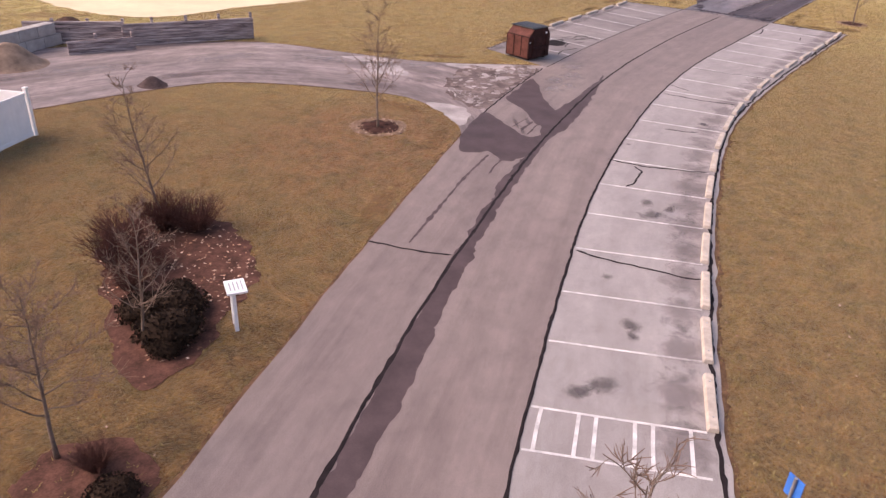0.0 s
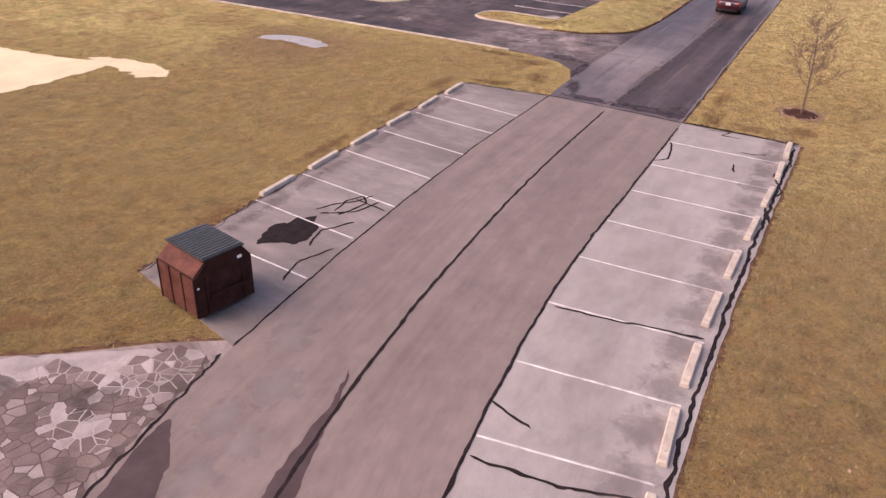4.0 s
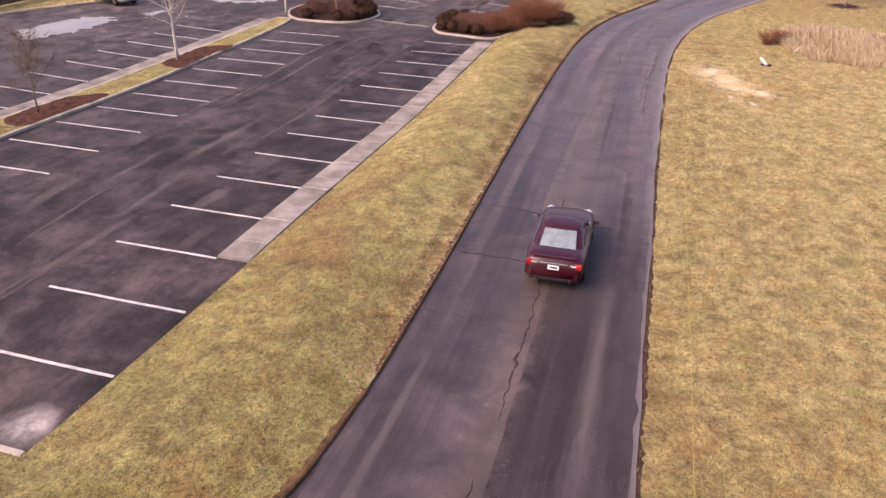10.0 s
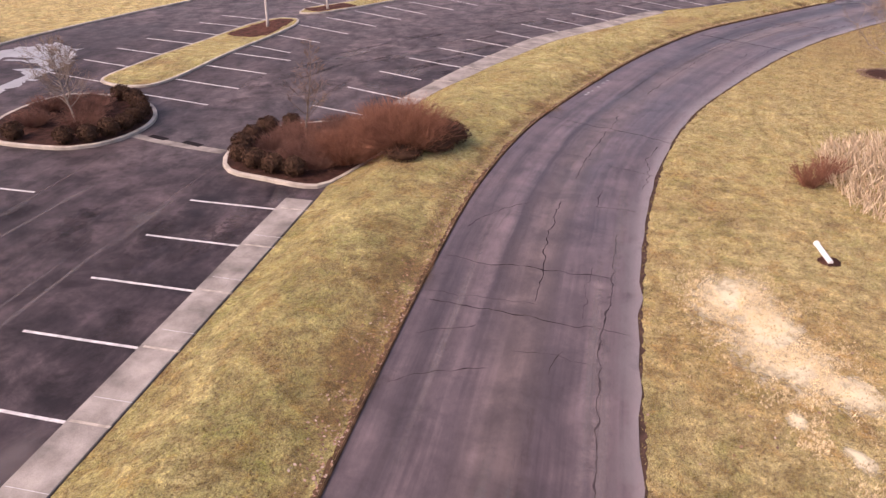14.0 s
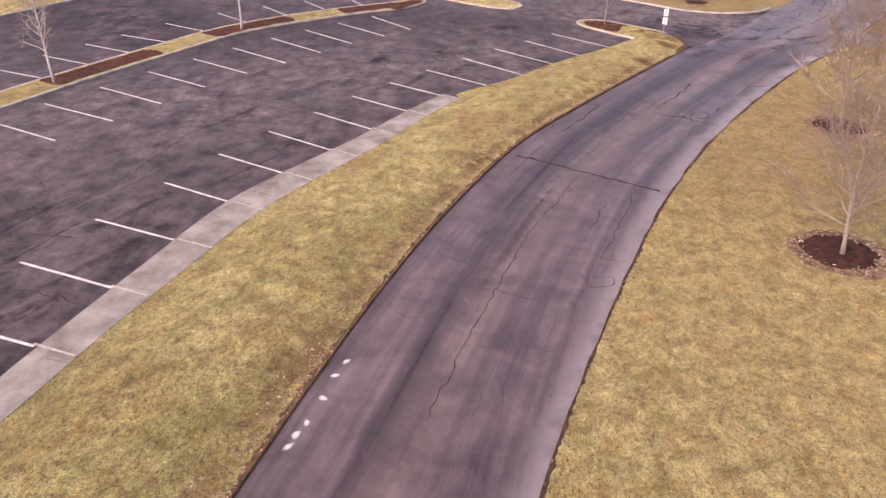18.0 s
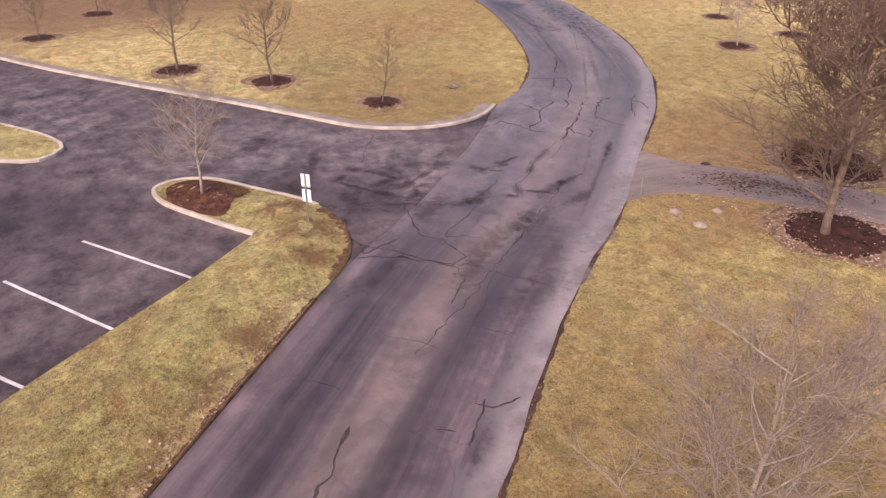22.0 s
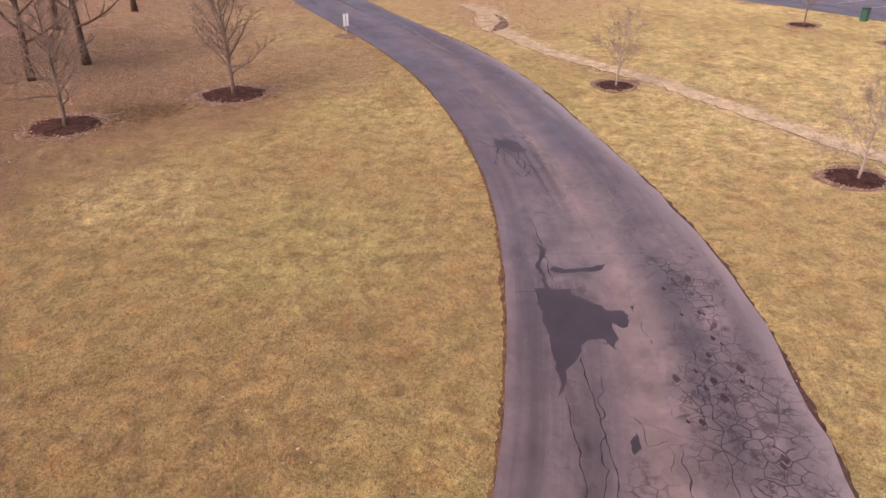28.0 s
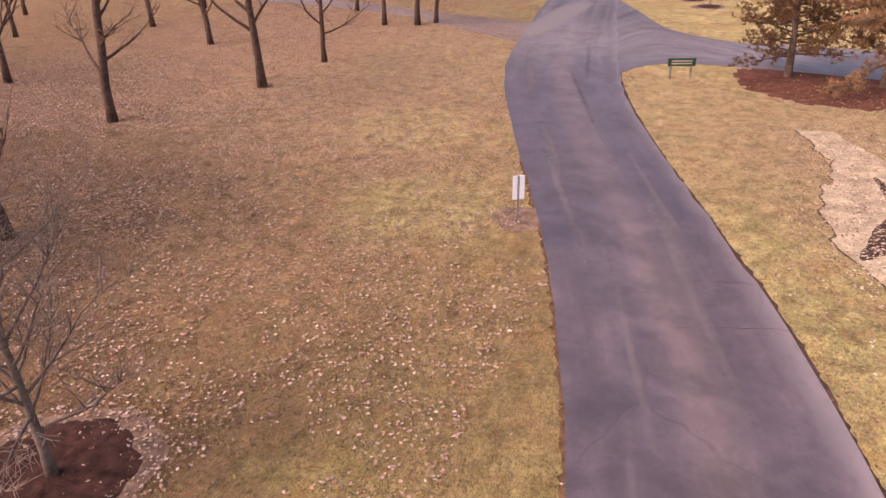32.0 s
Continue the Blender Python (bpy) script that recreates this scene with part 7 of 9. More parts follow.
# young trees with mulch rings, along the whole way
for k, (x, y, kind, s, r) in enumerate([
    (17.5, 25.6, SLIM, 1.05, 0.85), (6.6, 24.3, SLIM, 0.95, 0), (-0.2, 17.7, YOUNG[0], 0.8, 0), (2.8, 19.6, SLIM, 0.8, 0), (59.5, 15.7, YOUNG[1], 0.98, 0.8),
    (152.0, 0.2, LAWN_TREE, 0.8, 1.2),
    (172.7, 7.3, PALE[0], 0.85, 0), (181.2, -2.3, SLIM, 0.82, 0.95), (186.7, 2.3, VASE, 1.0, 1.1), (190.7, 7.0, VASE, 1.05, 1.1), (208.0, 11.5, YOUNG[2], 0.9, 1.1), (201.5, 15.0, YOUNG[1], 0.8, 1.0),
    (184.2, -27.2, PALE[2], 0.82, 1.0), (191.6, -31.8, YOUNG[2], 0.7, 0.9), (185.2, -33.0, YOUNG[0], 0.7, 1.0), (209.4, -31.7, PALE[1], 0.78, 1.1), (223.4, -26.2, PALE[0], 0.92, 1.05), (197.0, -38.5, YOUNG[1], 0.8, 0.9), (239.0, -45.0, YOUNG[1], 0.95, 1.0), (232.0, -48.0, YOUNG[0], 0.85, 1.0), (281.5, -14.0, YOUNG[2], 0.8, 1.0), (284.5, -12.5, YOUNG[0], 0.7, 0.9),
    (218.6, 1.3, OAK, 0.98, 1.6), (223.4, -5.6, OAK, 1.05, 1.65),
    (91.2, 50.7, YOUNG[2], 0.95, 0), (103.3, 51.0, WHITE, 0.95, 0), (76, 50.5, YOUNG[0], 0.9, 0), (142.8, 47.7, WHITE, 0.95, 0), (150.6, 45.9, WHITE, 0.9, 0), (159.5, 41.2, WHITE, 0.85, 0), (181.3, 21.2, YOUNG[1], 0.85, 0),
    (121.6, 36.2, SLIM, 0.95, 0), (120.6, 47.6, PALE[2], 1.0, 0), (122.8, 49.4, YOUNG[0], 0.95, 0), (119.4, 51.6, WHITE, 1.0, 0), (172.1, 33.4, WHITE, 0.85, 0)]):
    if s:
        low = 0.13 if 70 < x < 183 and y > 20 or (x, y) == (172.7, 7.3) else 0.0
        place(kind, used, x, y, 77.0 * k, s, low)
        if r:
            mulch_ring(x + 0.1, y + 0.05, r, k)
for x, y, r in ((218.6, 1.3, 3.2), (223.4, -5.6, 3.4), (220.5, -2.0, 2.6), (181.2, -2.3, 2.0), (162.3, -12.9, 3.4), (140.0, 6.2, 2.4)):
    soft_mark(ground, x, y, r * 1.2, r, x * 7, 0.007, SOFT_RUST, "leafy_patch")
mulch_ring(140.0, 6.2, 1.25, 91)
place(LAWN_TREE, used, 139.8, 6.2, 40, 1.0)
mulch_ring(162.3, -12.9, 1.7, 5)
place(BIG, used, 162.4, -12.5, 0, 1.12)
mulch_ring(167.2, -17.6, 2.0, 6)
place(BIG, used, 167.0, -17.6, 120, 1.1)
# the wood at the end of the way
rng = random.Random(5)
for k, (x, y) in enumerate([(231, 4.6), (242, 10.6), (249.8, 7.2), (255.8, 6.8), (262, 25.5), (267.4, 8.3), (268.2, 5.9), (269.4, 4.9), (255.8, 32.8), (269.9, 26.8), (272.2, 13.2), (232.2, 10.7), (227.4, 6.4), (224.0, 12.5), (234, 17), (246, 22), (238, 29), (228, 22), (221, 16), (252, 42), (263, 40), (240, 46), (275, 36), (284, 8), (288, 22), (283, 30), (292, 40), (270, 55), (250, 58), (230, 40), (218, 28), (300, 12), (296, -12), (305, 30), (258, 17), (247, 34)]):
    place(WOOD[k % 3], used, x + rng.uniform(-0.1, 0.1), y, rng.uniform(0, 360), rng.uniform(0.7, 1.0))
for k, (x, y, s) in enumerate([(260.4, -19.6, 1.15), (259.6, -24.2, 1.25), (264, -27.5, 0.0)]):
    if s:
        if k == 0:
            PINE = pine(3, 5.8, 3.4)
        place(PINE, used, x, y, 130 * k, s)
NEEDLE_BED = plain("needle_litter", (0.13, 0.05, 0.031), 0.95, vary=0.35, scale=1.5, fine=24, bump=0.5)
tagged(stain(None, [(257.5, -17.5), (261, -17), (262, -21), (261, -27), (257.5, -28), (255.2, -24.5), (255.4, -20)], 0.012, NEEDLE_BED, "needle_bed", 0.6, 5), "rust-red carpet of pine needles and leaves", "leaf litter", kind="structure")
CREEK = plain("leaf_littered_ditch", (0.50, 0.40, 0.26), 0.95, vary=0.4, scale=1.4, fine=12, bump=0.6)
ditch_mid = curve_points([(251, -20.6), (246, -22.3), (241.5, -21.6), (237.5, -22.6), (232, -24.3), (224.8, -28.4), (215, -32.6), (205, -36.8), (190, -42.3), (175, -48)], 0.5)
ditch_w = [0.65 + 0.7 * math.exp(-((p.x - 244) / 5) ** 2) for p in ditch_mid]
ditch_n = inset(ditch_mid, 1.0, False)
dl = ragged([p + (q - p) * w for p, q, w in zip(ditch_mid, ditch_n, ditch_w)], 0.45, 2.0)
dr = ragged([p - (q - p) * w for p, q, w in zip(ditch_mid, ditch_n, ditch_w)], 0.45, 5.0)
# shadow on the ditch's side, laid down as a narrow soil-brown strip
tagged(strip("ditch_bank", dr, ragged(inset(dr, -0.07, False), 0.06, 8.0), 0.010, EDGE_SOIL, 2, 0.03), "dark strip for the shadow along the ditch bank", "ditch", kind="structure")
tagged(strip("ditch_bed", dl, dr, 0.012, CREEK, 4, 0.03), "shallow leaf-littered ditch crossing the lawn", "ditch", kind="structure")
tagged(stain(None, [(238.6, -21.4), (240.6, -21.8), (243, -22.6), (246, -22.4), (243.4, -23.1), (240, -22.6)], 0.016, SOIL, "ditch_mud", 0.1, 2), "dark wet bottom of the ditch", "ditch", kind="structure")

# shrubs of the first bed, seen from above
BED = [(2.1, 19.6), (3.0, 21.4), (4.5, 24.2), (6.0, 25.4), (7.6, 24.4), (7.7, 22.3), (6.6, 20.1), (4.8, 19.2), (3.2, 18.2), (1.9, 18.3)]
LEAF_BED = plain("leaf_mulch", (0.105, 0.048, 0.035), 0.95, vary=0.5, scale=2.5, fine=20, bump=0.6)
tagged(stain(None, BED, 0.015, LEAF_BED, "planting_bed", 0.3, 4), "planting bed of reddish leaf mulch in the lawn", "planting bed", kind="structure")
SHRUBS = [twig_shrub(81, 1.0, 1.5, 180, TWIG_RED, "leafless reddish-brown twiggy shrub"), twig_shrub(82, 1.2, 1.3, 190, TWIG_RED, "leafless reddish-brown twiggy shrub")]
for k, (x, y, s) in enumerate([(4.4, 23.0, 0.8), (5.2, 24.2, 0.8), (6.5, 24.2, 1.0), (7.1, 23.5, 0.95), (4.0, 21.9, 0.7), (4.9, 22.4, 0.7)]):
    place(SHRUBS[k % 2], used, x, y, 50 * k, s)
JUN = leafy_ball(84, 0.9, 0.7, JUNIPER, "low dark evergreen juniper shrub", 900, "juniper_shrub", 0.06)
for k, (x, y, s) in enumerate([(3.4, 19.4, 0.85), (4.1, 20.1, 0.9), (3.5, 20.6, 0.8), (3.0, 19.0, 0.6), (4.6, 20.8, 0.55)]):
    place(JUN, used, x, y, 70 * k, s)
tagged(stain(None, [(-1.0, 17.6), (0.0, 17.9), (0.8, 17.1), (0.6, 15.8), (-1.0, 15.6)], 0.012, LEAF_BED, "planting_bed", 0.25, 7), "planting bed of reddish leaf mulch around a tree", "planting bed", kind="structure")
place(SHRUBS[0], used, 0.1, 16.9, 20, 0.5)
place(JUN, used, -0.1, 16.0, 10, 0.6)
# bushes on the lot islands
FILL = twig_shrub(83, 1.35, 1.25, 360, TWIG_FILL, "low leafless shrub with faded reddish twigs", lean=1.2)
RED_BIG = twig_shrub(86, 2.0, 2.3, 900, TWIG_BUSH, "large rounded leafless red-twigged bush", lean=1.1)
place(RED_BIG, used, 120.0, 30.9, 0, 1.0)
place(RED_BIG, used, 121.5, 31.9, 80, 0.85)
place(RED_BIG, used, 119.4, 33.2, 150, 0.75)
DENSE = leafy_ball(88, 1.2, 0.8, HEDGE_LEAF, "low dark evergreen shrub with browned leaves", 1300, "evergreen_shrub", 0.06)
for k, (x, y, s) in enumerate([(121.0, 29.3, 0.85), (119.9, 29.5, 0.75), (122.1, 29.7, 0.85), (118.7, 30.6, 0.75), (122.9, 30.9, 0.75)]):
    place(DENSE, used, x, y, 60 * k, s, 0.08)
BALL = leafy_ball(90, 0.48, 0.80, HEDGE_LEAF, "clipped rounded hedge shrub with dark brown leaves", 620)
for k, (x, y) in enumerate([(117.3, 34.9), (117.4, 35.9), (117.7, 36.9), (118.3, 37.8), (119.4, 38.2), (120.6, 38.3), (121.8, 38.1), (122.9, 37.4), (118.4, 46.6), (118.9, 45.7), (119.8, 45.2), (120.8, 45.0), (121.8, 45.1), (122.8, 45.4), (123.7, 46.1), (124.4, 46.9), (124.9, 48.0), (118.3, 49.2)]):
    place(BALL, used, x, y, 40 * k, random.uniform(0.85, 1.1), 0.15)
for k, (x, y, s) in enumerate([(119.3, 35.0, 0.85), (120.6, 36.0, 0.9), (119.9, 37.0, 0.8), (121.4, 36.9, 0.8), (118.4, 35.8, 0.7), (118.3, 34.2, 0.8), (120.6, 34.2, 0.9), (119.2, 33.9, 0.8), (121.9, 34.6, 0.9), (123.2, 35.0, 0.8), (122.2, 36.6, 0.7), (120.3, 47.0, 0.9), (121.8, 47.8, 0.95), (123.2, 48.6, 0.9), (120.2, 49.6, 0.8), (122.4, 50.4, 0.85)]):
    place(FILL, used, x, y, 47 * k, s, 0.15)
# reeds and the red bush by the swale
rng = random.Random(17)
v, f = [], []
for _ in range(8000):
    x, y = rng.uniform(115.5, 128), rng.uniform(5, 14.6)
    if (x - 121.5) ** 2 / 36 + (y - 9.2) ** 2 / 20 > 1 + 0.25 * noise.noise((x, y, 0)):
        continue
    h, a = rng.uniform(0.35, 0.8), rng.uniform(0, 6.283)
    lean = Vector((rng.gauss(-0.3, 0.4), rng.gauss(0.2, 0.4), 1)) * h
    s = Vector((math.cos(a), math.sin(a), 0)) * 0.022
    p = Vector((x, y, 0))
    n = len(v)
    v += [tuple(p - s), tuple(p + s), tuple(p + lean * 0.6 + s * 0.8), tuple(p + lean + Vector((0.12 * h, 0, -0.06))), tuple(p + lean * 0.6 - s * 0.8)]
    f.append((n, n + 1, n + 2, n + 3, n + 4))
tagged(mesh_part("dry_reeds", v, f, REED), "stand of pale dry reeds in a swale", "reeds", kind="stuff")
RED_SMALL = twig_shrub(87, 0.9, 1.1, 110, TWIG_BUSH, "sparse leafless russet bush beside the reeds")
place(RED_SMALL, used, 120.6, 14.4, 0, 1.0)
place(RED_SMALL, used, 121.5, 13.6, 90, 0.9)
# shrubs by the gravel path
for k, (x, y, s) in enumerate([(168.4, -17.2, 0.6), (166.2, -16.8, 0.6), (167.6, -18.6, 0.7)]):
    place(SHRUBS[k % 2], used, x, y, 47 * k, s)
# leafless tree whose top reaches up below the start of the way
place(SLIM, used, 1.8, 8.3, 200, 1.02)


# ---- made things ----
def box(name, size, centre, mat, parent=None, bevel=0.0, rz=0.0, label="", taper=None):
    bm = bmesh.new()
    bmesh.ops.create_cube(bm, size=1.0)
    for q in bm.verts:
        k = (taper if taper and q.co.z > 0 else (1, 1))
        q.co = Vector((q.co.x * size[0] * k[0], q.co.y * size[1] * k[1], q.co.z * size[2]))
    if bevel:
        bmesh.ops.bevel(bm, geom=bm.edges[:], offset=bevel, segments=2, affect="EDGES", profile=0.6)
    bmesh.ops.transform(bm, matrix=pose(*centre, 0, 0, rz), verts=bm.verts)
    return part(name, bm, mat, parent, label)


def rod(name, a, b, r, mat, parent=None, sides=10, label=""):
    t = Tubes()
    t.add([Vector(a), Vector(b)], [r, r], sides)
    n = len(t.v)
    t.f += [tuple(range(sides - 1, -1, -1)), tuple(range(n - sides, n))]
    return mesh_part(name, t.v, t.f, mat, parent, label)


def wheel(parent, x, y, z, r, w, side):
    hub = empty("wheel", x, y, z)
    hub.parent = parent
    bm = bmesh.new()
    prof = [(r * 0.66, -w / 2), (r * 0.93, -w / 2), (r, -w * 0.32), (r, w * 0.32), (r * 0.93, w / 2), (r * 0.66, w / 2)]
    rows = [[bm.verts.new((p * math.cos(a), q, p * math.sin(a))) for p, q in prof] for a in [2 * math.pi * k / 24 for k in range(24)]]
    for r0, r1 in zip(rows, rows[1:] + rows[:1]):
        for k in range(5):
            bm.faces.new((r0[k], r0[k + 1], r1[k + 1], r1[k]))
    bmesh.ops.recalc_face_normals(bm, faces=bm.faces)
    part("tyre", bm, RUBBER, hub, smooth=True)
    bm = bmesh.new()
    bmesh.ops.create_cone(bm, cap_ends=True, segments=24, radius1=r * 0.67, radius2=r * 0.60, depth=w * 0.5, matrix=pose(0, side * w * 0.2, 0, -90 * side, 0, 0))
    part("rim_dish", bm, DARK_TRIM, hub)
    bm = bmesh.new()
    for k in range(10):
        m = pose(0, side * w * 0.46, 0) @ Matrix.Rotation(2 * math.pi * k / 10, 4, "Y")
        bmesh.ops.create_cube(bm, size=1.0, matrix=m @ Matrix.Translation((0, 0, r * 0.33)) @ Matrix.Diagonal((r * 0.13, 0.02, r * 0.6, 1)))
    bmesh.ops.create_cone(bm, cap_ends=True, segments=16, radius1=r * 0.13, radius2=r * 0.11, depth=0.03, matrix=pose(0, side * w * 0.47, 0, 90, 0, 0))
    part("rim", bm, ALLOY, hub, "silver alloy spokes")


CAR_RED = plain("maroon_car_paint", (0.048, 0.002, 0.009), 0.32, 0.0, vary=0.12, scale=2, fine=200, bump=0.0, coat=0.25)
CAR_SILVER = plain("silver_car_paint", (0.62, 0.61, 0.60), 0.3, 0.4, vary=0.06, scale=2, fine=200, bump=0.0, coat=1.0)
RUBBER = plain("tyre_rubber", (0.018, 0.017, 0.017), 0.85, vary=0.2, scale=20, bump=0.2)
DARK_TRIM = plain("black_trim", (0.015, 0.014, 0.015), 0.5, vary=0.2, scale=8, bump=0.05)
ALLOY = plain("alloy", (0.66, 0.65, 0.66), 0.25, 1.0, vary=0.08, scale=8, bump=0)
CHROME = plain("chrome", (0.80, 0.79, 0.80), 0.12, 1.0, vary=0.04, scale=8, bump=0)
TAIL = plain("tail_lamp_red", (0.42, 0.012, 0.012), 0.15, vary=0.2, scale=14, bump=0, coat=1.0)
LAMP_CLEAR = plain("clear_lamp", (0.75, 0.75, 0.78), 0.12, 0.3, vary=0.1, scale=14, bump=0, coat=1.0)
PLATE = plain("plate_white", (0.86, 0.86, 0.86), 0.5, vary=0.06, scale=20, bump=0)
TINT = plain("tinted_window", (0.016, 0.018, 0.020), 0.05, vary=0.1, scale=3, bump=0, coat=1.0)
# the sky's reflection in this pane is given as a pale base colour
REAR_GLASS = plain("sky_bright_rear_window", (0.24, 0.28, 0.29), 0.08, vary=0.25, scale=3.5, fine=9, bump=0, coat=1.0)


def make_car(paint, label, tall=1.0, lift=0.0, long_roof=0.0, name="sedan_car", rear_glass=None):
    """A passenger car about 4.75 m long, nose towards +x, standing on z = 0."""
    car = empty(name, label=label, category="car")
    body = empty("body")
    body.parent = car
    sta = [(-2.38, 0.66, 0.80, 0.42), (-2.33, 0.78, 0.97, 0.33), (-2.15, 0.86, 1.06, 0.26), (-1.8, 0.895, 1.075, 0.22), (-1.35, 0.905, 1.04, 0.2), (-0.5, 0.905, 0.985, 0.19), (0.5, 0.905, 0.965, 0.19), (1.05, 0.90, 0.945, 0.2), (1.5, 0.89, 0.90, 0.21), (1.9, 0.86, 0.835, 0.22), (2.2, 0.78, 0.745, 0.25), (2.36, 0.60, 0.62, 0.32)]
    bm = bmesh.new()
    rows = []
    for x, w, zt, zb in sta:
        zt, zb = zt * tall + lift, zb + lift
        half = [(0.0, zt + 0.025), (0.45 * w, zt + 0.02), (0.78 * w, zt), (0.93 * w, zt - 0.05), (0.985 * w, zt - 0.14), (w, zt - 0.27), (0.985 * w, (zt + zb) / 2 - 0.06), (0.97 * w, zb + 0.09), (0.86 * w, zb), (0.0, zb)]
        ring = half + [(-y, z) for y, z in half[-2:0:-1]]
        rows.append([bm.verts.new((x, y, z)) for y, z in ring])
    m = len(rows[0])
    for r0, r1 in zip(rows, rows[1:]):
        for k in range(m):
            bm.faces.new((r0[k], r1[k], r1[(k + 1) % m], r0[(k + 1) % m]))
    bm.faces.new(rows[0])
    bm.faces.new(rows[-1][::-1])
    bmesh.ops.recalc_face_normals(bm, faces=bm.faces)
    part("shell", bm, paint, body, smooth=True)
    # cabin: rings from the belt line up to the roof
    zb = 0.95 * tall + lift
    hgt = 0.50 * tall
    lv = [(0.0, -1.78, 1.10, 0.80), (0.35, -1.38 - long_roof * 0.3, 0.72, 0.735), (0.7, -1.03 - long_roof * 0.7, 0.36, 0.665), (0.9, -0.86 - long_roof, 0.17, 0.62), (0.985, -0.70 - long_roof, 0.0, 0.56), (1.0, -0.45 - long_roof, -0.2, 0.42)]
    bm = bmesh.new()
    rows = []
    for k, x0, x1, w in lv:
        z = zb + hgt * k
        c = 0.16
        ring = [(x0, 0), (x0 + 0.03, w * 0.6), (x0 + c, w * 0.93), (x0 + c * 2.2, w), ((x0 + x1) / 2, w * 1.015), (x1 - c * 2.2, w), (x1 - c, w * 0.93), (x1 - 0.03, w * 0.6), (x1, 0)]
        ring += [(x, -y) for x, y in ring[-2:0:-1]]
        rows.append([bm.verts.new((x, y, z + (0.02 * k * (1 - (y / max(w, 0.01)) ** 2)))) for x, y in ring])
    m = len(rows[0])
    for r0, r1 in zip(rows, rows[1:]):
        for k in range(m):
            bm.faces.new((r0[k], r0[(k + 1) % m], r1[(k + 1) % m], r1[k]))
    bm.faces.new(rows[-1])
    bmesh.ops.recalc_face_normals(bm, faces=bm.faces)
    part("cabin", bm, paint, body, smooth=True)

    def at(k):
        ks = [q[0] for q in lv]
        return [float(np.interp(k, ks, [q[i] for q in lv])) for i in (1, 2, 3)]

    def pane(nm, corners, mat, parent, push):
        vs = [tuple(Vector(c) + Vector(push)) for c in corners]
        inner = [tuple(Vector(c) - Vector(push)) for c in corners]
        n = len(vs)
        return mesh_part(nm, vs + inner, [tuple(range(n)), tuple(range(2 * n - 1, n - 1, -1))] + [(k, n + k, n + (k + 1) % n, (k + 1) % n) for k in range(n)], mat, parent)

    lo, hi = 0.12, 0.86
    (a0, a1, aw), (b0, b1, bw) = at(lo), at(hi)
    zl, zh = zb + hgt * lo, zb + hgt * hi
    pane("rear_window", [(a0 + 0.05, 0.72 * aw, zl), (a0 - 0.0, 0, zl), (a0 + 0.05, -0.72 * aw, zl), (b0 + 0.05, -0.78 * bw, zh), (b0, 0, zh + 0.01), (b0 + 0.05, 0.78 * bw, zh)], rear_glass or TINT, car, (-0.022, 0, 0.016))
    pane("windscreen", [(a1 - 0.05, -0.74 * aw, zl), (a1, 0, zl), (a1 - 0.05, 0.74 * aw, zl), (b1 - 0.05, 0.78 * bw, zh), (b1, 0, zh + 0.01), (b1 - 0.05, -0.78 * bw, zh)], TINT, car, (0.02, 0, 0.016))
    for s in (-1, 1):
        for nm, f0, f1 in (("rear_side_window", 0.17, 0.47), ("front_side_window", 0.51, 0.84)):
            q = []
            for f, k in ((f0, lo + 0.03), (f1, lo + 0.03), (f1 - (0.05 if f1 > 0.8 else 0), hi - 0.04), (f0 + (0.06 if f0 < 0.3 else 0), hi - 0.04)):
                x0, x1, w = at(k)
                q.append((x0 + (x1 - x0) * f, s * w * 1.012, zb + hgt * k))
            pane(nm, q, TINT, car, (0, s * 0.012, 0.004))
        wx = 1.42
        for x in (-1.40, wx):
            # dark disc stands in for the shaded wheel opening; the body is uncut
            arch = bmesh.new()
            bmesh.ops.create_cone(arch, cap_ends=True, segments=24, radius1=0.39, radius2=0.39, depth=0.04, matrix=pose(x, s * 0.895, 0.37 + lift * 0.6, 90, 0, 0))
            part("wheel_arch", arch, DARK_TRIM, body)
            wheel(car, x, s * 0.815, 0.335, 0.335, 0.21, s)
        tl = box("tail_lamp", (0.14, 0.42, 0.17), (-2.275, s * 0.63, 0.885 * tall + lift), TAIL, car, 0.035, s * 14)
        box("lens_bar", (0.145, 0.24, 0.045), (-2.29, s * 0.56, 0.90 * tall + lift), LAMP_CLEAR, tl, 0.01, s * 10)
        box("head_lamp", (0.26, 0.24, 0.12), (2.13, s * 0.62, 0.70 * tall + lift), LAMP_CLEAR, car, 0.03, -s * 24)
        mir = box("mirror", (0.13, 0.20, 0.13), (0.72, s * 1.0, 1.03 * tall + lift), paint, car, 0.035)
        box("mirror_glass", (0.01, 0.15, 0.09), (0.648, s * 1.01, 1.03 * tall + lift), CHROME, mir, 0.003)
        for x in (-0.62, 0.36):
            box("door_handle", (0.18, 0.025, 0.028), (x, s * 0.905, 0.86 * tall + lift), CHROME, car, 0.008)
        box("sill", (2.2, 0.03, 0.10), (0.02, s * 0.895, 0.29 + lift), DARK_TRIM, car, 0.01)
        rod("window_trim", (-1.25, s * 0.805, zb + 0.035), (0.85, s * 0.80, zb + 0.03), 0.012, CHROME, car, 6)
        rod("exhaust_tip", (-2.42, s * 0.52, 0.33 + lift), (-2.2, s * 0.52, 0.33 + lift), 0.035, CHROME, car)
    box("boot_garnish", (0.04, 0.84, 0.055), (-2.385, 0, 0.935 * tall + lift), CHROME, car, 0.012)
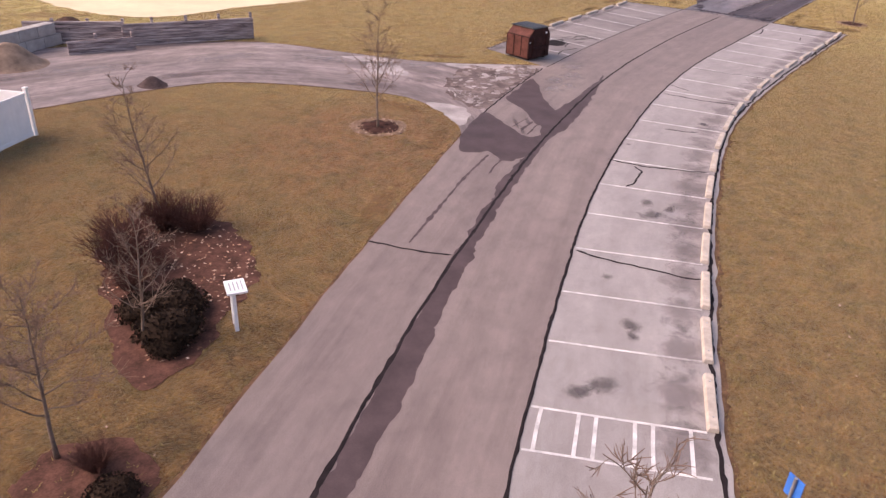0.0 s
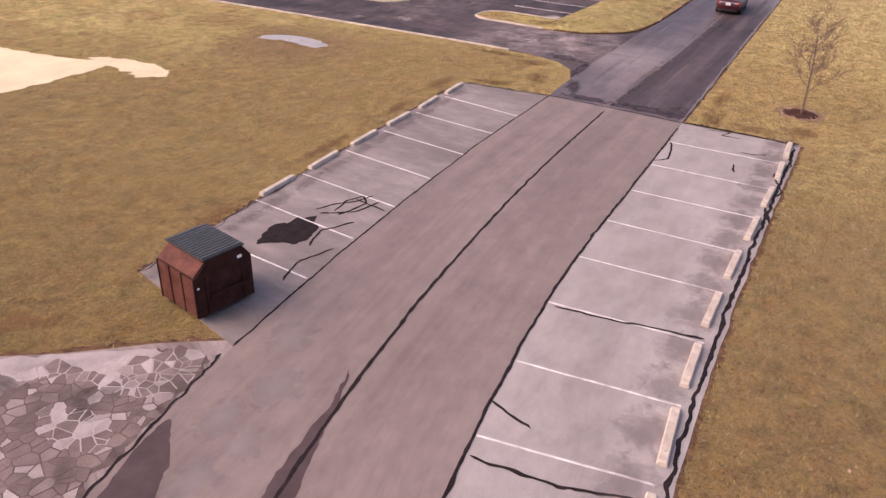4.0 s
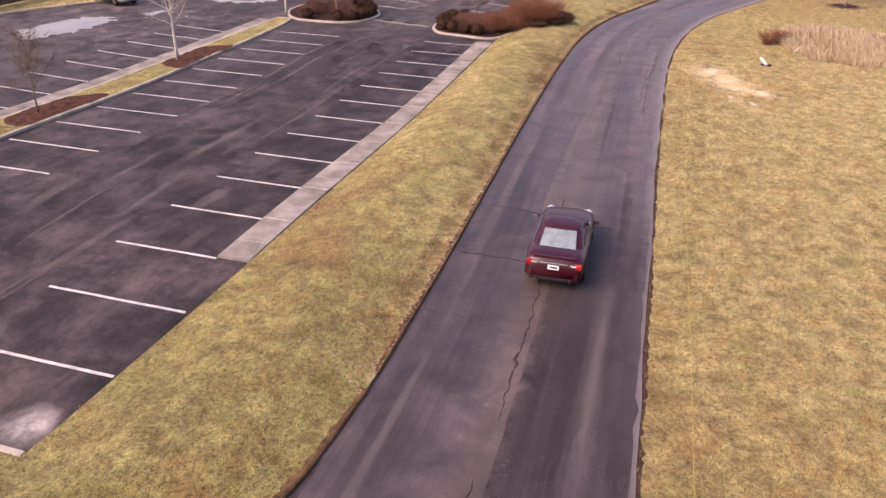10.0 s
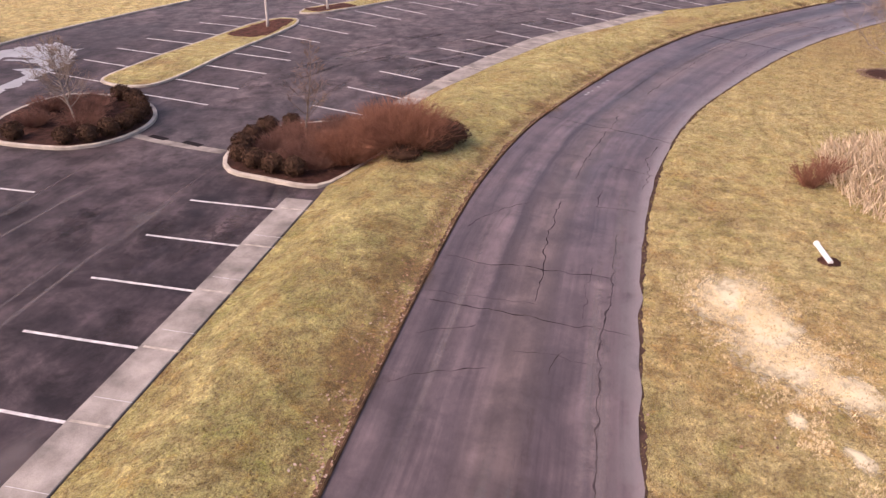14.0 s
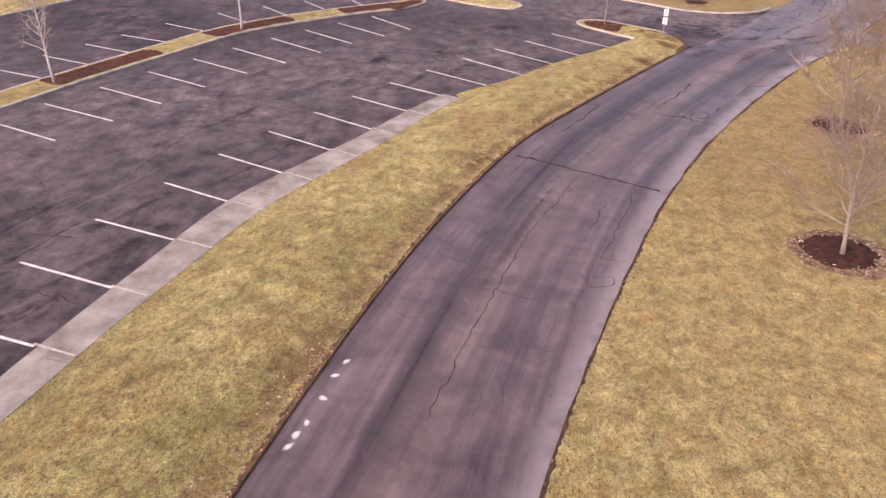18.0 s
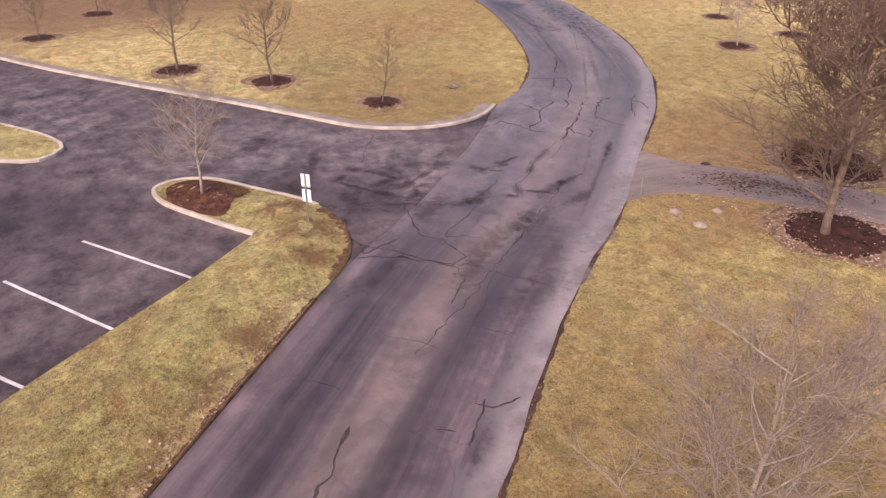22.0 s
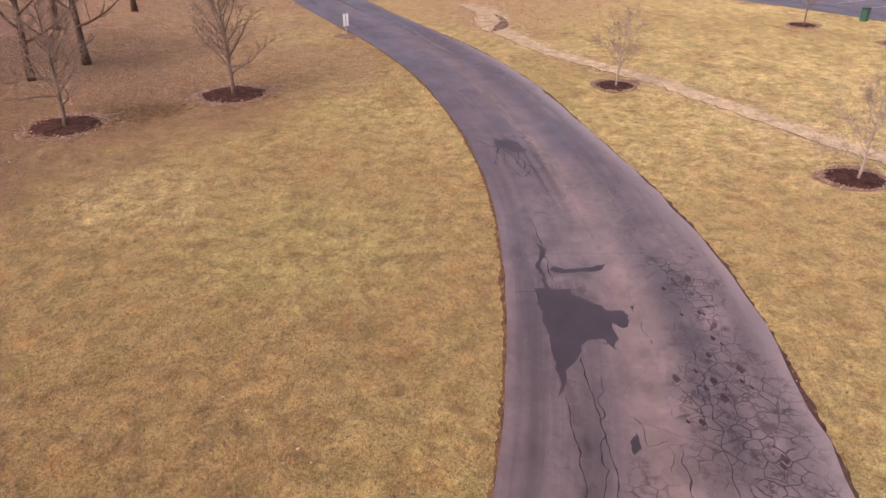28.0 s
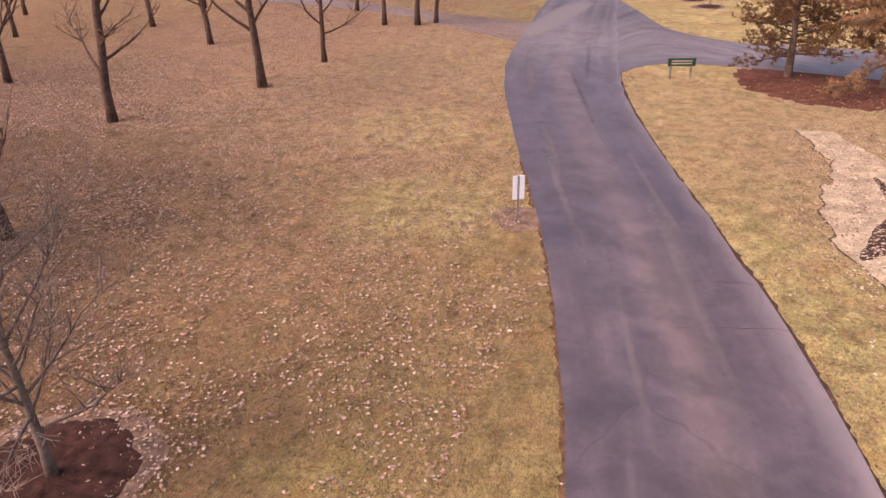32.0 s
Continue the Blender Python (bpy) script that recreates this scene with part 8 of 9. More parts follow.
    box("plate", (0.02, 0.34, 0.16), (-2.385, 0, 0.80 * tall + lift), PLATE, car, 0.004, 0, "pale number plate with its marks as a plain bar")
    box("plate_mark", (0.006, 0.22, 0.05), (-2.398, 0, 0.80 * tall + lift), DARK_TRIM, bpy.data.objects[[o.name for o in car.children if o.name.startswith("plate") and "mark" not in o.name][-1]])
    box("rear_bumper", (0.16, 1.5, 0.24), (-2.30, 0, 0.50 + lift), paint, car, 0.06)
    box("bumper_grille", (0.05, 0.9, 0.10), (-2.38, 0, 0.38 + lift), DARK_TRIM, car, 0.02)
    box("front_bumper", (0.18, 1.36, 0.22), (2.27, 0, 0.46 + lift), paint, car, 0.06)
    box("front_grille", (0.05, 0.80, 0.14), (2.34, 0, 0.62 + lift), DARK_TRIM, car, 0.02)
    box("boot_lip", (0.10, 1.25, 0.03), (-2.20, 0, 1.085 * tall + lift), paint, car, 0.012)
    box("underbody", (4.2, 1.5, 0.10), (0, 0, 0.2 + lift), DARK_TRIM, car, 0.03)
    rod("antenna", (-0.72, 0, zb + hgt + 0.01), (-0.86, 0, zb + hgt + 0.10), 0.012, DARK_TRIM, car, 6)
    return car


sedan = make_car(CAR_RED, "dark maroon sedan with bright rear window on the road", rear_glass=REAR_GLASS)
sedan.matrix_basis = pose(84.5, 23.75, 0.034, 0, 0, 1.5) @ Matrix.Diagonal((0.98, 1.0, 0.95, 1))
suv = make_car(CAR_SILVER, "silver sport utility car parked on wet asphalt", 1.16, 0.10, 0.75, "parked_suv")
suv.matrix_basis = pose(117.4, 66.6, 0.02, 0, 0, -110)
dark_car = make_car(DARK_TRIM, "black car parked at the far edge of the lot", name="parked_car")
dark_car.matrix_basis = pose(133.5, 66.0, 0.06, 0, 0, 80)

# rubbish skip by the first lot
# shaded side and lit face of the same steel, as dark and brown copies
SKIP_SHADED = plain("skip_shaded_maroon_steel", (0.052, 0.020, 0.018), 0.6, 0.2, vary=0.4, scale=2.5, fine=20, bump=0.2)
SKIP_LIT = plain("skip_lit_brown_steel", (0.115, 0.043, 0.034), 0.7, 0.1, vary=0.35, scale=2.5, fine=20, bump=0.2)
# paler blue-grey puts the highlights on the lid ribs into their colour
LID_RIB_HIGHLIGHT = plain("highlit_black_plastic", (0.10, 0.105, 0.115), 0.5, vary=0.2, scale=5, bump=0.1)
LID = plain("black_plastic", (0.022, 0.022, 0.024), 0.5, vary=0.2, scale=5, bump=0.1)
skip = empty("dumpster", 32.5, 27.65, 0.03, -100, "brown steel rubbish dumpster with ribbed black lid", "dumpster")
W, Dp, H, H2 = 1.65, 1.75, 1.3, 1.68
prof = [(-Dp / 2, 0.1), (-Dp / 2, H), (-Dp / 2 + 0.45, H2), (Dp / 2 - 0.25, H2), (Dp / 2, H2 - 0.35), (Dp / 2, 0.1)]
bm = bmesh.new()
sides = [[bm.verts.new((x, y, z)) for y, z in prof] for x in (-W / 2, W / 2)]
bm.faces.new(sides[0])
bm.faces.new(sides[1][::-1])
for k in range(6):
    bm.faces.new((sides[0][k], sides[1][k], sides[1][(k + 1) % 6], sides[0][(k + 1) % 6]))
bmesh.ops.recalc_face_normals(bm, faces=bm.faces)
bmesh.ops.bevel(bm, geom=bm.edges[:], offset=0.02, segments=1, affect="EDGES")
part("body", bm, SKIP_SHADED, skip)
lid = box("lid", (W + 0.04, Dp * 0.72, 0.05), (0, 0.05, H2 + 0.03), LID, skip, 0.015)
for k in range(13):
    box("lid_rib", (0.05, Dp * 0.70, 0.04), (-W / 2 + 0.09 + k * (W - 0.18) / 12, 0.05, H2 + 0.065), LID_RIB_HIGHLIGHT, lid, 0.01)
for s in (-1, 1):
    box("fork_pocket", (0.10, 1.0, 0.16), (s * (W / 2 + 0.05), 0, 0.62), SKIP_SHADED, skip, 0.02)
    box("side_rib", (0.05, 0.08, H - 0.2), (s * (W / 2 + 0.02), -0.55, H / 2 + 0.05), SKIP_SHADED, skip, 0.01)
    box("side_rib", (0.05, 0.08, H - 0.2), (s * (W / 2 + 0.02), 0.55, H / 2 + 0.05), SKIP_SHADED, skip, 0.01)
for x in (-0.54, 0.0, 0.54):
    box("front_panel", (0.50, 0.025, H - 0.2), (x, -Dp / 2 - 0.012, H / 2 + 0.06), SKIP_LIT, skip, 0.01)
for x in (-0.8, -0.27, 0.27, 0.8):
    box("front_rib", (0.05, 0.05, H - 0.15), (x, -Dp / 2 - 0.02, H / 2 + 0.06), SKIP_SHADED, skip, 0.01)
slope = math.degrees(math.atan2(H2 - H, 0.45))
chute = box("chute_panel", (W * 0.96, 0.56, 0.025), (0, 0, 0), SKIP_LIT, skip, 0.008)
chute.matrix_basis = pose(0, -Dp / 2 + 0.215, (H + H2) / 2 + 0.012, slope, 0, 0)
box("label_plate", (0.012, 0.14, 0.09), (W / 2 + 0.012, 0.5, 1.42), PLATE, skip, 0.004)
box("label_plate", (0.012, 0.07, 0.05), (W / 2 + 0.012, -0.8, 1.0), PLATE, skip, 0.004)
for x in (-0.65, 0.65):
    for y in (-0.68, 0.68):
        rod("caster", (x - 0.04, y, 0.07), (x + 0.04, y, 0.07), 0.07, RUBBER, skip, 12)

# timber storage bays, gravel heap and blocks beyond the side drive
TIMBER = plain("weathered_timber", (0.30, 0.235, 0.21), 0.9, vary=0.35, scale=3, fine=30, bump=0.5)
wm, wn, wl, wp = nodes_of("grey_wall_timber")
wco = wn.new("ShaderNodeTexCoord").outputs["Object"]
grain = noise_node(wn, wl, scaled(wn, wl, wco, 0.5, 1.0, 9.0), 1.0, 6, 0.75)
wl.new(ramp_node(wn, wl, grain, [(0.38, (0.08, 0.058, 0.06)), (0.5, (0.30, 0.235, 0.23)), (0.62, (0.52, 0.44, 0.42))]), wp.inputs["Base Color"])
wp.inputs["Roughness"].default_value = 0.9
bump_node(wn, wl, grain, 0.5, 0.02, wp)
WALL_TIMBER = wm
BLOCK = plain("bin_block_concrete", (0.40, 0.36, 0.34), 0.9, vary=0.2, scale=2, fine=30, bump=0.3)


def timber_wall(a, b, height, label):
    d = Vector((b[0] - a[0], b[1] - a[1], 0))
    ang, ln = math.degrees(math.atan2(d.y, d.x)), d.length
    wall = empty("timber_retaining_wall", a[0], a[1], 0, ang, label, "retaining wall", "storage bays")
    rows = max(3, int(height / 0.17))
    for k in range(rows):
        x = 0.0
        while x < ln - 0.05:
            seg = min(ln - x, random.uniform(2.2, 3.0))
            box("plank", (seg - 0.015, 0.12, 0.155), (x + seg / 2, random.uniform(-0.02, 0.02), 0.09 + k * 0.17), WALL_TIMBER, wall, 0.012)
            x += seg
    for k in range(int(ln / 1.8) + 1):
        box("post", (0.14, 0.14, height + 0.12), (min(ln - 0.1, 0.1 + k * 1.8), -0.14, (height + 0.12) / 2), WALL_TIMBER, wall, 0.012)
    return wall


timber_wall((24.3, 41.3), (17.9, 44.4), 1.35, "long wall of stacked weathered grey timbers")
timber_wall((18.4, 44.9), (14.6, 48.4), 1.2, "wall of stacked weathered timbers closing a storage bay")
timber_wall((18.0, 43.4), (14.9, 44.6), 0.85, "low wall of stacked weathered timbers")
blocks = empty("concrete_bay_wall", 12.4, 46.2, 0, 18, "low wall of grey concrete bin blocks", "retaining wall", "storage bays")
for k in range(3):
    for r in range(2):
        box("block", (1.18, 0.6, 0.58), (0.6 + k * 1.2 - 0.3 * r, 0, 0.3 + r * 0.6), BLOCK, blocks, 0.03)


def heap(x, y, r, h, mat, label, name, seed):
    bm = bmesh.new()
    c = bm.verts.new((x, y, h))
    rows = []
    for q in range(1, 9):
        row = []
        for j in range(40):
            a = 2 * math.pi * j / 40
            k = q / 8
            rr = r * k * (1 + 0.18 * noise.noise((math.cos(a) * 1.4, math.sin(a) * 1.4, seed)))
            z = h * (0.5 + 0.5 * math.cos(math.pi * k)) ** 0.85 + 0.10 * h * noise.noise((rr * math.cos(a) * 2, rr * math.sin(a) * 2, seed)) * (1 - k)
            row.append(bm.verts.new((x + rr * math.cos(a), y + rr * math.sin(a), max(0.0, z) if q < 8 else 0.0)))
        rows.append(row)
    for j in range(40):
        bm.faces.new((c, rows[0][j], rows[0][(j + 1) % 40]))
        for r0, r1 in zip(rows, rows[1:]):
            bm.faces.new((r0[j], r1[j], r1[(j + 1) % 40], r0[(j + 1) % 40]))
    return tagged(part(name, bm, mat, smooth=True), label, "heap")


GRAVEL = plain("gravel", (0.24, 0.17, 0.13), 0.95, vary=0.35, scale=2, fine=22, bump=0.9)
heap(12.0, 44.6, 1.8, 1.1, GRAVEL, "heap of brownish gravel in front of a storage bay", "spoil_heap", 1.0)
heap(17.6, 49.4, 1.6, 0.9, SOIL, "heap of dark soil inside a timber bay", "soil_heap", 2.0)
ROCK = plain("dark_rock", (0.075, 0.05, 0.048), 0.9, vary=0.4, scale=3, fine=20, bump=0.8)
heap(14.7, 37.0, 0.75, 0.42, ROCK, "dark weathered boulder at the edge of the drive", "boulder", 3.0)

# white fence corner
fence = empty("vinyl_fence", 7.9, 34.3, 0, 0, "white vinyl privacy fence with a capped corner post", "fence")
for ang, count in ((205, 4), (120, 4)):
    for k in range(count):
        for j in range(9):
            u = 0.12 + k * 1.9 + j * 0.2
            q = Vector((math.cos(radians(ang)), math.sin(radians(ang)), 0)) * (u + 0.1)
            box("picket", (0.197, 0.035, 1.5), (q.x, q.y, 0.83), WHITE_PAINT, fence, 0.006, ang)
        q = Vector((math.cos(radians(ang)), math.sin(radians(ang)), 0)) * (k * 1.9 + 1.0)
        for z in (0.1, 1.6):
            box("rail", (1.8, 0.06, 0.14), (q.x, q.y, z), WHITE_PAINT, fence, 0.01, ang)
        q = Vector((math.cos(radians(ang)), math.sin(radians(ang)), 0)) * (k * 1.9 + 1.95)
        box("post", (0.12, 0.12, 1.78), (q.x, q.y, 0.89), WHITE_PAINT, fence, 0.01, ang)
corner = box("post", (0.13, 0.13, 1.80), (0, 0, 0.9), WHITE_PAINT, fence, 0.01, 25)
box("cap", (0.17, 0.17, 0.06), (0, 0, 1.82), WHITE_PAINT, corner, 0.02, 25)

# signs
sign = empty("bed_sign", 4.6, 18.6, 0, 60, "white sign board on two white posts beside the bed", "sign")
for x in (-0.16, 0.16):
    box("post", (0.09, 0.09, 1.0), (x, 0, 0.5), WHITE_PAINT, sign, 0.008)
board = box("board", (0.62, 0.46, 0.05), (0, -0.08, 1.08), WHITE_PAINT, sign, 0.01)
for k in range(4):
    box("text_bar", (0.42 - 0.05 * (k % 2), 0.03, 0.004), (0, -0.22 + 0.09 * k, 1.107), STEEL_GREY, board)
BLUE = plain("sign_blue", (0.03, 0.16, 0.55), 0.45, vary=0.1, scale=5, bump=0)
acc = empty("parking_sign", 6.15, 6.75, 0, 62, "blue accessible-parking sign on a steel post", "sign")
rod("post", (0, 0, 0), (0, 0, 1.6), 0.028, STEEL_GREY, acc)
face = box("panel", (0.30, 0.02, 0.42), (0, -0.035, 1.38), BLUE, acc, 0.004)
box("symbol_bar", (0.13, 0.006, 0.16), (0, -0.048, 1.42), PLATE, face)
stop = empty("traffic_sign", 169.0, 4.1, 0.1, 52, "two pale sign panels on a steel post, seen from behind", "sign")
rod("post", (0, 0, 0), (0, 0, 1.85), 0.03, STEEL_GREY, stop)
box("panel", (0.32, 0.02, 0.46), (0, -0.04, 1.58), PLATE, stop, 0.006)
box("panel", (0.32, 0.02, 0.46), (0, -0.04, 1.02), PLATE, stop, 0.006)
for x, y, ang, h in ((238.1, -10.9, -60, 1.55),):
    mark = empty("marker_sign", x, y, 0, ang, "pair of narrow white marker panels on a steel post", "sign")
    rod("post", (0, 0.03, 0), (0, 0.03, h), 0.03, STEEL_GREY, mark)
    for s in (-1, 1):
        box("panel", (0.16, 0.03, 0.85), (s * 0.12, 0, h - 0.42), PLATE, mark, 0.006)
GREEN = plain("sign_green", (0.035, 0.07, 0.035), 0.6, vary=0.2, scale=4, bump=0.05)
park = empty("park_sign", 258.2, -14.1, 0, -70, "dark green sign board on two wooden posts", "sign")
for x in (-0.55, 0.55):
    box("post", (0.09, 0.09, 1.05), (x, 0, 0.52), TIMBER, park, 0.008)
pb = box("board", (1.5, 0.05, 0.42), (0, -0.07, 0.92), GREEN, park, 0.01)
for k in range(2):
    box("text_bar", (1.1, 0.008, 0.06), (0, -0.098, 0.85 + 0.14 * k), STOP_CONC, pb)
BIN_GREEN = plain("bin_green", (0.02, 0.09, 0.06), 0.5, vary=0.2, scale=4, bump=0.05)
litter = empty("litter_bin", 240.4, -50.5, 0, 0, "green litter bin beside the distant parking lot", "bin")
rod("drum", (0, 0, 0), (0, 0, 0.9), 0.3, BIN_GREEN, litter, 20)
rod("lid", (0, 0, 0.9), (0, 0, 0.98), 0.33, DARK_TRIM, litter, 20)

# white pipe in the lawn, marker stakes and their cord, drain grate, stones
pipe = empty("fallen_pipe", 114.4, 15.15, 0.0, 12, "white plastic standpipe leaning over in the lawn", "pipe")
rod("pipe", (-0.55, 0, 0.09), (0.55, 0, 0.2), 0.085, WHITE_PAINT, pipe, 14)
rod("cap", (0.50, 0, 0.195), (0.60, 0, 0.205), 0.10, WHITE_PAINT, pipe, 14)
mulch_ring(114.1, 15.0, 0.36, 3, False, "worn bare ring of soil around a pipe")
CORD = plain("yellow_cord", (0.62, 0.46, 0.14), 0.8, vary=0.2, scale=9, bump=0)
cord_pts = [(56.1, 19.1), (61.5, 19.5), (65.2, 19.6), (73.1, 19.55), (80.3, 19.65), (87.1, 19.8), (95.5, 19.9), (101.8, 20.05)]
survey = empty("survey_line", 0, 0, 0, 0, "yellow cord strung between thin pale survey stakes", "survey line")
for x, y in cord_pts:
    st = rod("stake", (x, y, 0), (x + 0.01, y, 0.34), 0.013, TIMBER, survey, 6)
    rod("flag", (x, y, 0.29), (x + 0.10, y + 0.02, 0.27), 0.012, CORD, st, 5)
t = Tubes()
for a, b in zip(cord_pts, cord_pts[1:]):
    n = 12
    t.add([Vector((a[0] + (b[0] - a[0]) * k / n, a[1] + (b[1] - a[1]) * k / n, 0.26 - 0.14 * math.sin(math.pi * k / n))) for k in range(n + 1)], [0.007] * (n + 1), 4)
mesh_part("cord", t.v, t.f, CORD, survey)
grate = empty("drain_grate", 182.45, -6.65, 0.0, 20, "square iron storm drain grate set in the lawn", "drain grate")
box("frame", (0.60, 0.60, 0.03), (0, 0, 0.005), SOIL, grate, 0.006)
# dark plate stands in for the shaded hole below the bars
box("pit", (0.52, 0.52, 0.012), (0, 0, 0.018), TAR, grate)
for k in range(5):
    box("bar", (0.52, 0.035, 0.025), (0, -0.22 + k * 0.11, 0.036), GUTTER, grate, 0.005)
for k in range(3):
    box("cross_bar", (0.035, 0.52, 0.02), (-0.18 + k * 0.18, 0, 0.034), GUTTER, grate, 0.005)
PALE_ROCK = plain("pale_stone", (0.33, 0.255, 0.215), 0.9, vary=0.25, scale=4, fine=30, bump=0.5)
for k, (x, y, r) in enumerate([(165.7, -8.7, 0.22), (164.5, -8.9, 0.26), (168.9, -12.6, 0.22), (165.2, -10.2, 0.2)]):
    heap(x, y, r, r * 0.5, PALE_ROCK if k != 2 else ROCK, "half-buried stone in the lawn beside the path", "stone", 10.0 + k)
slender = empty("path_marker", 166.9, -8.0, 0, 0, "thin wooden marker post at the start of the path", "post")
rod("post", (0, 0, 0), (0.02, 0, 0.9), 0.022, TIMBER, slender, 8)
thin = empty("path_marker", 222.8, -15.7, 0, 0, "thin leaning pole at the road edge", "post")
rod("post", (0, 0, 0), (0.06, 0.05, 0.75), 0.016, TWIG_PALE, thin, 6)
tagged(stain(None, [(237.2, -10.6), (238.2, -10.0), (238.9, -10.6), (239, -11.6), (238, -11.9), (237.2, -11.5)], 0.012, HALO, "gravel_patch", 0.2, 1), "pale gravel patch around the marker sign", "gravel", kind="structure")
tagged(stain(None, [(266, -3.0), (270, -2.2), (279, -2.8), (281, -4.6), (274, -4.6), (268, -4.2)], 0.036, CONCRETE_DIRTY, "sandy_wash", 0.5, 1), "pale patch over the road corner", "sand", kind="structure")

play = empty("play_frame", 34.9, 51.0, 0.015, 20, "dark steel climbing frame with a low step on the sand", "play frame")
for x in (-0.6, 0.0, 0.6):
    for y in (-0.35, 0.35):
        rod("leg", (x, y, 0), (x * 0.9, y * 0.7, 1.9), 0.05, DARK_TRIM, play)
for z in (0.35, 1.85):
    box("rail", (1.5, 0.08, 0.08), (0, -0.3, z), DARK_TRIM, play, 0.01)
box("step", (1.5, 0.6, 0.10), (0, -0.45, 0.28), DARK_TRIM, play, 0.01)

# far sports court
COURT = plain("court_red", (0.42, 0.16, 0.14), 0.8, vary=0.12, scale=1, fine=20, bump=0.05)
COURT_GREEN = plain("court_green", (0.10, 0.26, 0.15), 0.8, vary=0.12, scale=1, fine=20, bump=0.05)
court = tagged(slab("sports_court", [Vector(p) for p in ((86, 74, 0), (105.5, 74, 0), (105.5, 92, 0), (86, 92, 0))], 0.0, 0.06, COURT), "red and green hard tennis court beyond the lot", "court", kind="structure")
slab("playing_area", [Vector(p) for p in ((88, 77, 0), (103.5, 77, 0), (103.5, 92, 0), (88, 92, 0))], 0.0, 0.064, COURT_GREEN, court)
screen_f = empty("court_fence", 106.2, 73.4, 0.05, 0, "dark screened fence along the edge of the court", "fence")
for k in range(8):
    rod("post", (k * 2.4, 0, 0), (k * 2.4, 0, 2.2), 0.04, DARK_TRIM, screen_f)
    if k < 7:
        box("screen", (2.3, 0.03, 1.9), (k * 2.4 + 1.2, 0, 1.05), BARK_DARK, screen_f, 0.005)


# ---- loose cover: blades, leaves, grit ----
def inside(pt, poly):
    """Which of the points lie in the polygon."""
    x, y = pt[:, 0], pt[:, 1]
    hit = np.zeros(len(pt), bool)
    q = np.array(poly)
    for (x0, y0), (x1, y1) in zip(q, np.roll(q, -1, 0)):
        hit ^= ((y0 > y) != (y1 > y)) & (x < (x1 - x0) * (y - y0) / (y1 - y0 + 1e-12) + x0)
    return hit


flat = lambda line: [(p.x, p.y) for p in line]  # noqa: E731
PAVED = [flat(lineL) + flat(lineO)[::-1] + [(0, 9), (-11, 4.2)], flat(mainL) + flat(mainR)[::-1], LOT, LOT_A, flat(curve_points(D_LOW)) + flat(curve_points(D_UP))[::-1], S_L + S_R[::-1], BED,
         [(46.0, 48.6), (34.8, 48.2), (29.4, 49.2), (23.5, 50), (21, 56), (26, 75), (36, 78), (42, 66), (45.4, 52)], [(167.0, -7.4), (167.2, -9.2), (166.2, -11.1), (164.6, -13), (161.5, -15.6), (152, -22), (155, -24), (164.3, -16.9), (167, -14.5), (168.3, -13.3), (169.3, -11.9), (171.2, -10.9)]]
gen = np.random.default_rng(4)
track = np.array([(p[1][0], p[1][1]) for p in PATH])


def scatter(count, spread, ahead):
    """Random points of the land that the way passes over."""
    k = gen.integers(0, len(track) - 1, count)
    u = gen.random((count, 1))
    base = track[k] * (1 - u) + track[k + 1] * u
    return base + np.array(ahead) + gen.normal(0, spread, (count, 2))


def blades(name, p, z, size, mat, label):
    """Tufts of three leaning blades at each point, as one mesh."""
    n = len(p)
    a = gen.uniform(0, 6.283, (n, 3))
    h = gen.uniform(0.5, 1.3, (n, 3)) * size
    root = np.repeat(p[:, None], 3, 1) + gen.normal(0, size * 0.35, (n, 3, 2))
    w = size * 0.17
    V = np.zeros((n, 3, 3, 3))
    side = np.stack([np.cos(a), np.sin(a)], -1) * w
    V[:, :, 0, :2], V[:, :, 1, :2] = root - side, root + side
    V[:, :, 2, :2] = root + np.stack([-np.sin(a), np.cos(a)], -1) * h[..., None] * gen.uniform(0.4, 1.3, (n, 3, 1))
    V[..., 2] = z
    V[:, :, 2, 2] += h * 0.75
    me = bpy.data.meshes.new(name)
    me.vertices.add(n * 9)
    me.vertices.foreach_set("co", V.reshape(-1).astype(np.float32))
    me.loops.add(n * 9)
    me.loops.foreach_set("vertex_index", np.arange(n * 9, dtype=np.int32))
    me.polygons.add(n * 3)
    me.polygons.foreach_set("loop_start", np.arange(0, n * 9, 3, dtype=np.int32))
    me.update()
    me.validate()
    me.materials.append(mat)
    return tagged(new(name, me), label, "grass", kind="stuff")


def litter_of(name, p, z, size, mat, label):
    """Flat curled leaves at each point, as one mesh."""
    n = len(p)
    a = gen.uniform(0, 6.283, n)
    s = gen.uniform(0.5, 1.3, n) * size
    u = np.stack([np.cos(a), np.sin(a)], -1) * s[:, None]
    w = np.stack([-np.sin(a), np.cos(a)], -1) * s[:, None] * 0.62
    V = np.zeros((n, 4, 3))
    V[:, 0, :2], V[:, 1, :2], V[:, 2, :2], V[:, 3, :2] = p - u, p + w, p + u, p - w
    V[..., 2] = z + gen.uniform(0, 0.6, (n, 4)) * size + 0.006
    me = bpy.data.meshes.new(name)
    me.vertices.add(n * 4)
    me.vertices.foreach_set("co", V.reshape(-1).astype(np.float32))
    me.loops.add(n * 4)
    me.loops.foreach_set("vertex_index", np.arange(n * 4, dtype=np.int32))
    me.polygons.add(n)
    me.polygons.foreach_set("loop_start", np.arange(0, n * 4, 4, dtype=np.int32))
    me.update()
    me.validate()
    me.materials.append(mat)
    return tagged(new(name, me), label, "leaves", kind="stuff")


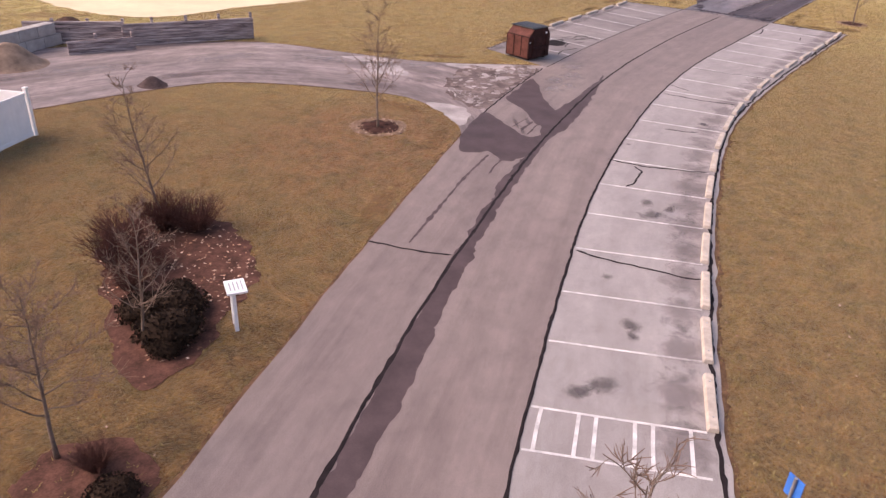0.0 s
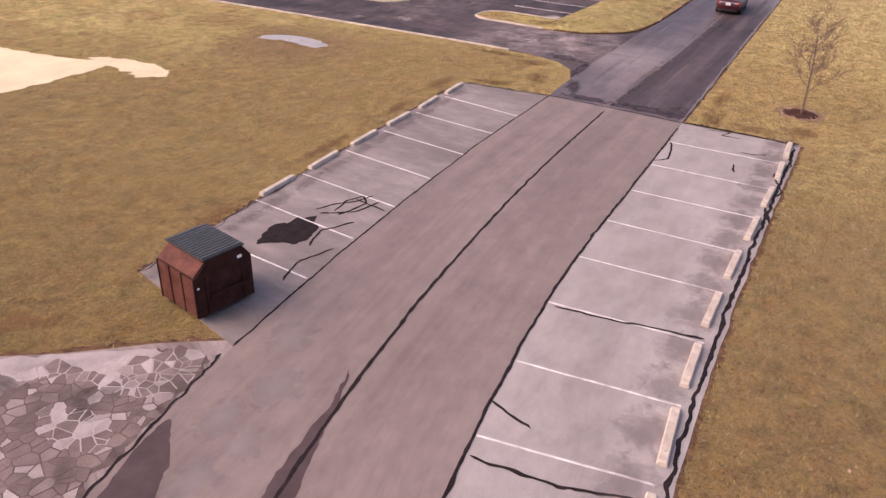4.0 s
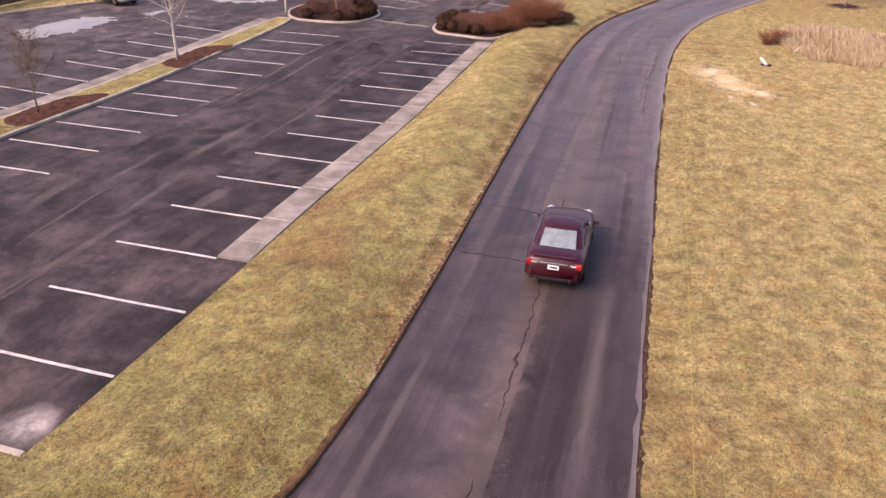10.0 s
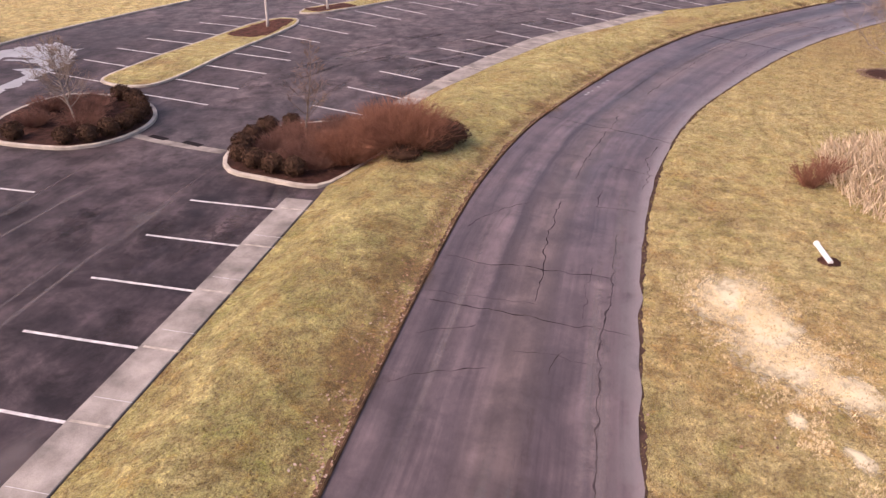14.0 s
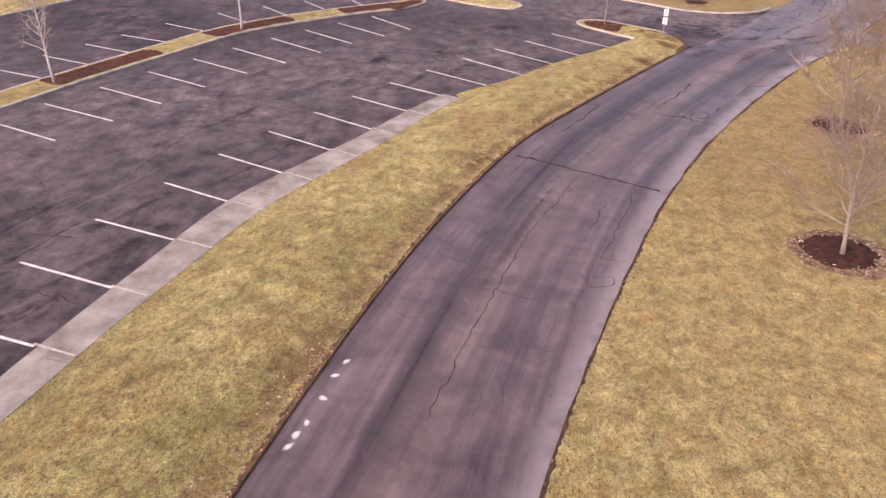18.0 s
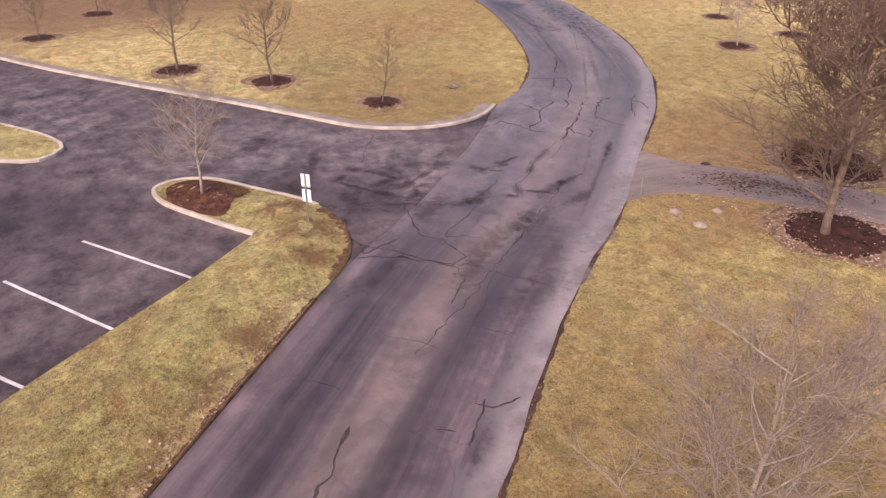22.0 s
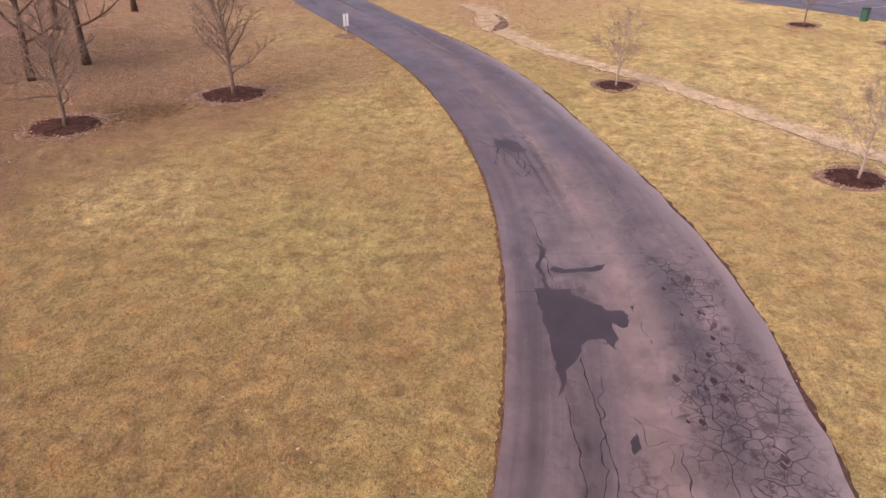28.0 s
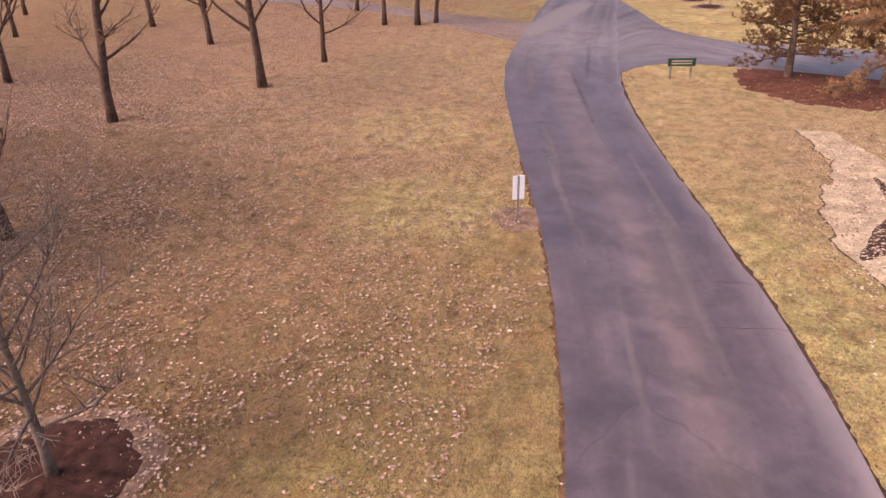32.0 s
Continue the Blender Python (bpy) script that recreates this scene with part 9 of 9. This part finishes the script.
p = np.concatenate([scatter(190000, 12, (10, 0)), scatter(80000, 16, (22, 4)), scatter(50000, 20, (30, -8))])
for poly in PAVED:
    p = p[~inside(p, poly)]
blades("grass_tufts", p, 0.0, 0.075, BLADES, "loose tufts of straw-coloured winter grass over the lawn")
q = np.concatenate([scatter(90000, 9, (8, 5)), scatter(50000, 14, (18, 8))])
q = q[inside(q, flat(med))]
q = q[~inside(q, [(80.8, 33.05), (115.4, 33.05), (115.4, 34.4), (80.8, 34.4)])]
q = q[~inside(q, [(v_.x, v_.y) for v_ in O2_LOT[:strip_end]] + [(v_.x, v_.y) for v_ in O2_TURF[:strip_end]][::-1])]
blades("verge_tufts", q, 0.10, 0.07, BLADES, "loose tufts of straw-coloured grass on the verge")
lv = np.concatenate([np.stack([gen.uniform(206, 292, 100000), gen.uniform(-16, 50, 100000)], -1), np.stack([gen.uniform(240, 273, 75000), gen.uniform(-10, 24, 75000)], -1)])
keep = gen.random(len(lv)) < np.clip((lv[:, 1] + 0.35 * (lv[:, 0] - 262) + 21) / 22, 0.04, 1.0)
lv = lv[keep]
lv = lv[(np.hypot(lv[:, 0] - 230, lv[:, 1] - 8) > 11) | (gen.random(len(lv)) < 0.22)]
more = np.stack([gen.uniform(222, 268, 60000), gen.uniform(-13, 18, 60000)], -1)
more = more[[noise.noise((float(a) * 0.3, float(b) * 0.3, 2.0)) + 0.6 * noise.noise((float(a) * 1.1, float(b) * 1.1, 5.0)) > -0.25 for a, b in more]]
lv = np.concatenate([lv, more, np.stack([gen.normal(245, 7, 6000), gen.normal(-22, 3, 6000)], -1), scatter(5000, 12, (14, 0)), np.stack([gen.normal(166, 2.5, 1500), gen.normal(-13, 2.5, 1500)], -1)])
for poly in PAVED[:6] + PAVED[-1:]:
    lv = lv[~inside(lv, poly)]
for x, y, r in ((218.6, 1.3, 1.7), (223.4, -5.6, 1.75)):
    lv = lv[(np.hypot(lv[:, 0] - x, lv[:, 1] - y) > r) | (gen.random(len(lv)) < 0.12)]
litter_of("fallen_leaves", lv, 0.03, 0.052, LEAVES, "scattered dry fallen leaves, thick under the wood")

WET_LEAVES = island_tint("wet_leaves", [(0.05, 0.028, 0.024), (0.09, 0.05, 0.04), (0.16, 0.10, 0.08), (0.06, 0.032, 0.028), (0.34, 0.25, 0.2)])
along = np.abs(gen.normal(0, 0.5, 900)) * gen.choice([-0.8, 1.6], 900)
wl = np.stack([166.6 - 1.7 * along, -13.0 - 2.0 * along], -1) + gen.normal(0, 0.55, (900, 2)) * np.array([0.9, 0.8])
litter_of("path_leaves", wl, 0.022, 0.065, WET_LEAVES, "dark wet leaves strewn over the gravel footpath")
bl = np.stack([gen.uniform(1.5, 8, 1500), gen.uniform(17.5, 26, 1500)], -1)
bl = bl[inside(bl, BED)]
bl = bl[(bl[:, 0] + 0.5 * (bl[:, 1] - 20) > 4.4) | (gen.random(len(bl)) < 0.25)]
litter_of("bed_leaves", bl, 0.018, 0.05, LEAVES, "pale dry leaves on the planting bed")
DITCH_LEAF = island_tint("ditch_straw", [(0.62, 0.48, 0.34), (0.42, 0.29, 0.20), (0.72, 0.58, 0.43), (0.30, 0.18, 0.11), (0.66, 0.52, 0.36)])
dp = np.array([(v_.x, v_.y) for v_ in ditch_mid])
dp = dp[gen.integers(0, len(dp), 14000)] + gen.normal(0, 1.0, (14000, 2))
litter_of("ditch_leaves", dp, 0.015, 0.055, DITCH_LEAF, "pale dry leaves lying along the ditch")
ml = np.array([(v_.x, v_.y) for v_ in road_side])[gen.integers(0, len(road_side), 9000)] + gen.normal(0, 0.45, (9000, 2))
ml = ml[inside(ml, flat(med))]
litter_of("verge_leaves", ml, 0.104, 0.045, LEAVES, "brown fallen leaves along the edge of the verge")
st = np.concatenate([np.stack([gen.normal(110.6, 1.2, 5000), gen.normal(18.2, 0.9, 5000)], -1), np.stack([gen.normal(107.8, 1.2, 4000), gen.normal(16.9, 0.8, 4000)], -1), np.stack([gen.normal(104.9, 0.3, 300), gen.normal(17.1, 0.3, 300)], -1), np.stack([gen.normal(103.5, 0.3, 300), gen.normal(16.3, 0.3, 300)], -1)])
st = st[[noise.noise((float(a), float(b), 0)) * 0.9 + noise.noise((float(a) * 3, float(b) * 3, 4)) * 0.5 > -0.15 for a, b in st]]
blades("straw_mulch", st, 0.0, 0.06, STRAW_BITS, "pale straw strewn over reseeded ground")


# ---- the lie of the land: the verge is a low bank, the lot beside it lies a little lower ----
def ease(v):
    v = np.clip(v, 0, 1)
    return v * v * (3 - 2 * v)


bank_line = np.array(flat(med))
bank_a, bank_b = bank_line, np.roll(bank_line, -1, 0)


def land(p, bank=True):
    """Height of the land over the road's level at each point."""
    x, y = p[:, 0], p[:, 1]
    z = -0.38 * ease((x - 82) / 18) * (1 - ease((x - 124) / 14)) * ease((y - 31) / 2.2) * (1 - ease((y - 51) / 11))
    hit = inside(p, bank_line) if bank else np.zeros(len(p), bool)
    if hit.any():
        q = p[hit]
        far = np.full(len(q), 9.0)
        for a, b in zip(bank_a, bank_b):
            d = b - a
            u = np.clip(((q - a) @ d) / max(1e-9, d @ d), 0, 1)
            far = np.minimum(far, np.hypot(*(q - a - u[:, None] * d).T))
        z[hit] += 0.36 * ease(far / 2.5)
    return z


def lay(ob, bank):
    """Lays a flat body on the land."""
    n = len(ob.data.vertices)
    co = np.empty(n * 3, np.float32)
    ob.data.vertices.foreach_get("co", co)
    co = co.reshape(-1, 3).astype(float)
    near = (co[:, 0] > 66) & (co[:, 0] < 178) & (co[:, 1] > 2) & (co[:, 1] < 66)
    if near.any():
        co[near, 2] += land(co[near, :2], bank)
        ob.data.vertices.foreach_set("co", co.reshape(-1).astype(np.float32))
        ob.data.update()


for ob in [o for o in scene.objects if o.parent is None and o.type in ("MESH", "EMPTY")]:
    at = ob.matrix_basis.translation
    if at.length > 0.01:
        if 66 < at.x < 178 and 2 < at.y < 66:
            ob.matrix_basis = Matrix.Translation((0, 0, float(land(np.array([[at.x, at.y]]))[0]))) @ ob.matrix_basis
    elif ob.matrix_basis == Matrix.Identity(4):
        for o in [ob, *ob.children_recursive]:
            if o.type == "MESH" and o.matrix_basis == Matrix.Identity(4):
                lay(o, ob is median or ob.name in ("verge_tufts", "verge_leaves"))
